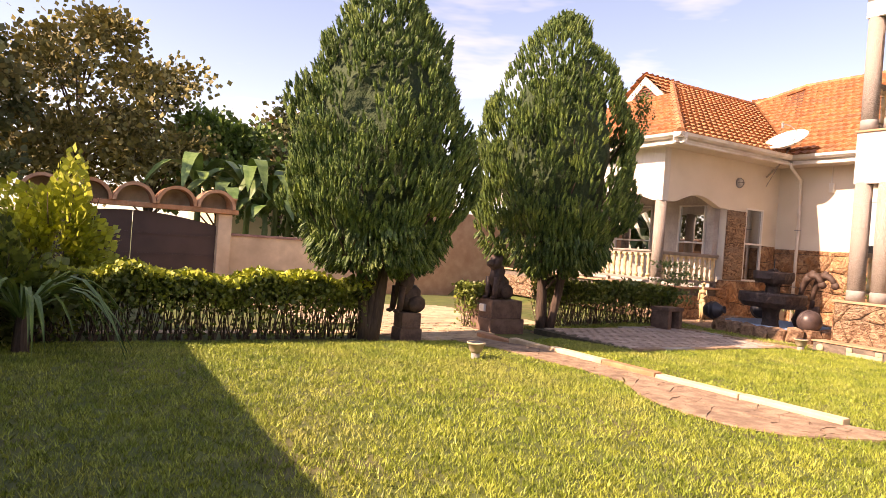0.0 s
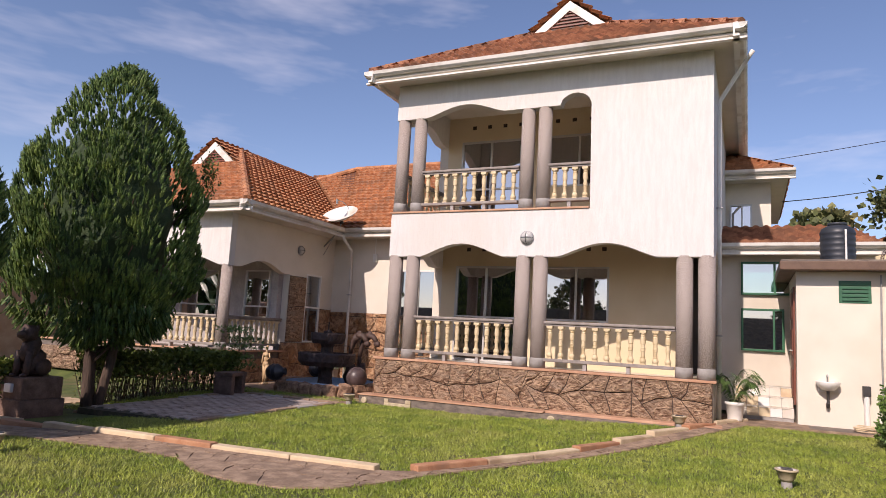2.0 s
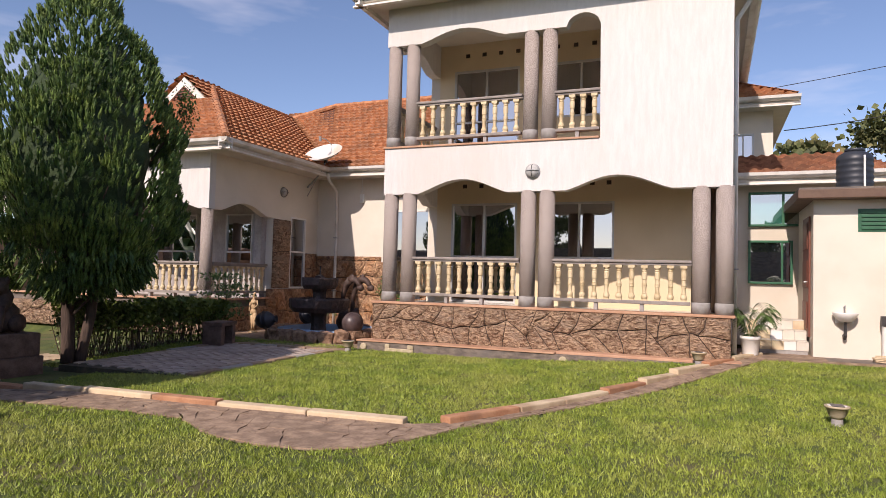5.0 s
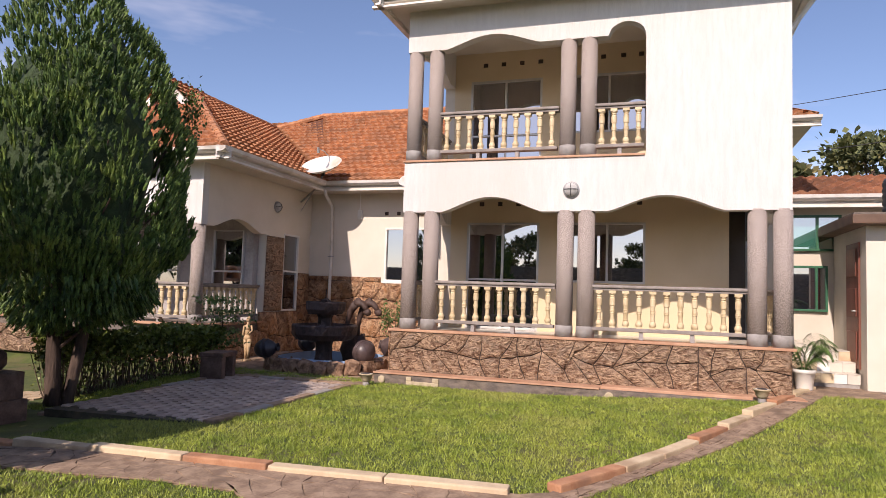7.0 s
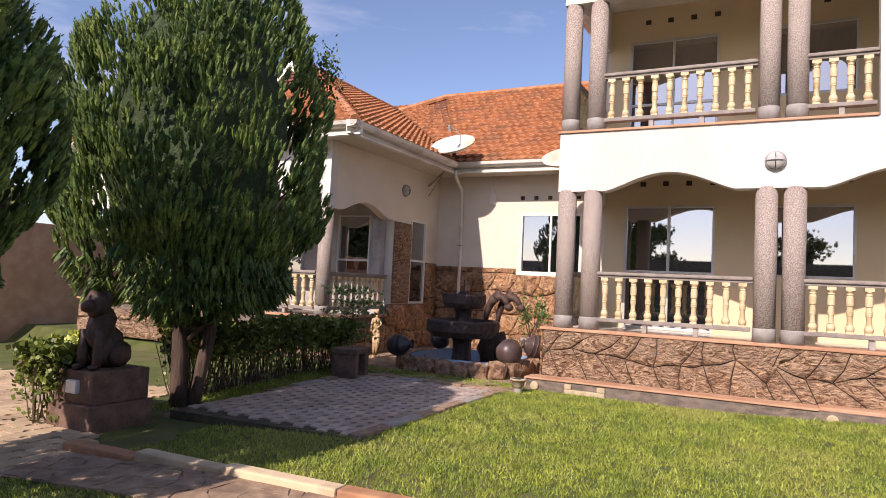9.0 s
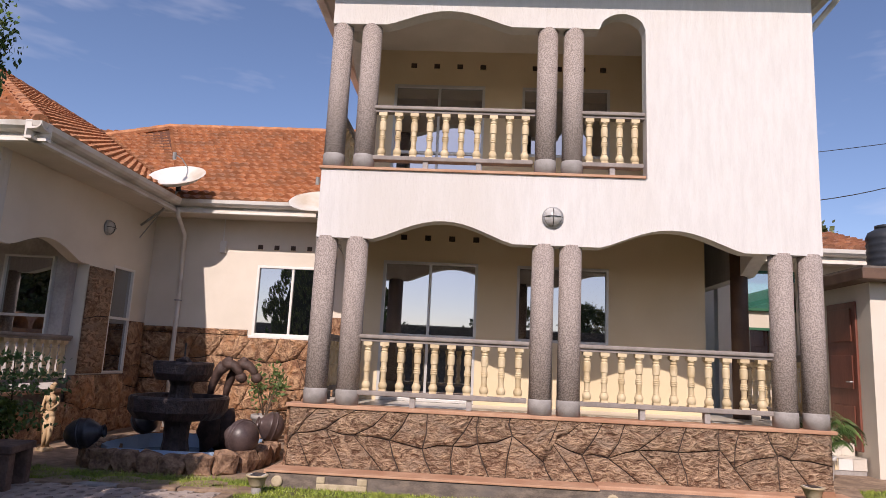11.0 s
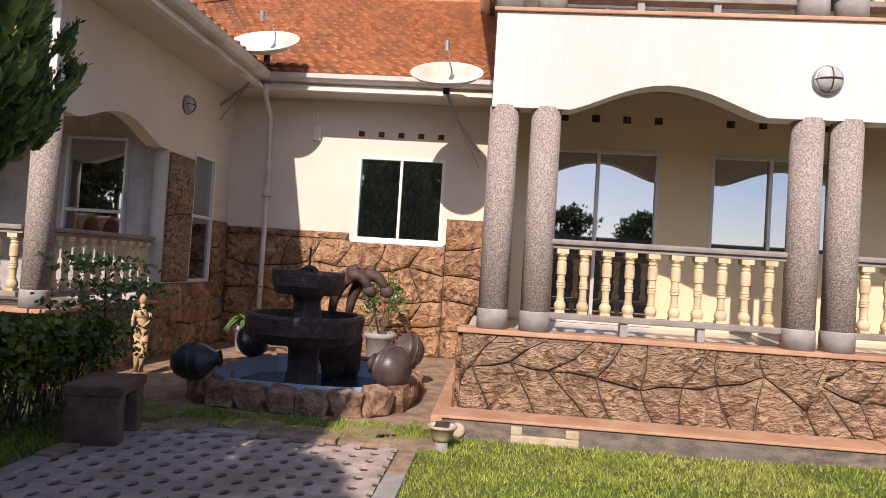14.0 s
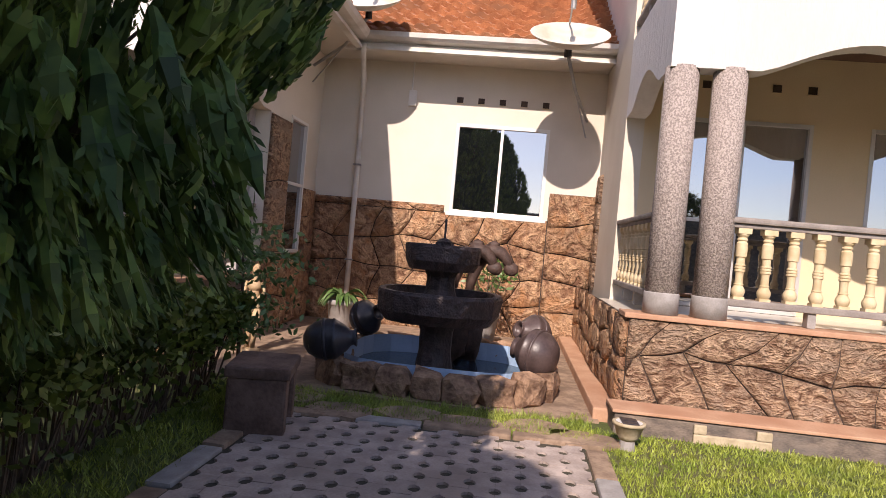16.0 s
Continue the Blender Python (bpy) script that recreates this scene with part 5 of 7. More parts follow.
            v[:, 1], v[:, 3] = p + d * L * 0.5 + w * L * 0.14, p + d * L * 0.5 - w * L * 0.14
            out.append(v.reshape(-1, 3))
    sheet("crown", np.concatenate(out), 4, THUJA, t, "dense upright green sprays")
    # inner mass that blocks the sky, coloured dark for the crown's inner shade
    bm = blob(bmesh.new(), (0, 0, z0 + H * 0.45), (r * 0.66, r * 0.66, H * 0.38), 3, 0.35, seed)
    part("inner_foliage", bm, THUJA_SHADE, t)
    if tip:
        p = rng.normal(size=(500, 3)) * (0.09, 0.09, 0.2) + np.array(tip)
        leaves("side_shoot", p, 0.06, THUJA, t, up=1.0, seed=seed + 1)["kind"] = "stuff"
        part("shoot_stem", tube(bmesh.new(), [(tip[0] * 0.55, tip[1] * 0.55, tip[2] - 1.3), tip], 0.02, 5, 0.006), BARK, t)
    return t


# darker foliage green that stands for shade deep in the crown
THUJA_SHADE = mat("thuja_shade_core", (0.02, 0.04, 0.012), (0.035, 0.065, 0.018), 0.8, 9, 40, 0.8, bumpdist=0.05)
thuja((4.30, 8.98, -0.06), 1.30, 1.05, 5.32, 21, ((0.08, 0.02), (0.22, -0.1), (-0.1, 0.12)))
thuja((8.4, 10.02, -0.08), 1.52, 1.15, 6.0, 22, ((-0.12, 0.05), (0.34, -0.16), (0.05, 0.2)), tip=(1.42, -0.75, 4.35))


# ---- dog statues on pedestals ----
def guard_dog(at, rz, label):
    bm = bmesh.new()
    blob(bm, (0.0, 0, 0.22), (0.22, 0.15, 0.22), 2, 0.2, 1)
    blob(bm, (-0.1, 0, 0.42), (0.16, 0.14, 0.24), 2, 0.2, 2, Matrix.Rotation(radians(18), 4, "Y"))
    blob(bm, (-0.16, 0, 0.66), (0.15, 0.13, 0.15), 2, 0.3, 3)
    blob(bm, (-0.28, 0, 0.64), (0.1, 0.075, 0.07), 2, 0.1, 4)
    for s in (-1, 1):
        tube(bm, [(-0.2, 0.09 * s, 0.4), (-0.22, 0.09 * s, 0.15), (-0.24, 0.09 * s, 0.02)], 0.055, 8, 0.045)
        blob(bm, (-0.28, 0.09 * s, 0.03), (0.07, 0.045, 0.035), 1)
        blob(bm, (0.06, 0.13 * s, 0.14), (0.17, 0.07, 0.14), 2, 0.1, 5)
        blob(bm, (-0.12, 0.1 * s, 0.74), (0.04, 0.03, 0.07), 1)
    tube(bm, [(0.2, 0, 0.08), (0.3, 0.06, 0.06), (0.27, 0.14, 0.05)], 0.03, 6, 0.015)
    ob = part("dog_statue", bm, DARKST, smooth=True)
    ob.matrix_world = Matrix.Translation(at) @ Matrix.Rotation(radians(rz), 4, "Z")
    return tagged(ob, label, "statue", "seated dog statues")


def pedestal(x, y, w, h, box_lamp):
    t = thing("pedestal", "dark weathered stone pedestal beside the path", "pedestal", "statue pedestals", at=(x, y, ground_z(x, y)))
    part("base", boxm(-w * 0.56, w * 0.56, -w * 0.5, w * 0.5, -0.05, h * 0.45, bevel=0.02), PEDEST, t)
    part("block", boxm(-w / 2, w / 2, -w * 0.45, w * 0.45, h * 0.45, h, bevel=0.02), PEDEST, t)
    if box_lamp:
        part("lamp", boxm(-w / 2 - 0.05, -w / 2 + 0.02, -0.1, 0.06, h * 0.62, h * 0.84, bevel=0.02), CERAMIC, t, "small white bulkhead light")


pedestal(4.98, 9.05, 0.33, 0.44, False)
guard_dog((4.98, 9.05, 0.35), 10, "dark brown seated dog statue on a pedestal")
pedestal(7.3, 9.98, 0.66, 0.60, True)
guard_dog((7.3, 9.98, 0.51), 15, "dark brown seated dog statue on a broad pedestal")


# ---- hedges ----
def hedge(p, q, width, h0, h1, n_stem, n_leaf, seed, label, top_mat, dens=1.0):
    p, q = Vector((*p, 0)), Vector((*q, 0))
    L = (q - p).length
    t = thing("hedge", label, "hedge", at=(p.x, p.y, ground_z(p.x, p.y)), rz=math.degrees(math.atan2(q.y - p.y, q.x - p.x)))
    rng = np.random.default_rng(seed)
    rnd = random.Random(seed)
    bm = bmesh.new()
    for k in range(n_stem):
        x = L * (k + rnd.uniform(0.2, 0.8)) / n_stem
        for _ in range(6):
            tx, ty = x + rnd.uniform(-0.2, 0.2), rnd.uniform(-0.4, 0.4) * width
            tube(bm, [(x + rnd.uniform(-0.03, 0.03), rnd.uniform(-0.04, 0.04), -0.02), ((x * 2 + tx) / 3, ty * 0.4, h0 * 0.6), (tx, ty, h1 * 0.85)], 0.013, 4, 0.004)
    part("twig_tangle", bm, TWIG, t, "bare brown stems")["kind"] = "stuff"
    x, y = rng.uniform(0, L, n_leaf), rng.uniform(-0.5, 0.5, n_leaf) * width
    top = h1 + 0.05 * np.sin(x * 3.1 + seed) + 0.04 * np.sin(x * 7.7)
    z = h0 + (top - h0) * rng.uniform(0, 1, n_leaf) ** 0.6
    thin = rng.uniform(0, 1, n_leaf) < (0.12 + 0.88 * (z - h0) / (h1 - h0))
    pts = np.stack([x, y, z], 1)[thin]
    leaves("leaves", pts, 0.055, HEDGEL, t, "small green leaves", 0.4, 1.4, seed, thin=0.9)["kind"] = "stuff"
    m = int(n_leaf * 0.28)
    x = rng.uniform(0, L, m)
    y = rng.uniform(-0.52, 0.52, m) * width
    pts = np.stack([x, y, h1 + 0.05 * np.sin(x * 3.1 + seed) + 0.04 * np.sin(x * 7.7) + rng.normal(0, 0.025, m)], 1)
    leaves("young_leaves", pts, 0.055, top_mat, t, "bright new leaves on top", 0.7, 1.4, seed + 1, thin=0.9)["kind"] = "stuff"
    low = int(n_leaf * 0.03)
    pts = np.stack([rng.uniform(0, L, low), rng.uniform(-0.5, 0.5, low) * width, rng.uniform(0.05, h0, low)], 1)
    leaves("low_leaves", pts, 0.05, HEDGEL, t, "", 0.3, 1.4, seed + 2, thin=0.9)["kind"] = "stuff"


hedge((-1.6, 9.15), (4.35, 9.3), 0.75, 0.30, 0.86, 62, 30000, 31, "clipped hedge with bright yellow-green top and bare stems", HEDGEY)
hedge((8.6, 10.45), (12.3, 10.5), 0.65, 0.36, 0.9, 36, 16000, 32, "clipped green hedge with bare lower stems", HEDGEL)
hedge((6.8, 10.38), (7.7, 10.55), 0.6, 0.15, 0.72, 6, 4000, 33, "loose low green hedge behind the statue", HEDGEL)


# ---- potted plants ----
def rosette(t, n, length, seed, mt, width=0.05, rise=0.9, z=0.0, name="leaf"):
    rnd = random.Random(seed)
    for k in range(n):
        a = 6.28 * k / n + rnd.uniform(-0.3, 0.3)
        L, e = length * rnd.uniform(0.7, 1.15), rise * rnd.uniform(0.6, 1.2)
        verts, faces = [], []
        seg = 7
        for i in range(seg + 1):
            u = i / seg
            rr = L * (u * 0.9)
            zz = z + L * (e * u - 0.95 * e * u * u * 1.05 - 0.15 * u * u)
            w = width * math.sin(math.pi * min(1, 0.12 + u * 0.88)) ** 0.7 * 0.5
            c, s = math.cos(a), math.sin(a)
            verts += [(rr * c - w * s, rr * s + w * c, zz + 0.01), (rr * c, rr * s, zz - 0.008), (rr * c + w * s, rr * s - w * c, zz + 0.01)]
        for i in range(seg):
            b = 3 * i
            faces += [(b, b + 1, b + 4, b + 3), (b + 1, b + 2, b + 5, b + 4)]
        poly(name, verts, faces, mt, t)


def palm_fronds(t, n, length, seed, mt, z, name="frond", rise=(0.7, 1.5), reach=0.8, fall=1.05):
    rnd = random.Random(seed)
    for k in range(n):
        a = 6.28 * k / n + rnd.uniform(-0.3, 0.3)
        L, e = length * rnd.uniform(0.75, 1.15), rnd.uniform(*rise)
        verts, faces = [], []
        for i in range(1, 22):
            u = i / 21
            rr, zz = L * u * reach, z + L * (e * u - e * fall * u * u)
            c, s = math.cos(a), math.sin(a)
            for sd in (-1, 1):
                ln = 0.30 * L * math.sin(math.pi * (0.1 + 0.85 * u)) + 0.03
                tx, ty, tz = rr * c + 0.45 * ln * c - sd * ln * s * 0.8, rr * s + 0.45 * ln * s + sd * ln * c * 0.8, zz - ln * 0.45
                b = len(verts)
                verts += [(rr * c, rr * s, zz), (rr * c + (tx - rr * c) * 0.5 + 0.012 * c, rr * s + (ty - rr * s) * 0.5 + 0.012 * s, zz + (tz - zz) * 0.35 + 0.01), (tx, ty, tz),
                          (rr * c + (tx - rr * c) * 0.5 - 0.012 * c, rr * s + (ty - rr * s) * 0.5 - 0.012 * s, zz + (tz - zz) * 0.35 + 0.01)]
                faces.append((b, b + 1, b + 2, b + 3))
        poly(name, verts, faces, mt, t)


def pot(t, r, h, mt, name="pot"):
    part(name, lathe(bmesh.new(), [(r * 0.72, 0), (r * 0.8, h * 0.1), (r * 0.98, h * 0.82), (r * 1.08, h * 0.84), (r * 1.08, h), (r * 0.92, h), (r * 0.88, h * 0.85), (0.01, h * 0.82)], 20), mt, t, smooth=True)


t = thing("potted_palm", "small arching palm in a white clay pot beside the porch", "plant", at=(13.7, 0.03, 0.235))
pot(t, 0.16, 0.34, CERAMIC)
palm_fronds(t, 20, 0.80, 3, LEAFB, 0.3, rise=(1.3, 2.5), reach=0.55, fall=0.85)
t = thing("potted_shrub", "leafy shrub in a grey pot beside the fountain", "plant", at=(16.3, 10.45, 0.02))
pot(t, 0.2, 0.42, COLBASE)
rosette(t, 34, 0.42, 4, LEAFB, 0.07, 1.5, 0.40)
t = thing("potted_shrub", "tall thin pale-leaved shrub in a stone pot by the rock wall", "plant", at=(16.3, 8.4, 0.02))
pot(t, 0.22, 0.45, COLBASE)
bm = bmesh.new()
rnd = random.Random(6)
tips = []
for k in range(9):
    e = (rnd.uniform(-0.28, 0.28), rnd.uniform(-0.28, 0.28), rnd.uniform(0.8, 1.3))
    tube(bm, [(0, 0, 0.35), (e[0] * 0.5, e[1] * 0.5, 0.7), e], 0.012, 5, 0.004)
    tips.append(e)
part("stem", bm, TWIG, t)
pts = np.concatenate([np.random.default_rng(k).normal(size=(40, 3)) * (0.06, 0.06, 0.14) + np.array(e) - (0, 0, 0.12) for k, e in enumerate(tips)])
leaves("leaves", pts, 0.10, LEAFB, t, "slender pale leaves", 0.2, 2.4, 5)
t = thing("garden_shrub", "young feathery shrub growing at the hedge end", "plant", at=(12.25, 10.25, 0.0))
part("stem", tube(bmesh.new(), [(0, 0, 0), (0.02, 0.02, 0.8), (0.0, 0.05, 1.35)], 0.02, 6, 0.006), TWIG, t)
rng = np.random.default_rng(9)
pts = np.concatenate([rng.normal(size=(220, 3)) * (0.22, 0.22, 0.035) + (rng.uniform(-0.12, 0.12), rng.uniform(-0.12, 0.12), z) for z in (0.55, 0.75, 0.98, 1.15, 1.35)])
leaves("leaves", pts, 0.075, LEAFB, t, "tiers of fine leaves", 0.1, 2.0, 10)


# ---- garden lights and pots on the lawn ----
def lawn_pot(x, y, r=0.11, h=0.17):
    t = thing("lawn_light", "weathered bowl-shaped garden light standing on the lawn", "garden light", "lawn lights", at=(x, y, ground_z(x, y) + 0.02))
    part("stem", lathe(bmesh.new(), [(r * 0.55, -0.05), (r * 0.5, h * 0.4)], 12), COLBASE, t)
    part("bowl", lathe(bmesh.new(), [(r * 0.5, h * 0.3), (r * 0.75, h * 0.5), (r * 1.0, h * 0.98), (r * 1.12, h), (r * 1.12, h * 1.12), (r * 0.9, h * 1.12), (r * 0.75, h * 0.8), (0.01, h * 0.75)], 16), PLASTER_POT, t, smooth=True)
    for sx in (-1, 1):
        part("solar_panel", boxm(sx * r * 0.44 - r * 0.38, sx * r * 0.44 + r * 0.38, -r * 0.55, r * 0.55, h * 1.115, h * 1.15), POTBLK, t, "dark solar cell")
    part("top_plate", lathe(bmesh.new(), [(r * 1.0, h * 1.0), (r * 1.0, h * 1.11)], 16), CERAMIC, t, smooth=False)


for x, y in ((5.0, 7.1), (9.0, -0.58), (11.95, 7.08), (12.28, 0.85)):
    lawn_pot(x, y)


# ---- right-hand boundary wall ----
def boundary():
    t = thing("boundary_wall", "tan roughcast boundary wall with pilasters and a mauve cap", "wall", kind="structure", at=(14.2, -2.6, 0), rz=180 + math.degrees(math.atan(0.2)))
    # local x runs away from the outhouse, local y points outwards
    segs = ((-4.0, 1.1, 3.0), (1.1, 2.6, 3.0), (2.6, 4.65, 2.93), (4.65, 7.0, 2.76), (7.0, 9.9, 2.72), (9.9, 18, 2.70))
    for a, b, h in segs:
        part("panel", boxm(a, b, 0, 0.18, -0.1, h - 0.1), WALLTAN, t)
        part("cap", boxm(a, b, -0.06, 0.24, h - 0.098, h, bevel=0.012), CAPM, t, "mauve painted cap")
    for x, h in ((0.35, 3.06), (2.35, 3.06), (4.4, 3.02), (7.0, 2.88), (9.9, 2.80), (12.9, 2.78)):
        part("pilaster", boxm(x - 0.26, x + 0.26, -0.16, -0.003, -0.1, h - 0.1, bevel=0.01), WALLTAN, t)
        part("pilaster_cap", boxm(x - 0.31, x + 0.31, -0.21, 0.26, h - 0.098, h + 0.02, bevel=0.015), CAPM, t, "mauve painted cap")
    return t


WALL = boundary()
WM = Matrix.Translation((14.2, -2.6, 0)) @ Matrix.Rotation(radians(180) + math.atan(0.2), 4, "Z")


def razor_wire():
    t = thing("razor_wire", "rusty coils of razor wire on angled posts along the wall", "razor wire", at=WM @ Vector((0, 0.1, 2.9)), rz=180 + math.degrees(math.atan(0.2)))
    rnd = random.Random(11)
    for x in (0.3, 2.0, 3.6, 5.2, 5.5, 8.0, 10.3):
        lean = rnd.uniform(-0.12, 0.12)
        part("post", tube(bmesh.new(), [(x, 0.05, -0.1), (x + lean, 0.1, 0.35), (x + lean * 1.8, -0.12, 0.75)], 0.018, 4), RUST, t, "rusty angle post")
    for r, ph, z in ((0.29, 0.0, 0.28), (0.22, 1.3, 0.34)):
        bm = bmesh.new()
        pts = []
        n = 1500
        for k in range(n):
            u = k / n
            a = ph + u * 2 * math.pi * 66
            rr = r * (1 + 0.18 * math.sin(u * 61 + ph) + 0.08 * math.sin(u * 173))
            pts.append((-0.6 + 12.2 * u + 0.12 * math.sin(a * 0.5), 0.05 + rr * math.cos(a) * 0.85, z + 0.05 * math.sin(u * 40) + rr * math.sin(a)))
        tube(bm, pts, 0.007, 3)
        for k in range(0, n, 2):
            p = Vector(pts[k])
            q = Vector((rnd.uniform(-1, 1), rnd.uniform(-1, 1), rnd.uniform(-1, 1))).normalized() * 0.03
            a = bm.verts.new(p - q)
            b = bm.verts.new(p + q)
            c = bm.verts.new(p + Vector((0.01, 0, 0.012)))
            bm.faces.new((a, b, c))
        part("coil", bm, RUST, t, "coil of barbed tape")


razor_wire()


def garden_pole():
    t = thing("garden_pole", "tall thin dark steel pole beside the flower bed", "pole", at=(8.85, -3.1, 0.0))
    part("pole", tube(bmesh.new(), [(0, 0, -0.1), (0, 0, 2.6), (0.03, 0, 6.5)], 0.028, 8), DARKMET, t, smooth=True)
    part("clamp", boxm(-0.05, 0.05, -0.14, 0.03, 2.45, 2.55, bevel=0.008), DARKMET, t)


garden_pole()


# ---- flower bed ----
def rose_bush(at, r, h, n, seed, flowers, label, mt=LEAF):
    t = thing("flowering_shrub", label, "shrub", "flower bed shrubs", at=at)
    rng = np.random.default_rng(seed)
    rnd = random.Random(seed)
    bm = bmesh.new()
    for k in range(16):
        a = rnd.uniform(0, 6.28)
        tube(bm, [(0, 0, -0.05), (r[0] * 0.4 * math.cos(a), r[1] * 0.4 * math.sin(a), h * 0.5), (r[0] * 0.8 * math.cos(a), r[1] * 0.8 * math.sin(a), h * 0.85)], 0.012, 4, 0.004)
    part("twig_tangle", bm, TWIG, t)["kind"] = "stuff"
    # leafy shoots that stand out unevenly
    ns, per = n // 14, 58
    d = rng.normal(size=(ns, 3))
    d[:, 2] = np.abs(d[:, 2]) * 1.1 - 0.35
    d /= np.linalg.norm(d, axis=1)[:, None]
    size = np.array([r[0], r[1], h * 0.62])
    tip = d * size * rng.uniform(0.7, 1.12, ns)[:, None] + np.array([0, 0, h * 0.36 + 0.02])
    tip[:, 2] += rng.uniform(0, 0.2, ns) * (d[:, 2] > 0.3)
    root = tip * np.array([0.6, 0.6, 0.45])
    f = rng.uniform(0, 1, (ns, per, 1)) ** 0.7
    p = (root[:, None] * (1 - f) + tip[:, None] * f + rng.normal(size=(ns, per, 3)) * 0.04 * (1.15 - f)).reshape(-1, 3)
    p[:, 2] = np.maximum(p[:, 2], 0.03)
    leaves("foliage", p, 0.046, mt, t, "dense green leaves", 0.45, 1.6, seed, thin=0.7)["kind"] = "stuff"
    for k in range(int(flowers * 1.5)):
        a, e = rnd.uniform(0, 6.28), rnd.uniform(0.15, 1.0)
        q = Vector((r[0] * math.cos(a) * math.sqrt(1 - e * e * 0.9), r[1] * math.sin(a) * math.sqrt(1 - e * e * 0.9), h * 0.42 + h * 0.66 * e))
        pts = np.random.default_rng(seed * 50 + k).normal(size=(24, 3)) * (0.014 if k % 2 else 0.02) + np.array(q)
        leaves("flower", pts, 0.036, RED if k % 2 else PINK, t, up=0.5, shape=1.0, seed=k, thin=0.9)
    return t


rose_bush((12.3, -2.45, 0.12), (0.8, 0.5), 1.0, 4200, 41, 9, "green shrub with red and salmon flowers")
rose_bush((11.1, -2.6, 0.08), (0.85, 0.55), 1.15, 5200, 42, 12, "green shrub with red and salmon flowers")
rose_bush((10.3, -2.95, 0.05), (0.6, 0.5), 1.0, 3200, 43, 7, "green shrub with red and salmon flowers")
rose_bush((9.5, -3.05, 0.02), (0.45, 0.3), 0.4, 700, 44, 1, "low leafy plant in the flower bed", LEAFB)
rose_bush((8.0, -3.5, 0.0), (0.55, 0.35), 0.55, 1300, 45, 5, "low leafy plant with red flowers in the bed", LEAFB)
rose_bush((7.2, -3.5, 0.0), (0.75, 0.55), 0.8, 4200, 46, 6, "green shrub with red flowers")
rose_bush((6.2, -3.55, 0.0), (0.85, 0.65), 1.0, 5200, 47, 8, "dense green shrub with red flowers")
rose_bush((5.0, -3.7, 0.0), (0.9, 0.7), 1.05, 4800, 48, 6, "dense green shrub with red flowers")
rose_bush((3.7, -3.9, 0.0), (0.9, 0.7), 1.0, 2400, 49, 4, "dense green shrub with red flowers")
for k, (x, y, w, hh) in enumerate(((10.25, -2.62, 0.4, 0.3), (9.55, -2.85, 0.35, 0.26), (8.75, -2.98, 0.35, 0.28), (8.3, -3.1, 0.4, 0.38), (7.75, -3.12, 0.3, 0.24), (6.9, -3.1, 0.35, 0.3))):
    rose_bush((x, y, 0.0), (w, 0.22), hh, 420, 90 + k, 0, "low weedy plant at the edge of the flower bed", LEAFB)
t = thing("canna_plant", "broad-leaved plant in the flower bed", "plant", at=(8.45, -3.45, 0))
rosette(t, 13, 0.62, 8, LEAFB, 0.16, 1.6, 0.05)
t = thing("wall_climber", "slim leafy sapling against the boundary wall", "plant", at=(9.05, -3.52, 0))
part("stem", tube(bmesh.new(), [(0, 0, -0.05), (0.05, 0.02, 0.9), (-0.03, 0, 1.9)], 0.018, 6, 0.005), TWIG, t)
rng = np.random.default_rng(52)
u = rng.uniform(0.5, 2.1, 240)
leaves("leaves", np.stack([rng.normal(0, 0.09, 240), rng.normal(0, 0.07, 240), u], 1), 0.11, LEAFB, t, "pale green leaves", 0.5, 2.6, 53)
t = thing("wall_climber", "slim leafy sapling against the boundary wall", "plant", at=(6.5, -4.0, 0))
part("stem", tube(bmesh.new(), [(0, 0, -0.05), (0.05, 0.02, 0.7), (-0.03, 0, 1.5)], 0.018, 6, 0.005), TWIG, t)
leaves("leaves", np.stack([rng.normal(0, 0.09, 200), rng.normal(0, 0.07, 200), rng.uniform(0.4, 1.6, 200)], 1), 0.11, LEAFB, t, "pale green leaves", 0.5, 2.0, 54)
bed = bmesh.new()
prism(bed, [(14.0, -2.0), (14.0, -2.64), (2.0, -5.04), (0.0, -5.4), (0.0, -3.4), (4.0, -3.0), (8.4, -2.95), (11.0, -2.1)], "z", -0.3, 0.012)
for v in bed.verts:
    if v.co.z > 0:
        v.co.z += ground_z(v.co.x, v.co.y)
struct("flower_bed", bed, EARTH, "bare brown earth of the flower bed", "bed")

# ---- gate side ----
GY = 21.0


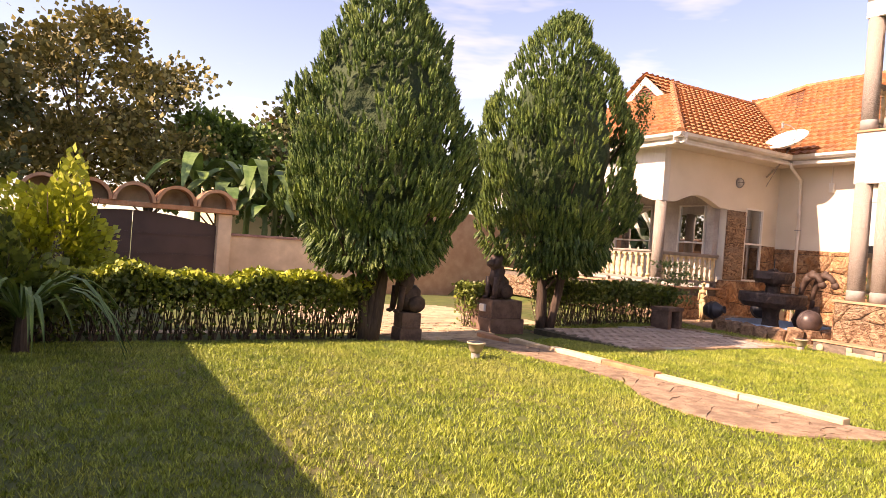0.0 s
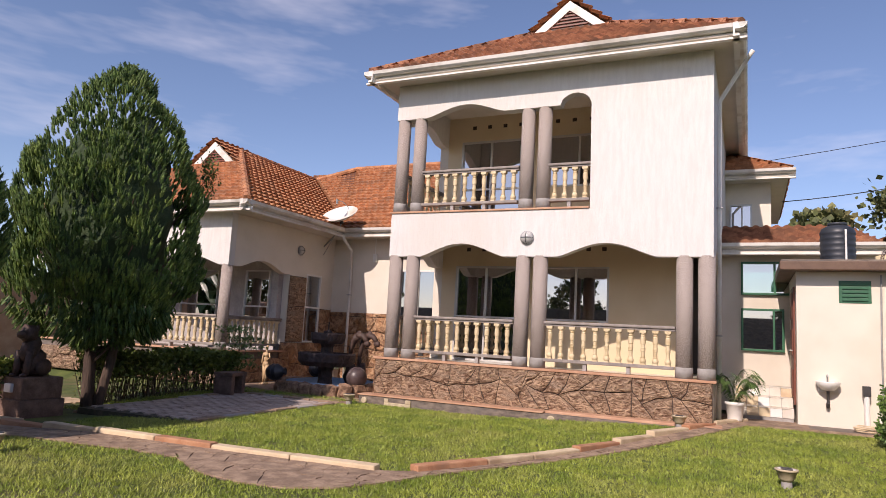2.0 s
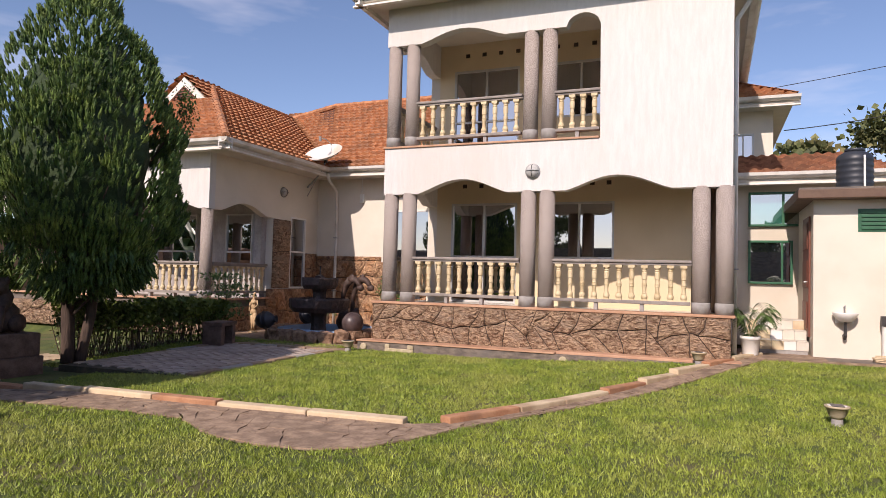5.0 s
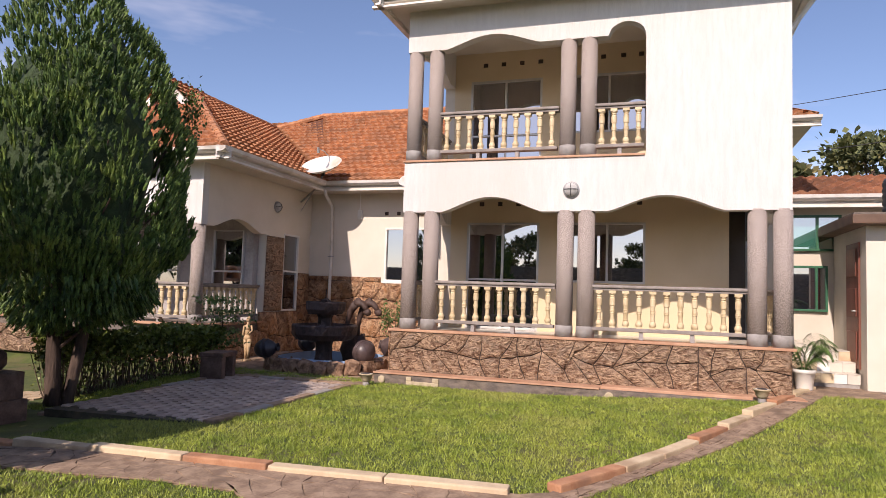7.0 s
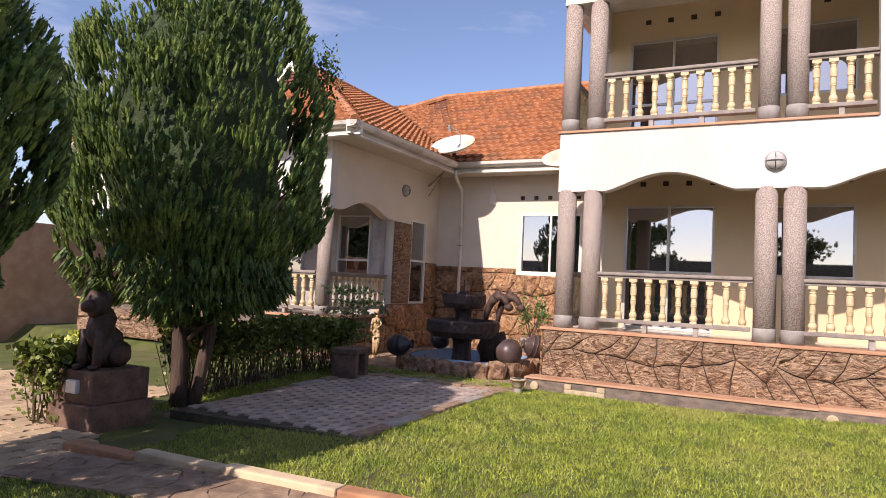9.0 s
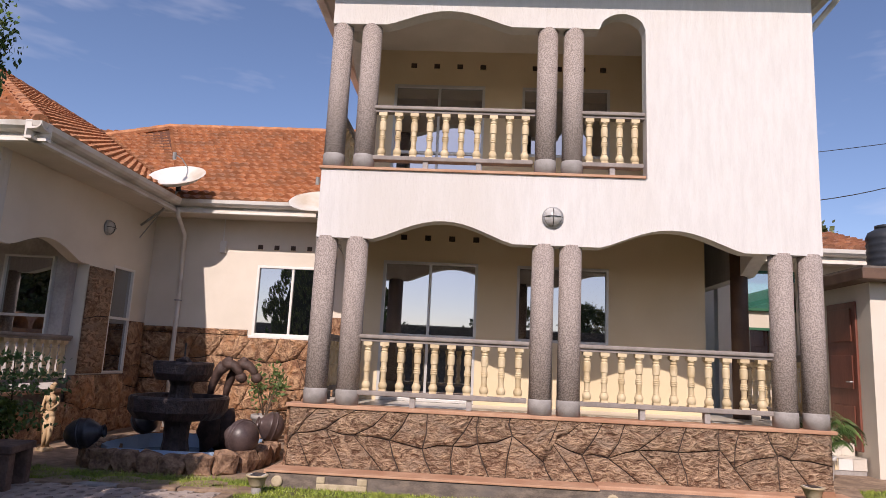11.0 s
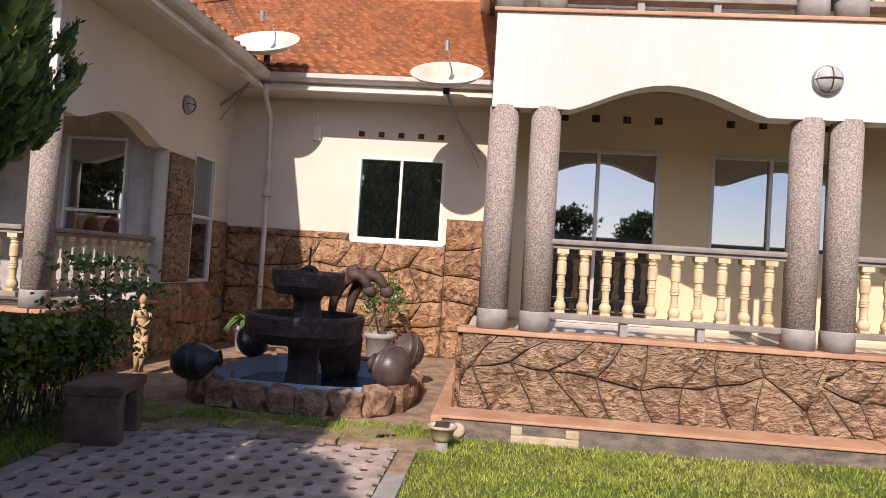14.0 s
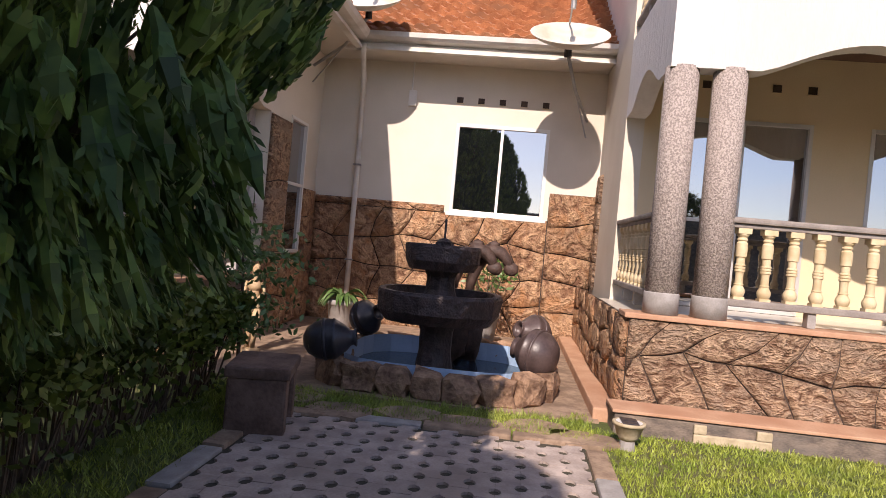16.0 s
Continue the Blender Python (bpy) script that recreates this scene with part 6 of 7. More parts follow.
def gate_side():
    g0 = -0.51
    struct("wall_gate", boxm(4.75, 13.5, GY, GY + 0.2, g0 - 0.2, 1.20), WALLTAN, "tan compound wall beside the gate", "wall")
    struct("cap_gate", boxm(4.75, 13.5, GY - 0.05, GY + 0.25, 1.202, 1.28, bevel=0.01), CAPM, "mauve wall cap", "wall")
    struct("wall_gate_tall", boxm(9.0, 24, GY - 0.3, GY - 0.06, g0 - 0.2, 2.6), CORAL, "tall brown compound wall beyond the drive", "wall")
    struct("wall_gate_far", boxm(-2.5, -0.75, GY, GY + 0.2, g0 - 0.2, 1.20), WALLTAN, "tan compound wall beside the gate", "wall")
    for x in (-0.55, 4.55):
        t = thing("gate_pillar", "tan gate pillar", "pillar", "gate pillars", kind="structure", at=(x, GY, g0))
        part("shaft", boxm(-0.2, 0.2, -0.2, 0.25, -0.1, 2.35, bevel=0.015), WALLTAN, t)
    t = thing("gate", "closed dark brown steel gate with a curved top", "gate", at=(2.0, GY, g0))
    for s in (-1, 1):
        pts = [(0.01 * s, 0.12), (2.33 * s, 0.12)] + [((2.33 - 2.32 * k / 10) * s, 1.98 + 0.28 * math.sin(math.pi / 2 * k / 10)) for k in range(11)]
        lf = part("leaf", prism(bmesh.new(), pts, "y", 0.0, 0.05), GATEM, t, "dark brown sheet steel leaf")
        for z in (0.3, 1.0, 1.6):
            part("rail", boxm(min(0.05 * s, 2.28 * s), max(0.05 * s, 2.28 * s), -0.03, -0.002, z, z + 0.05), GATEM, lf)
    # canopy of small tiled barrel vaults
    c = thing("gate_canopy", "row of terracotta barrel vaults over the gate", "canopy", at=(2.0, GY, g0))
    part("beam", boxm(-2.8, 2.9, -0.35, 0.5, 2.36, 2.5, bevel=0.02), KERBR, c, "terracotta beam")
    for k in range(5):
        x = -2.25 + 1.12 * k
        bm = bmesh.new()
        for (ra, rb, ya, yb) in ((0.56, 0.47, -0.45, 0.55),):
            o1 = [(ra * math.cos(math.pi * j / 12), 2.5 + ra * math.sin(math.pi * j / 12)) for j in range(13)]
            i1 = [(rb * math.cos(math.pi * j / 12), 2.5 + rb * math.sin(math.pi * j / 12)) for j in range(12, -1, -1)]
            prism(bm, [(x + a, b) for a, b in o1 + i1], "y", ya, yb)
        part("vault", bm, KERBR if k % 2 else CORAL, c, "terracotta barrel vault")
        part("vault_back", prism(bmesh.new(), [(x + 0.47 * math.cos(math.pi * j / 12), 2.5 + 0.47 * math.sin(math.pi * j / 12)) for j in range(13)], "y", 0.3, 0.4), KERBC, c)
    p = thing("terracotta_pot", "small terracotta pot on the gate canopy", "pot", at=(4.72, GY, g0 + 2.5))
    pot(p, 0.17, 0.36, KERBR)
    # unseen west wall that closes the garden, added for lawn shade and dark reflections
    struct("wall_west", boxm(-2.5, -2.3, -8, GY, -0.2, 3.02), LEDGE, "unseen west wall added to shade the lawn and darken the glass", "wall")


gate_side()


# ---- far trees, banana clump, neighbours ----
def tree(at, h, r, seed, mt, n=5000, leaf=0.16, label="leafy garden tree beyond the wall", trunk=0.16, low=0.35, group="far trees"):
    t = thing("tree", label, "tree", group, at=at)
    rnd, rng = random.Random(seed), np.random.default_rng(seed)
    part("trunk", tube(bmesh.new(), [(0, 0, -0.2), (0.1, 0.05, h * 0.3), (0, 0.1, h * 0.55), (0.1, 0, h * 0.8)], trunk, 8, trunk * 0.3), BARK, t, smooth=True)
    bm = bmesh.new()
    pts = []
    for k in range(22):
        a, e = rnd.uniform(0, 6.28), rnd.uniform(low, 1.0)
        rr = r * math.sqrt(max(0.05, 1 - ((e - 0.62) / 0.42) ** 2)) * rnd.uniform(0.45, 1.05)
        q = Vector((rr * math.cos(a), rr * math.sin(a), h * e))
        tube(bm, [(0, 0.05, h * max(0.2, e - 0.3)), (q.x * 0.5, q.y * 0.5, h * (e - 0.08)), q], trunk * 0.28, 5, 0.01)
        s = r * rnd.uniform(0.22, 0.4)
        m = n // 22
        pts.append(rng.normal(size=(m, 3)) * np.array([s, s, s * 0.6]) * 0.62 + np.array(q))
    part("limb_tangle", bm, BARK, t)["kind"] = "stuff"
    leaves("crown", np.concatenate(pts), leaf, mt, t, "loose crown of small leaves", 0.2, 1.5, seed, thin=0.8)
    return t


tree((0.5, 27.5, 0), 8.3, 2.9, 61, LEAFDRY, 9000, 0.20, "olive-brown leafy tree beyond the gate")
tree((3.2, 29.5, 0), 7.6, 2.4, 62, LEAFDRY, 7000, 0.20, "olive-brown leafy tree beyond the gate")
tree((-3.0, 24.5, 0), 6.6, 1.8, 63, LEAFFAR, 6000, 0.22, "dark broad-leaved tree beyond the gate")
tree((-4.4, 23.5, 0), 8.0, 2.0, 64, LEAFFAR, 6000, 0.24, "dark broad-leaved tree beyond the gate")
tree((6.0, 30, 0), 6.0, 2.0, 65, LEAF, 6000, 0.24, "dark green tree beyond the gate")
tree((9.0, 24.5, 0), 4.6, 1.8, 67, LEAF, 5000, 0.2, "dark green tree beyond the wall")
tree((12.3, 25.5, 0), 5.5, 2.0, 68, LEAFFAR, 5000, 0.22, "dark green tree beyond the wall")
tree((9.5, 33, 0), 7.5, 2.2, 66, LEAFFAR, 4000, 0.24, "dark green tree beyond the wall")
for k, (x, y, h, r) in enumerate(((44, -9.5, 11.0, 3.2), (47, -16, 10.5, 2.6), (50, -5.0, 9.8, 2.0), (38, -3.6, 8.5, 1.6), (42, -24, 9.0, 3.0), (34, -20, 7.5, 2.2))):
    tree((x, y, 0), h, r, 70 + k, LEAFFAR, 4500, 0.32, "far grey-green tree against the sky", 0.22, 0.5)
# trees to the west, seen in the window glass
for k, (x, y, h, r) in enumerate(((-16, 3.0, 5.0, 1.5), (-22, 12.0, 6.0, 1.8), (-26, -4, 6.0, 1.8))):
    tree((x, y, 0), h, r, 80 + k, LEAFFAR, 4000, 0.24, "dark green tree west of the garden")


def banana(at, h, seed):
    t = thing("banana_plant", "tall banana plant with broad drooping leaves beyond the wall", "plant", "banana clump", at=at)
    part("stem", tube(bmesh.new(), [(0, 0, -0.1), (0.03, 0, h * 0.5), (0, 0.03, h * 0.75)], 0.13, 8, 0.08), LEAFB, t, smooth=True)
    rosette(t, 9, h * 0.55, seed, LEAFB, 0.5, 1.5, h * 0.68)


for k, (x, y, h) in enumerate(((5.0, 23.4, 3.6), (5.9, 24.0, 4.4), (6.8, 23.6, 4.0), (4.3, 24.5, 4.2), (7.6, 24.6, 4.6), (6.2, 22.6, 3.0))):
    banana((x, y, -0.05), h, 90 + k)


def shrub(at, r, h, n, seed, mt, label):
    t = thing("garden_shrub", label, "shrub", at=at)
    rng = np.random.default_rng(seed)
    d = rng.normal(size=(n, 3))
    d /= np.linalg.norm(d, axis=1)[:, None]
    p = d * (rng.uniform(0.4, 1.05, n)[:, None] * (1 + 0.25 * np.sin(d[:, :1] * 6 + seed))) * np.array([r, r, h * 0.5]) + (0, 0, h * 0.55)
    p[:, 2] = np.maximum(p[:, 2], 0.05)
    bm = bmesh.new()
    for k in range(10):
        a = k * 0.63
        tube(bm, [(0, 0, -0.05), (r * 0.4 * math.cos(a), r * 0.4 * math.sin(a), h * 0.5), (r * 0.7 * math.cos(a), r * 0.7 * math.sin(a), h * 0.9)], 0.015, 4, 0.005)
    part("twig_tangle", bm, TWIG, t)["kind"] = "stuff"
    leaves("foliage", p, 0.09, mt, t, "", 0.5, 1.5, seed, thin=0.8)["kind"] = "stuff"
    return t


shrub((0.25, 9.9, -0.09), 0.65, 2.0, 4500, 101, HEDGEY, "yellow-green bushy shrub behind the hedge")
shrub((-0.3, 8.7, -0.09), 0.6, 1.2, 3000, 102, HEDGEL, "dark green shrub at the hedge end")
t = thing("strap_plant", "spiky plant with long arching strap leaves", "plant", at=(0.0, 8.1, -0.05))
rosette(t, 22, 1.35, 103, LEAFB, 0.06, 1.6, 0.35)
rosette(t, 14, 1.0, 104, LEAF, 0.05, 2.2, 0.3)
part("stem", lathe(bmesh.new(), [(0.09, -0.05), (0.07, 0.3), (0.05, 0.45)], 8), BARK, t)


t = thing("garden_palm", "young palm with long arching fronds at the lawn's edge", "palm", at=(1.1, -2.3, 0))
part("trunk", lathe(bmesh.new(), [(0.12, -0.05), (0.1, 0.8), (0.08, 1.5)], 10), BARK, t, smooth=True)
palm_fronds(t, 12, 1.5, 14, LEAF, 1.45)


def far_house(at, w, d, h, rz, wall, label):
    t = thing("neighbour_house", label, "house", "neighbouring houses", at=at, rz=rz)
    part("wall", boxm(-w / 2, w / 2, -d / 2, d / 2, -0.5, h), wall, t)
    rise = w * 0.28
    part("gable", prism(bmesh.new(), [(-w / 2, h), (0, h + rise), (w / 2, h)], "y", -d / 2, d / 2), wall, t)
    for s in (-1, 1):
        bm = bmesh.new()
        tile_course_sheet(bm, (s * (w / 2 + 0.3), -d / 2 - 0.3, h - 0.1), (s * (w / 2 + 0.3), d / 2 + 0.3, h - 0.1), (0, d / 2 + 0.3, h + rise + 0.12), (0, -d / 2 - 0.3, h + rise + 0.12), 0.4, 0.45)
        part("roof", bm, TILE_OLD, t)
    for x in (-w / 4, w / 4):
        wnd = part("window", boxm(x - 0.5, x + 0.5, -d / 2 - 0.02, -d / 2 - 0.003, h - 1.9, h - 0.8), GLASS, t)
        part("frame", boxm(x - 0.56, x + 0.56, -d / 2 - 0.04, -d / 2 - 0.02, h - 0.8, h - 0.72), CERAMIC, wnd)


far_house((26, -5.5, 0), 4.4, 7, 4.1, 78, FARWALL, "cream gabled neighbouring house beyond the wall")
far_house((31, -11, 0), 6.0, 8, 4.2, 78, FARWALL, "cream gabled neighbouring house beyond the wall")
far_house((10.5, 37, 0), 8.0, 8, 5.2, 0, FARWALL, "neighbouring house with an orange roof beyond the trees")


def utility_pole():
    t = thing("utility_pole", "grey concrete utility pole with a crossarm beyond the wall", "utility pole", at=(24, -11.1, 0))
    part("pole", lathe(bmesh.new(), [(0.17, -0.5), (0.11, 10.5)], 10), COLBASE, t, smooth=True)
    part("crossarm", boxm(-0.06, 0.06, -0.7, 0.7, 9.2, 9.32), STEEL, t)
    for y in (-0.6, 0, 0.6):
        part("insulator", lathe(bmesh.new(), [(0.04, 9.32), (0.06, 9.4), (0.03, 9.5)], 8, at=(0, y, 0)), CERAMIC, t, smooth=True)
    for k, (p, q, sag) in enumerate((((24, -11.1, 8.9), (19.5, -1.0, 5.4), 0.5), ((24, -11.1, 9.3), (34, 22, 9.5), 1.0), ((24, -11.1, 9.3), (10, -30, 9.0), 0.8))):
        c = thing("overhead_cable", "dark overhead cable sagging to the house", "cable", "overhead cables", at=p)
        p, q = Vector(p), Vector(q)
        pts = [p.lerp(q, i / 16) - p - Vector((0, 0, 4 * sag * (i / 16) * (1 - i / 16))) for i in range(17)]
        part("wire", tube(bmesh.new(), pts, 0.012, 4), DARKMET, c)


utility_pole()

# ---- path, kerbs, paving (pieces) ----
KERB = [(6.5, 9.3), (6.56, 7.5), (6.63, 6.05), (6.77, 4.4), (6.87, 3.25)]
KERB2 = [(7.05, 3.12), (8.3, 2.45), (9.68, 1.86), (12.0, 0.80), (13.95, -0.12)]
NEAR = [(5.72, 9.0), (5.76, 8.0), (5.84, 7.0), (5.98, 6.2), (6.0, 5.45), (5.66, 4.95), (5.5, 4.4), (5.55, 3.75), (5.85, 3.35), (6.4, 3.08), (7.0, 2.86), (8.2, 2.25), (10.1, 1.27), (11.3, 0.68), (12.4, 0.18), (13.8, -0.42)]


def along(line, s):
    for a, b in zip(line, line[1:]):
        L = math.dist(a, b)
        if s <= L:
            return a[0] + (b[0] - a[0]) * s / L, a[1] + (b[1] - a[1]) * s / L
        s -= L
    return line[-1]


def length(line):
    return sum(math.dist(a, b) for a, b in zip(line, line[1:]))


def kerb_row(line, name, label, piece, seed, pair=None, h=0.075):
    rnd = random.Random(seed)
    t = thing(name, label, "kerb", kind="structure", at=(0, 0, 0))
    L, s, k = length(line), 0.0, 0
    while s < L - 0.2:
        e = min(L, s + piece * rnd.uniform(0.85, 1.15))
        a, b = along(line, s + 0.006), along(line, e - 0.006)
        d = Vector((b[0] - a[0], b[1] - a[1], 0))
        ln = d.length
        z = ground_z((a[0] + b[0]) / 2, (a[1] + b[1]) / 2)
        ob = part("kerb_stone", boxm(0, ln, -0.075, 0.075, -0.12, h + rnd.uniform(-0.008, 0.008), bevel=0.018), (pair or (KERBR, KERBC, KERBC))[k % 3], t)
        ob.matrix_world = Matrix.Translation((a[0], a[1], z)) @ Matrix.Rotation(math.atan2(d.y, d.x), 4, "Z") @ Matrix.Rotation(radians(rnd.uniform(-1.5, 1.5)), 4, "X")
        s, k = e, k + 1


kerb_row(KERB, "kerb_path", "painted cream and terracotta kerb stones along the path", 1.0, 1)
kerb_row(KERB2, "kerb_lawn", "painted cream and terracotta kerb stones round the lawn", 0.9, 2)
kerb_row([(7.95, 9.75), (11.75, 9.8)], "kerb_paving", "dull stone edging of the paved patch", 0.6, 3, (SLAB, COLBASE, SLAB), 0.04)
kerb_row([(8.1, 7.36), (11.84, 7.33)], "kerb_paving_side", "dull stone edging of the paved patch", 0.6, 5, (SLAB, COLBASE, SLAB), 0.04)
kerb_row([(11.86, 9.7), (11.90, 7.42)], "kerb_paving_end", "dull stone edging of the paved patch", 0.6, 4, (SLAB, COLBASE, SLAB), 0.04)


def path():
    far = KERB + KERB2
    lf, ln = length(far), length(NEAR)
    n = 90
    verts, faces = [], []
    for k in range(n + 1):
        a, b = along(far, lf * k / n), along(NEAR, ln * k / n)
        for (x, y) in (a, b):
            verts.append((x, y, ground_z(x, y) + 0.012))
    faces = [(2 * k, 2 * k + 1, 2 * k + 3, 2 * k + 2) for k in range(n)]
    p = tagged(poly("path", verts, faces, SLAB), "worn brown flagstone path across the lawn", "path", kind="structure")
    rnd = random.Random(8)
    nu, nv = 58, 4
    node = {}
    for i in range(nu + 1):
        for j in range(nv + 1):
            u = (i + (rnd.uniform(-0.42, 0.42) if 0 < i < nu else 0)) / nu
            v = (j + (rnd.uniform(-0.3, 0.3) if 0 < j < nv else rnd.uniform(0.02, 0.1) * (1 if j == 0 else -1))) / nv
            a, b = along(far, lf * u), along(NEAR, ln * u)
            node[i, j] = Vector((a[0] + (b[0] - a[0]) * v, a[1] + (b[1] - a[1]) * v, 0))
    for i in range(nu):
        for j in range(nv):
            c = [node[i, j], node[i + 1, j], node[i + 1, j + 1], node[i, j + 1]]
            mid = sum(c, Vector()) / 4
            ring = []
            for k in range(4):
                ring += [c[k], (c[k] + c[(k + 1) % 4]) / 2 + Vector((rnd.uniform(-0.03, 0.03), rnd.uniform(-0.03, 0.03), 0))]
            bm = bmesh.new()
            h = 0.02 + rnd.uniform(0, 0.004)
            lo, hi = [], []
            for q in ring:
                w = mid + (q - mid) * 0.995
                g = ground_z(w.x, w.y)
                lo.append(bm.verts.new((w.x, w.y, g - 0.02)))
                w2 = mid + (q - mid) * 0.988
                hi.append(bm.verts.new((w2.x, w2.y, g + h)))
            for k in range(8):
                bm.faces.new((lo[k], lo[(k + 1) % 8], hi[(k + 1) % 8], hi[k]))
            bm.faces.new(hi)
            bmesh.ops.recalc_face_normals(bm, faces=bm.faces)
            part("flagstone", bm, SLAB, p)
    # apron by the outhouse
    ap = prism(bmesh.new(), [(13.3, -0.5), (13.5, -2.1), (14.19, -2.1), (14.19, -0.99), (15.0, -0.99), (15.0, 0.32), (13.2, 0.22)], "z", 0.0, 0.235)
    struct("path_apron", ap, SLAB, "worn brown paving by the porch end", "path")


path()


def stepping_stones():
    rnd = random.Random(5)
    for k, (x, y) in enumerate(((12.0, 9.25), (12.15, 8.75), (12.05, 8.25), (12.2, 7.75), (12.25, 9.75), (12.0, 7.4))):
        bm = prism(bmesh.new(), [(0.28 * math.cos(a) * rnd.uniform(0.8, 1.15) * 0.8, 0.28 * math.sin(a) * rnd.uniform(0.8, 1.15)) for a in np.arange(0, 6.2, 0.9)], "z", -0.04, 0.035)
        ob = part("stepping_stone", bm, SLAB)
        ob.location = (x, y, 0)
        tagged(ob, "flat grey stepping stone in the grass", "stone", "stepping stones")


stepping_stones()


def paver_mesh(w, l, name, material, r):
    """A block with a round bite in the middle of one side and a quarter bite at the two corners of the other."""
    def bite(cx, cy, a0, a1, n):
        return [(cx + r * math.cos(radians(a0 + (a1 - a0) * k / n)), cy + r * 0.72 * math.sin(radians(a0 + (a1 - a0) * k / n))) for k in range(n + 1)]
    pts = [(-l / 2, -w / 2)] + bite(0, -w / 2, 180, 0, 6) + [(l / 2, -w / 2)] + bite(l / 2, w / 2, 270, 180, 3) + bite(-l / 2, w / 2, 360, 270, 3)
    bm = prism(bmesh.new(), pts, "z", -0.05, 0.022)
    me = bpy.data.meshes.new(name)
    bm.to_mesh(me)
    bm.free()
    me.materials.append(material)
    return me


def paving():
    base = prism(bmesh.new(), [(7.95, 9.7), (8.1, 7.4), (11.84, 7.4), (11.8, 9.74)], "z", -0.2, 0.006)
    p = struct("paved_patch", base, MOSS, "shaded patch of grey block paving with mossy joints", "pavement")
    me = paver_mesh(0.149, 0.203, "paver", PAVER, 0.052)
    rnd = random.Random(9)
    rest = []
    count = 0
    cells = []
    for j in range(15):
        for i in range(18):
            x, y = 11.72 - 0.2045 * i - (0.1022 if j % 2 else 0), 7.5 + 0.1505 * j
            if x > 8.15:
                cells.append((x, y))
    cells.sort(key=lambda c: -c[0])
    for k, (x, y) in enumerate(cells):
        m = Matrix.Translation((x, y, rnd.uniform(-0.002, 0.002))) @ Matrix.Rotation(rnd.uniform(-0.006, 0.006), 4, "Z")
        ob = new("paver", me)
        ob.parent = p
        ob.matrix_world = m
    # drive: larger sandy blocks
    dv = prism(bmesh.new(), [(-2.2, 9.75), (4.6, 9.75), (5.3, 8.98), (6.25, 9.05), (7.2, 10.9), (12.7, 11.0), (12.7, 20.9), (-2.2, 20.9)], "z", -0.8, -0.075)
    for v in dv.verts:
        if v.co.z > -0.5:
            v.co.z -= drive_fall(v.co.y)
    d = struct("drive", dv, PAVERY, "sandy block-paved drive behind the hedge", "drive")
    me2 = paver_mesh(0.2, 0.3, "drive_paver", PAVERY, 0.055)
    cells = []
    for j in range(34):
        for i in range(17):
            x, y = 4.2 + 0.307 * i + (0.15 if j % 2 else 0), 9.0 + 0.207 * j
            if 4.9 + max(0, 9.8 - y) * 0.3 < x < 6.3 + (y - 9) * 1.2 or y > 10.7:
                cells.append((x, y))
    cells.sort(key=lambda c: c[1])
    for k, (x, y) in enumerate(cells[:300]):
        ob = new("drive_paver", me2)
        ob.parent = d
        ob.matrix_world = Matrix.Translation((x, y, -0.085 - drive_fall(y) + rnd.uniform(-0.004, 0.004)))
    src = np.array([tuple(v.co) for v in me2.vertices])
    allv, allf, nv = [], [], len(src)
    for k, (x, y) in enumerate(cells[300:]):
        allv.append(src + np.array([x, y, -0.085 - drive_fall(y) + rnd.uniform(-0.004, 0.004)]))
        allf += [tuple(i + k * nv for i in f.vertices) for f in me2.polygons]
    ob = poly("drive_pavers", np.concatenate(allv).tolist(), allf, PAVERY, d)
    ob["kind"] = "stuff"
    q = thing("low_planter", "low stone planter beside the drive", "planter", at=(9.3, 13.6, -0.19))
    part("box", boxm(-0.5, 0.5, -0.35, 0.35, -0.05, 0.38, bevel=0.02), PEDEST, q)
    leaves("foliage", np.random.default_rng(3).normal(size=(500, 3)) * (0.25, 0.16, 0.08) + (0, 0, 0.46), 0.1, HEDGEY, q, "yellow-green leaves", 0.5, 1.5, 4)["kind"] = "stuff"


paving()


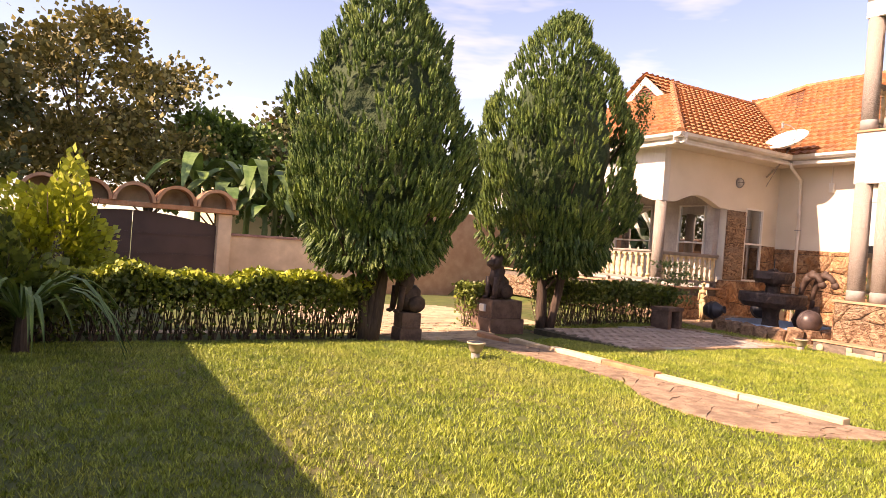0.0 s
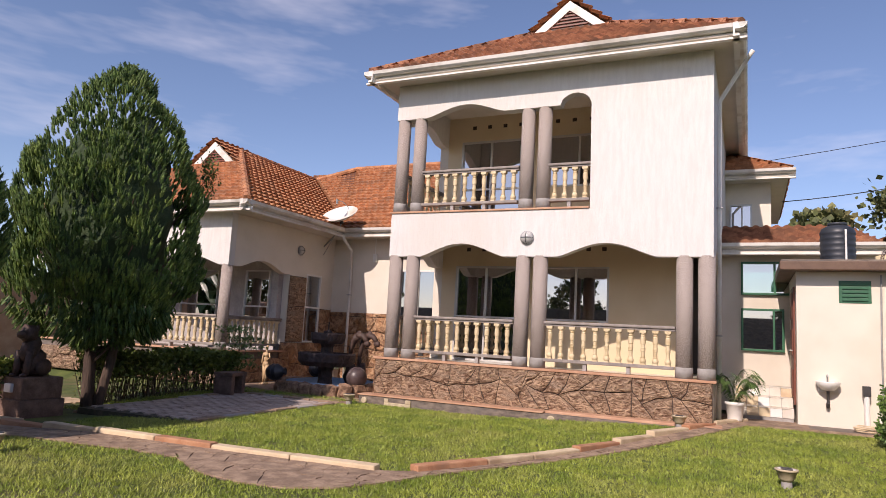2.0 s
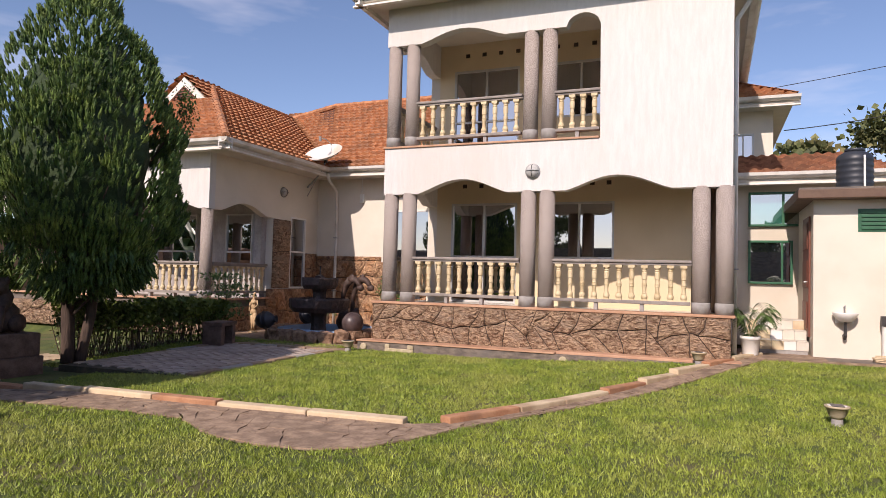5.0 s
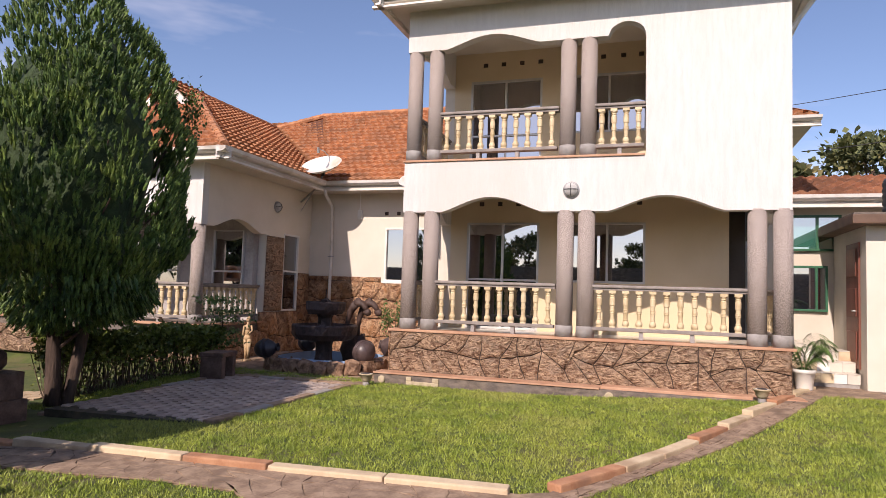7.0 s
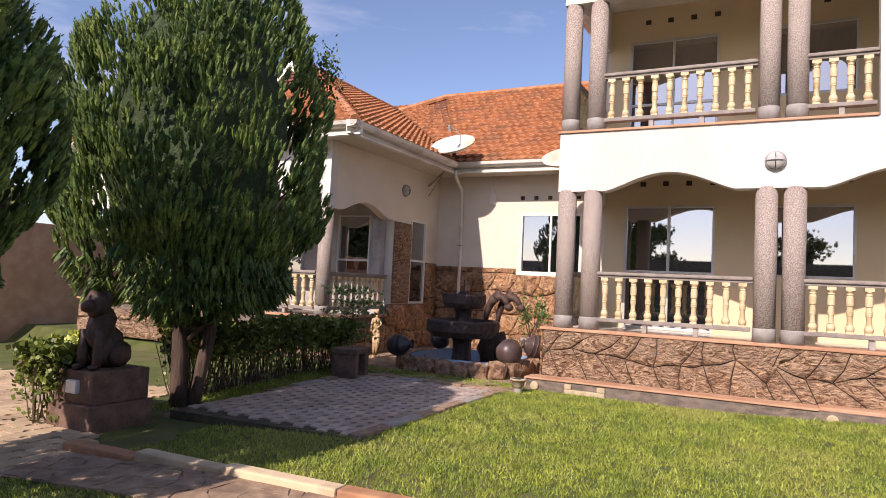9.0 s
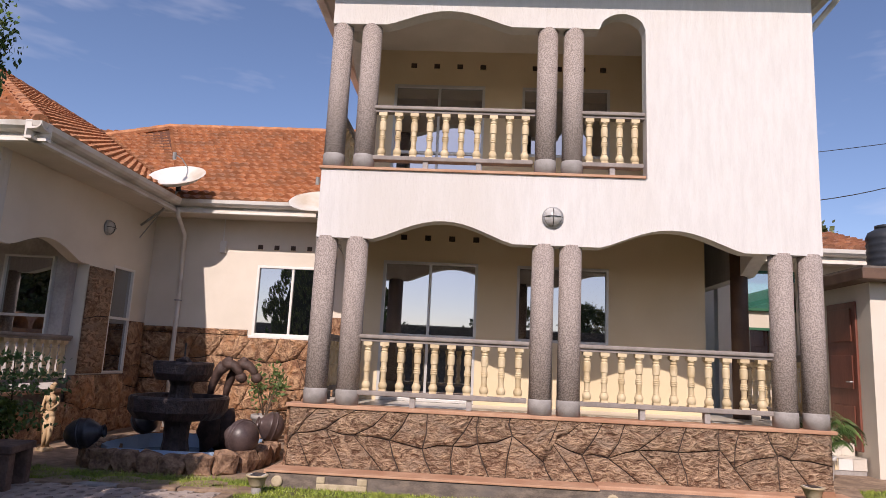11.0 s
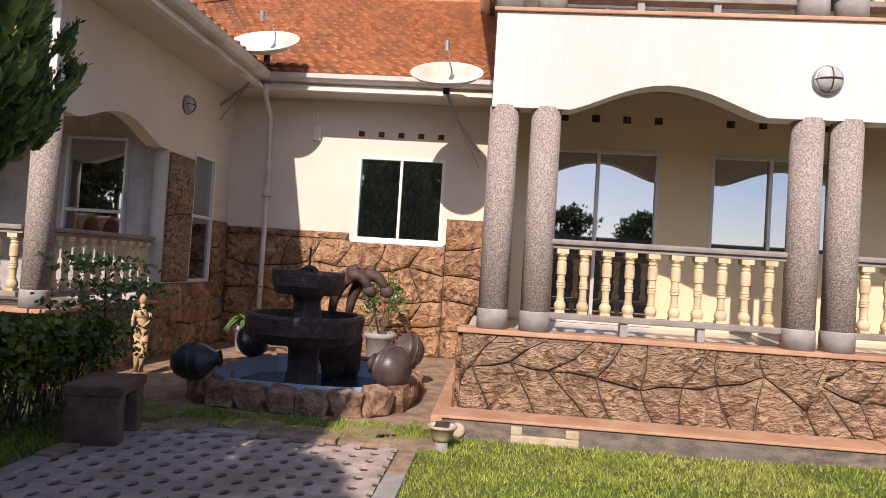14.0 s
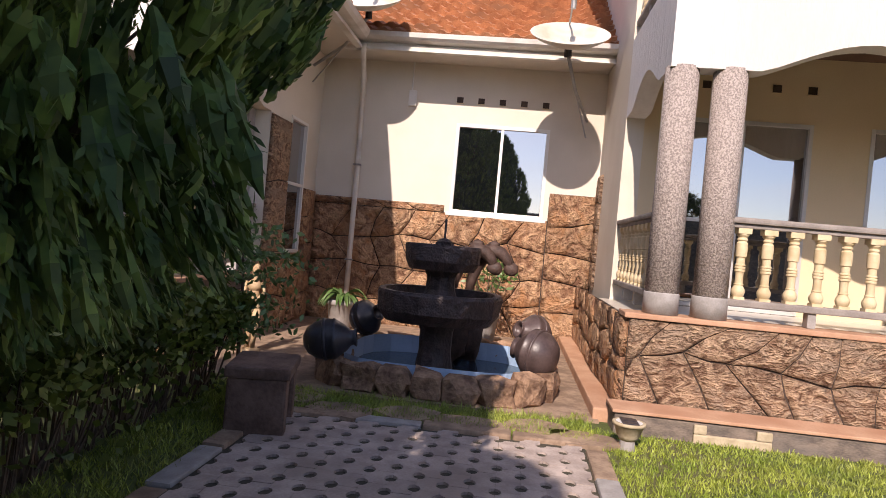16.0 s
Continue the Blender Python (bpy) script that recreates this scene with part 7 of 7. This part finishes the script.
# ---- grass ----
def grass():
    rng = np.random.default_rng(77)

    def inside(x, y, pts):
        c = np.zeros(len(x), bool)
        n = len(pts)
        for k in range(n):
            (x0, y0), (x1, y1) = pts[k], pts[(k + 1) % n]
            hit = ((y0 > y) != (y1 > y)) & (x < (x1 - x0) * (y - y0) / (y1 - y0 + 1e-12) + x0)
            c ^= hit
        return c
    path_poly = KERB + KERB2 + NEAR[::-1]
    pave = [(8.15, 9.82), (8.15, 7.28), (11.93, 7.28), (11.93, 9.82)]
    bedp = [(14.0, -2.05), (14.0, -2.64), (2.0, -5.04), (0.0, -5.4), (0.0, -3.45), (4.0, -3.05), (8.4, -3.0), (11.0, -2.15)]
    out = []
    for (x0, x1, y0, y1, n, hgt) in ((-1.8, 13.3, -3.6, 9.1, 900000, 0.031), (11.85, 12.75, 7.3, 10.6, 16000, 0.05), (8.2, 12.4, 9.6, 10.4, 16000, 0.045)):
        nt = n // 6
        x = np.repeat(rng.uniform(x0, x1, nt), 6) + rng.normal(0, 0.016, nt * 6)
        y = np.repeat(rng.uniform(y0, y1, nt), 6) + rng.normal(0, 0.016, nt * 6)
        tall = np.repeat(rng.uniform(0.65, 1.35, nt), 6)
        n = nt * 6
        keep = ~inside(x, y, path_poly) & ~inside(x, y, pave) & ~inside(x, y, bedp)
        keep &= ~((x > 4.6) & (x < 7.4) & (y > 8.85)) & ~((y > 9.0) & (x < 8)) & ~((np.abs(x - 13.8) < 1.2) & (np.abs(y - 8.7) < 1.25)) & ~((x > 12.36) & (y > 0.1) & (y < 7.2)) & ~((x > 12.45) & (y > 7.2) & (y < 9.1) & (hgt < 0.04))
        patch = np.sin(x * 1.7 + 0.6 * np.sin(y * 2.3)) * np.sin(y * 1.4 + 0.8 * np.sin(x * 1.1))
        keep &= rng.uniform(0, 1, n) < 0.86 + 0.14 * patch
        x, y, tall = x[keep], y[keep], tall[keep]
        m = len(x)
        gz = np.array([ground_z(a, b) for a, b in zip(x, y)])
        L = hgt * rng.uniform(0.55, 1.4, m) * tall
        a, b = rng.uniform(0, 6.28, m), rng.uniform(0, 6.28, m)
        lean = rng.uniform(0.25, 1.1, m) * L
        w = rng.uniform(0.0035, 0.0065, m)
        v = np.empty((m, 3, 3))
        v[:, 0] = np.stack([x + w * np.cos(b), y + w * np.sin(b), gz - 0.004], 1)
        v[:, 1] = np.stack([x - w * np.cos(b), y - w * np.sin(b), gz - 0.004], 1)
        v[:, 2] = np.stack([x + lean * np.cos(a), y + lean * np.sin(a), gz + L], 1)
        out.append(v.reshape(-1, 3))
    ob = sheet("lawn_grass", np.concatenate(out), 3, BLADE)
    tagged(ob, "short green lawn grass blades", "grass", kind="stuff")


grass()
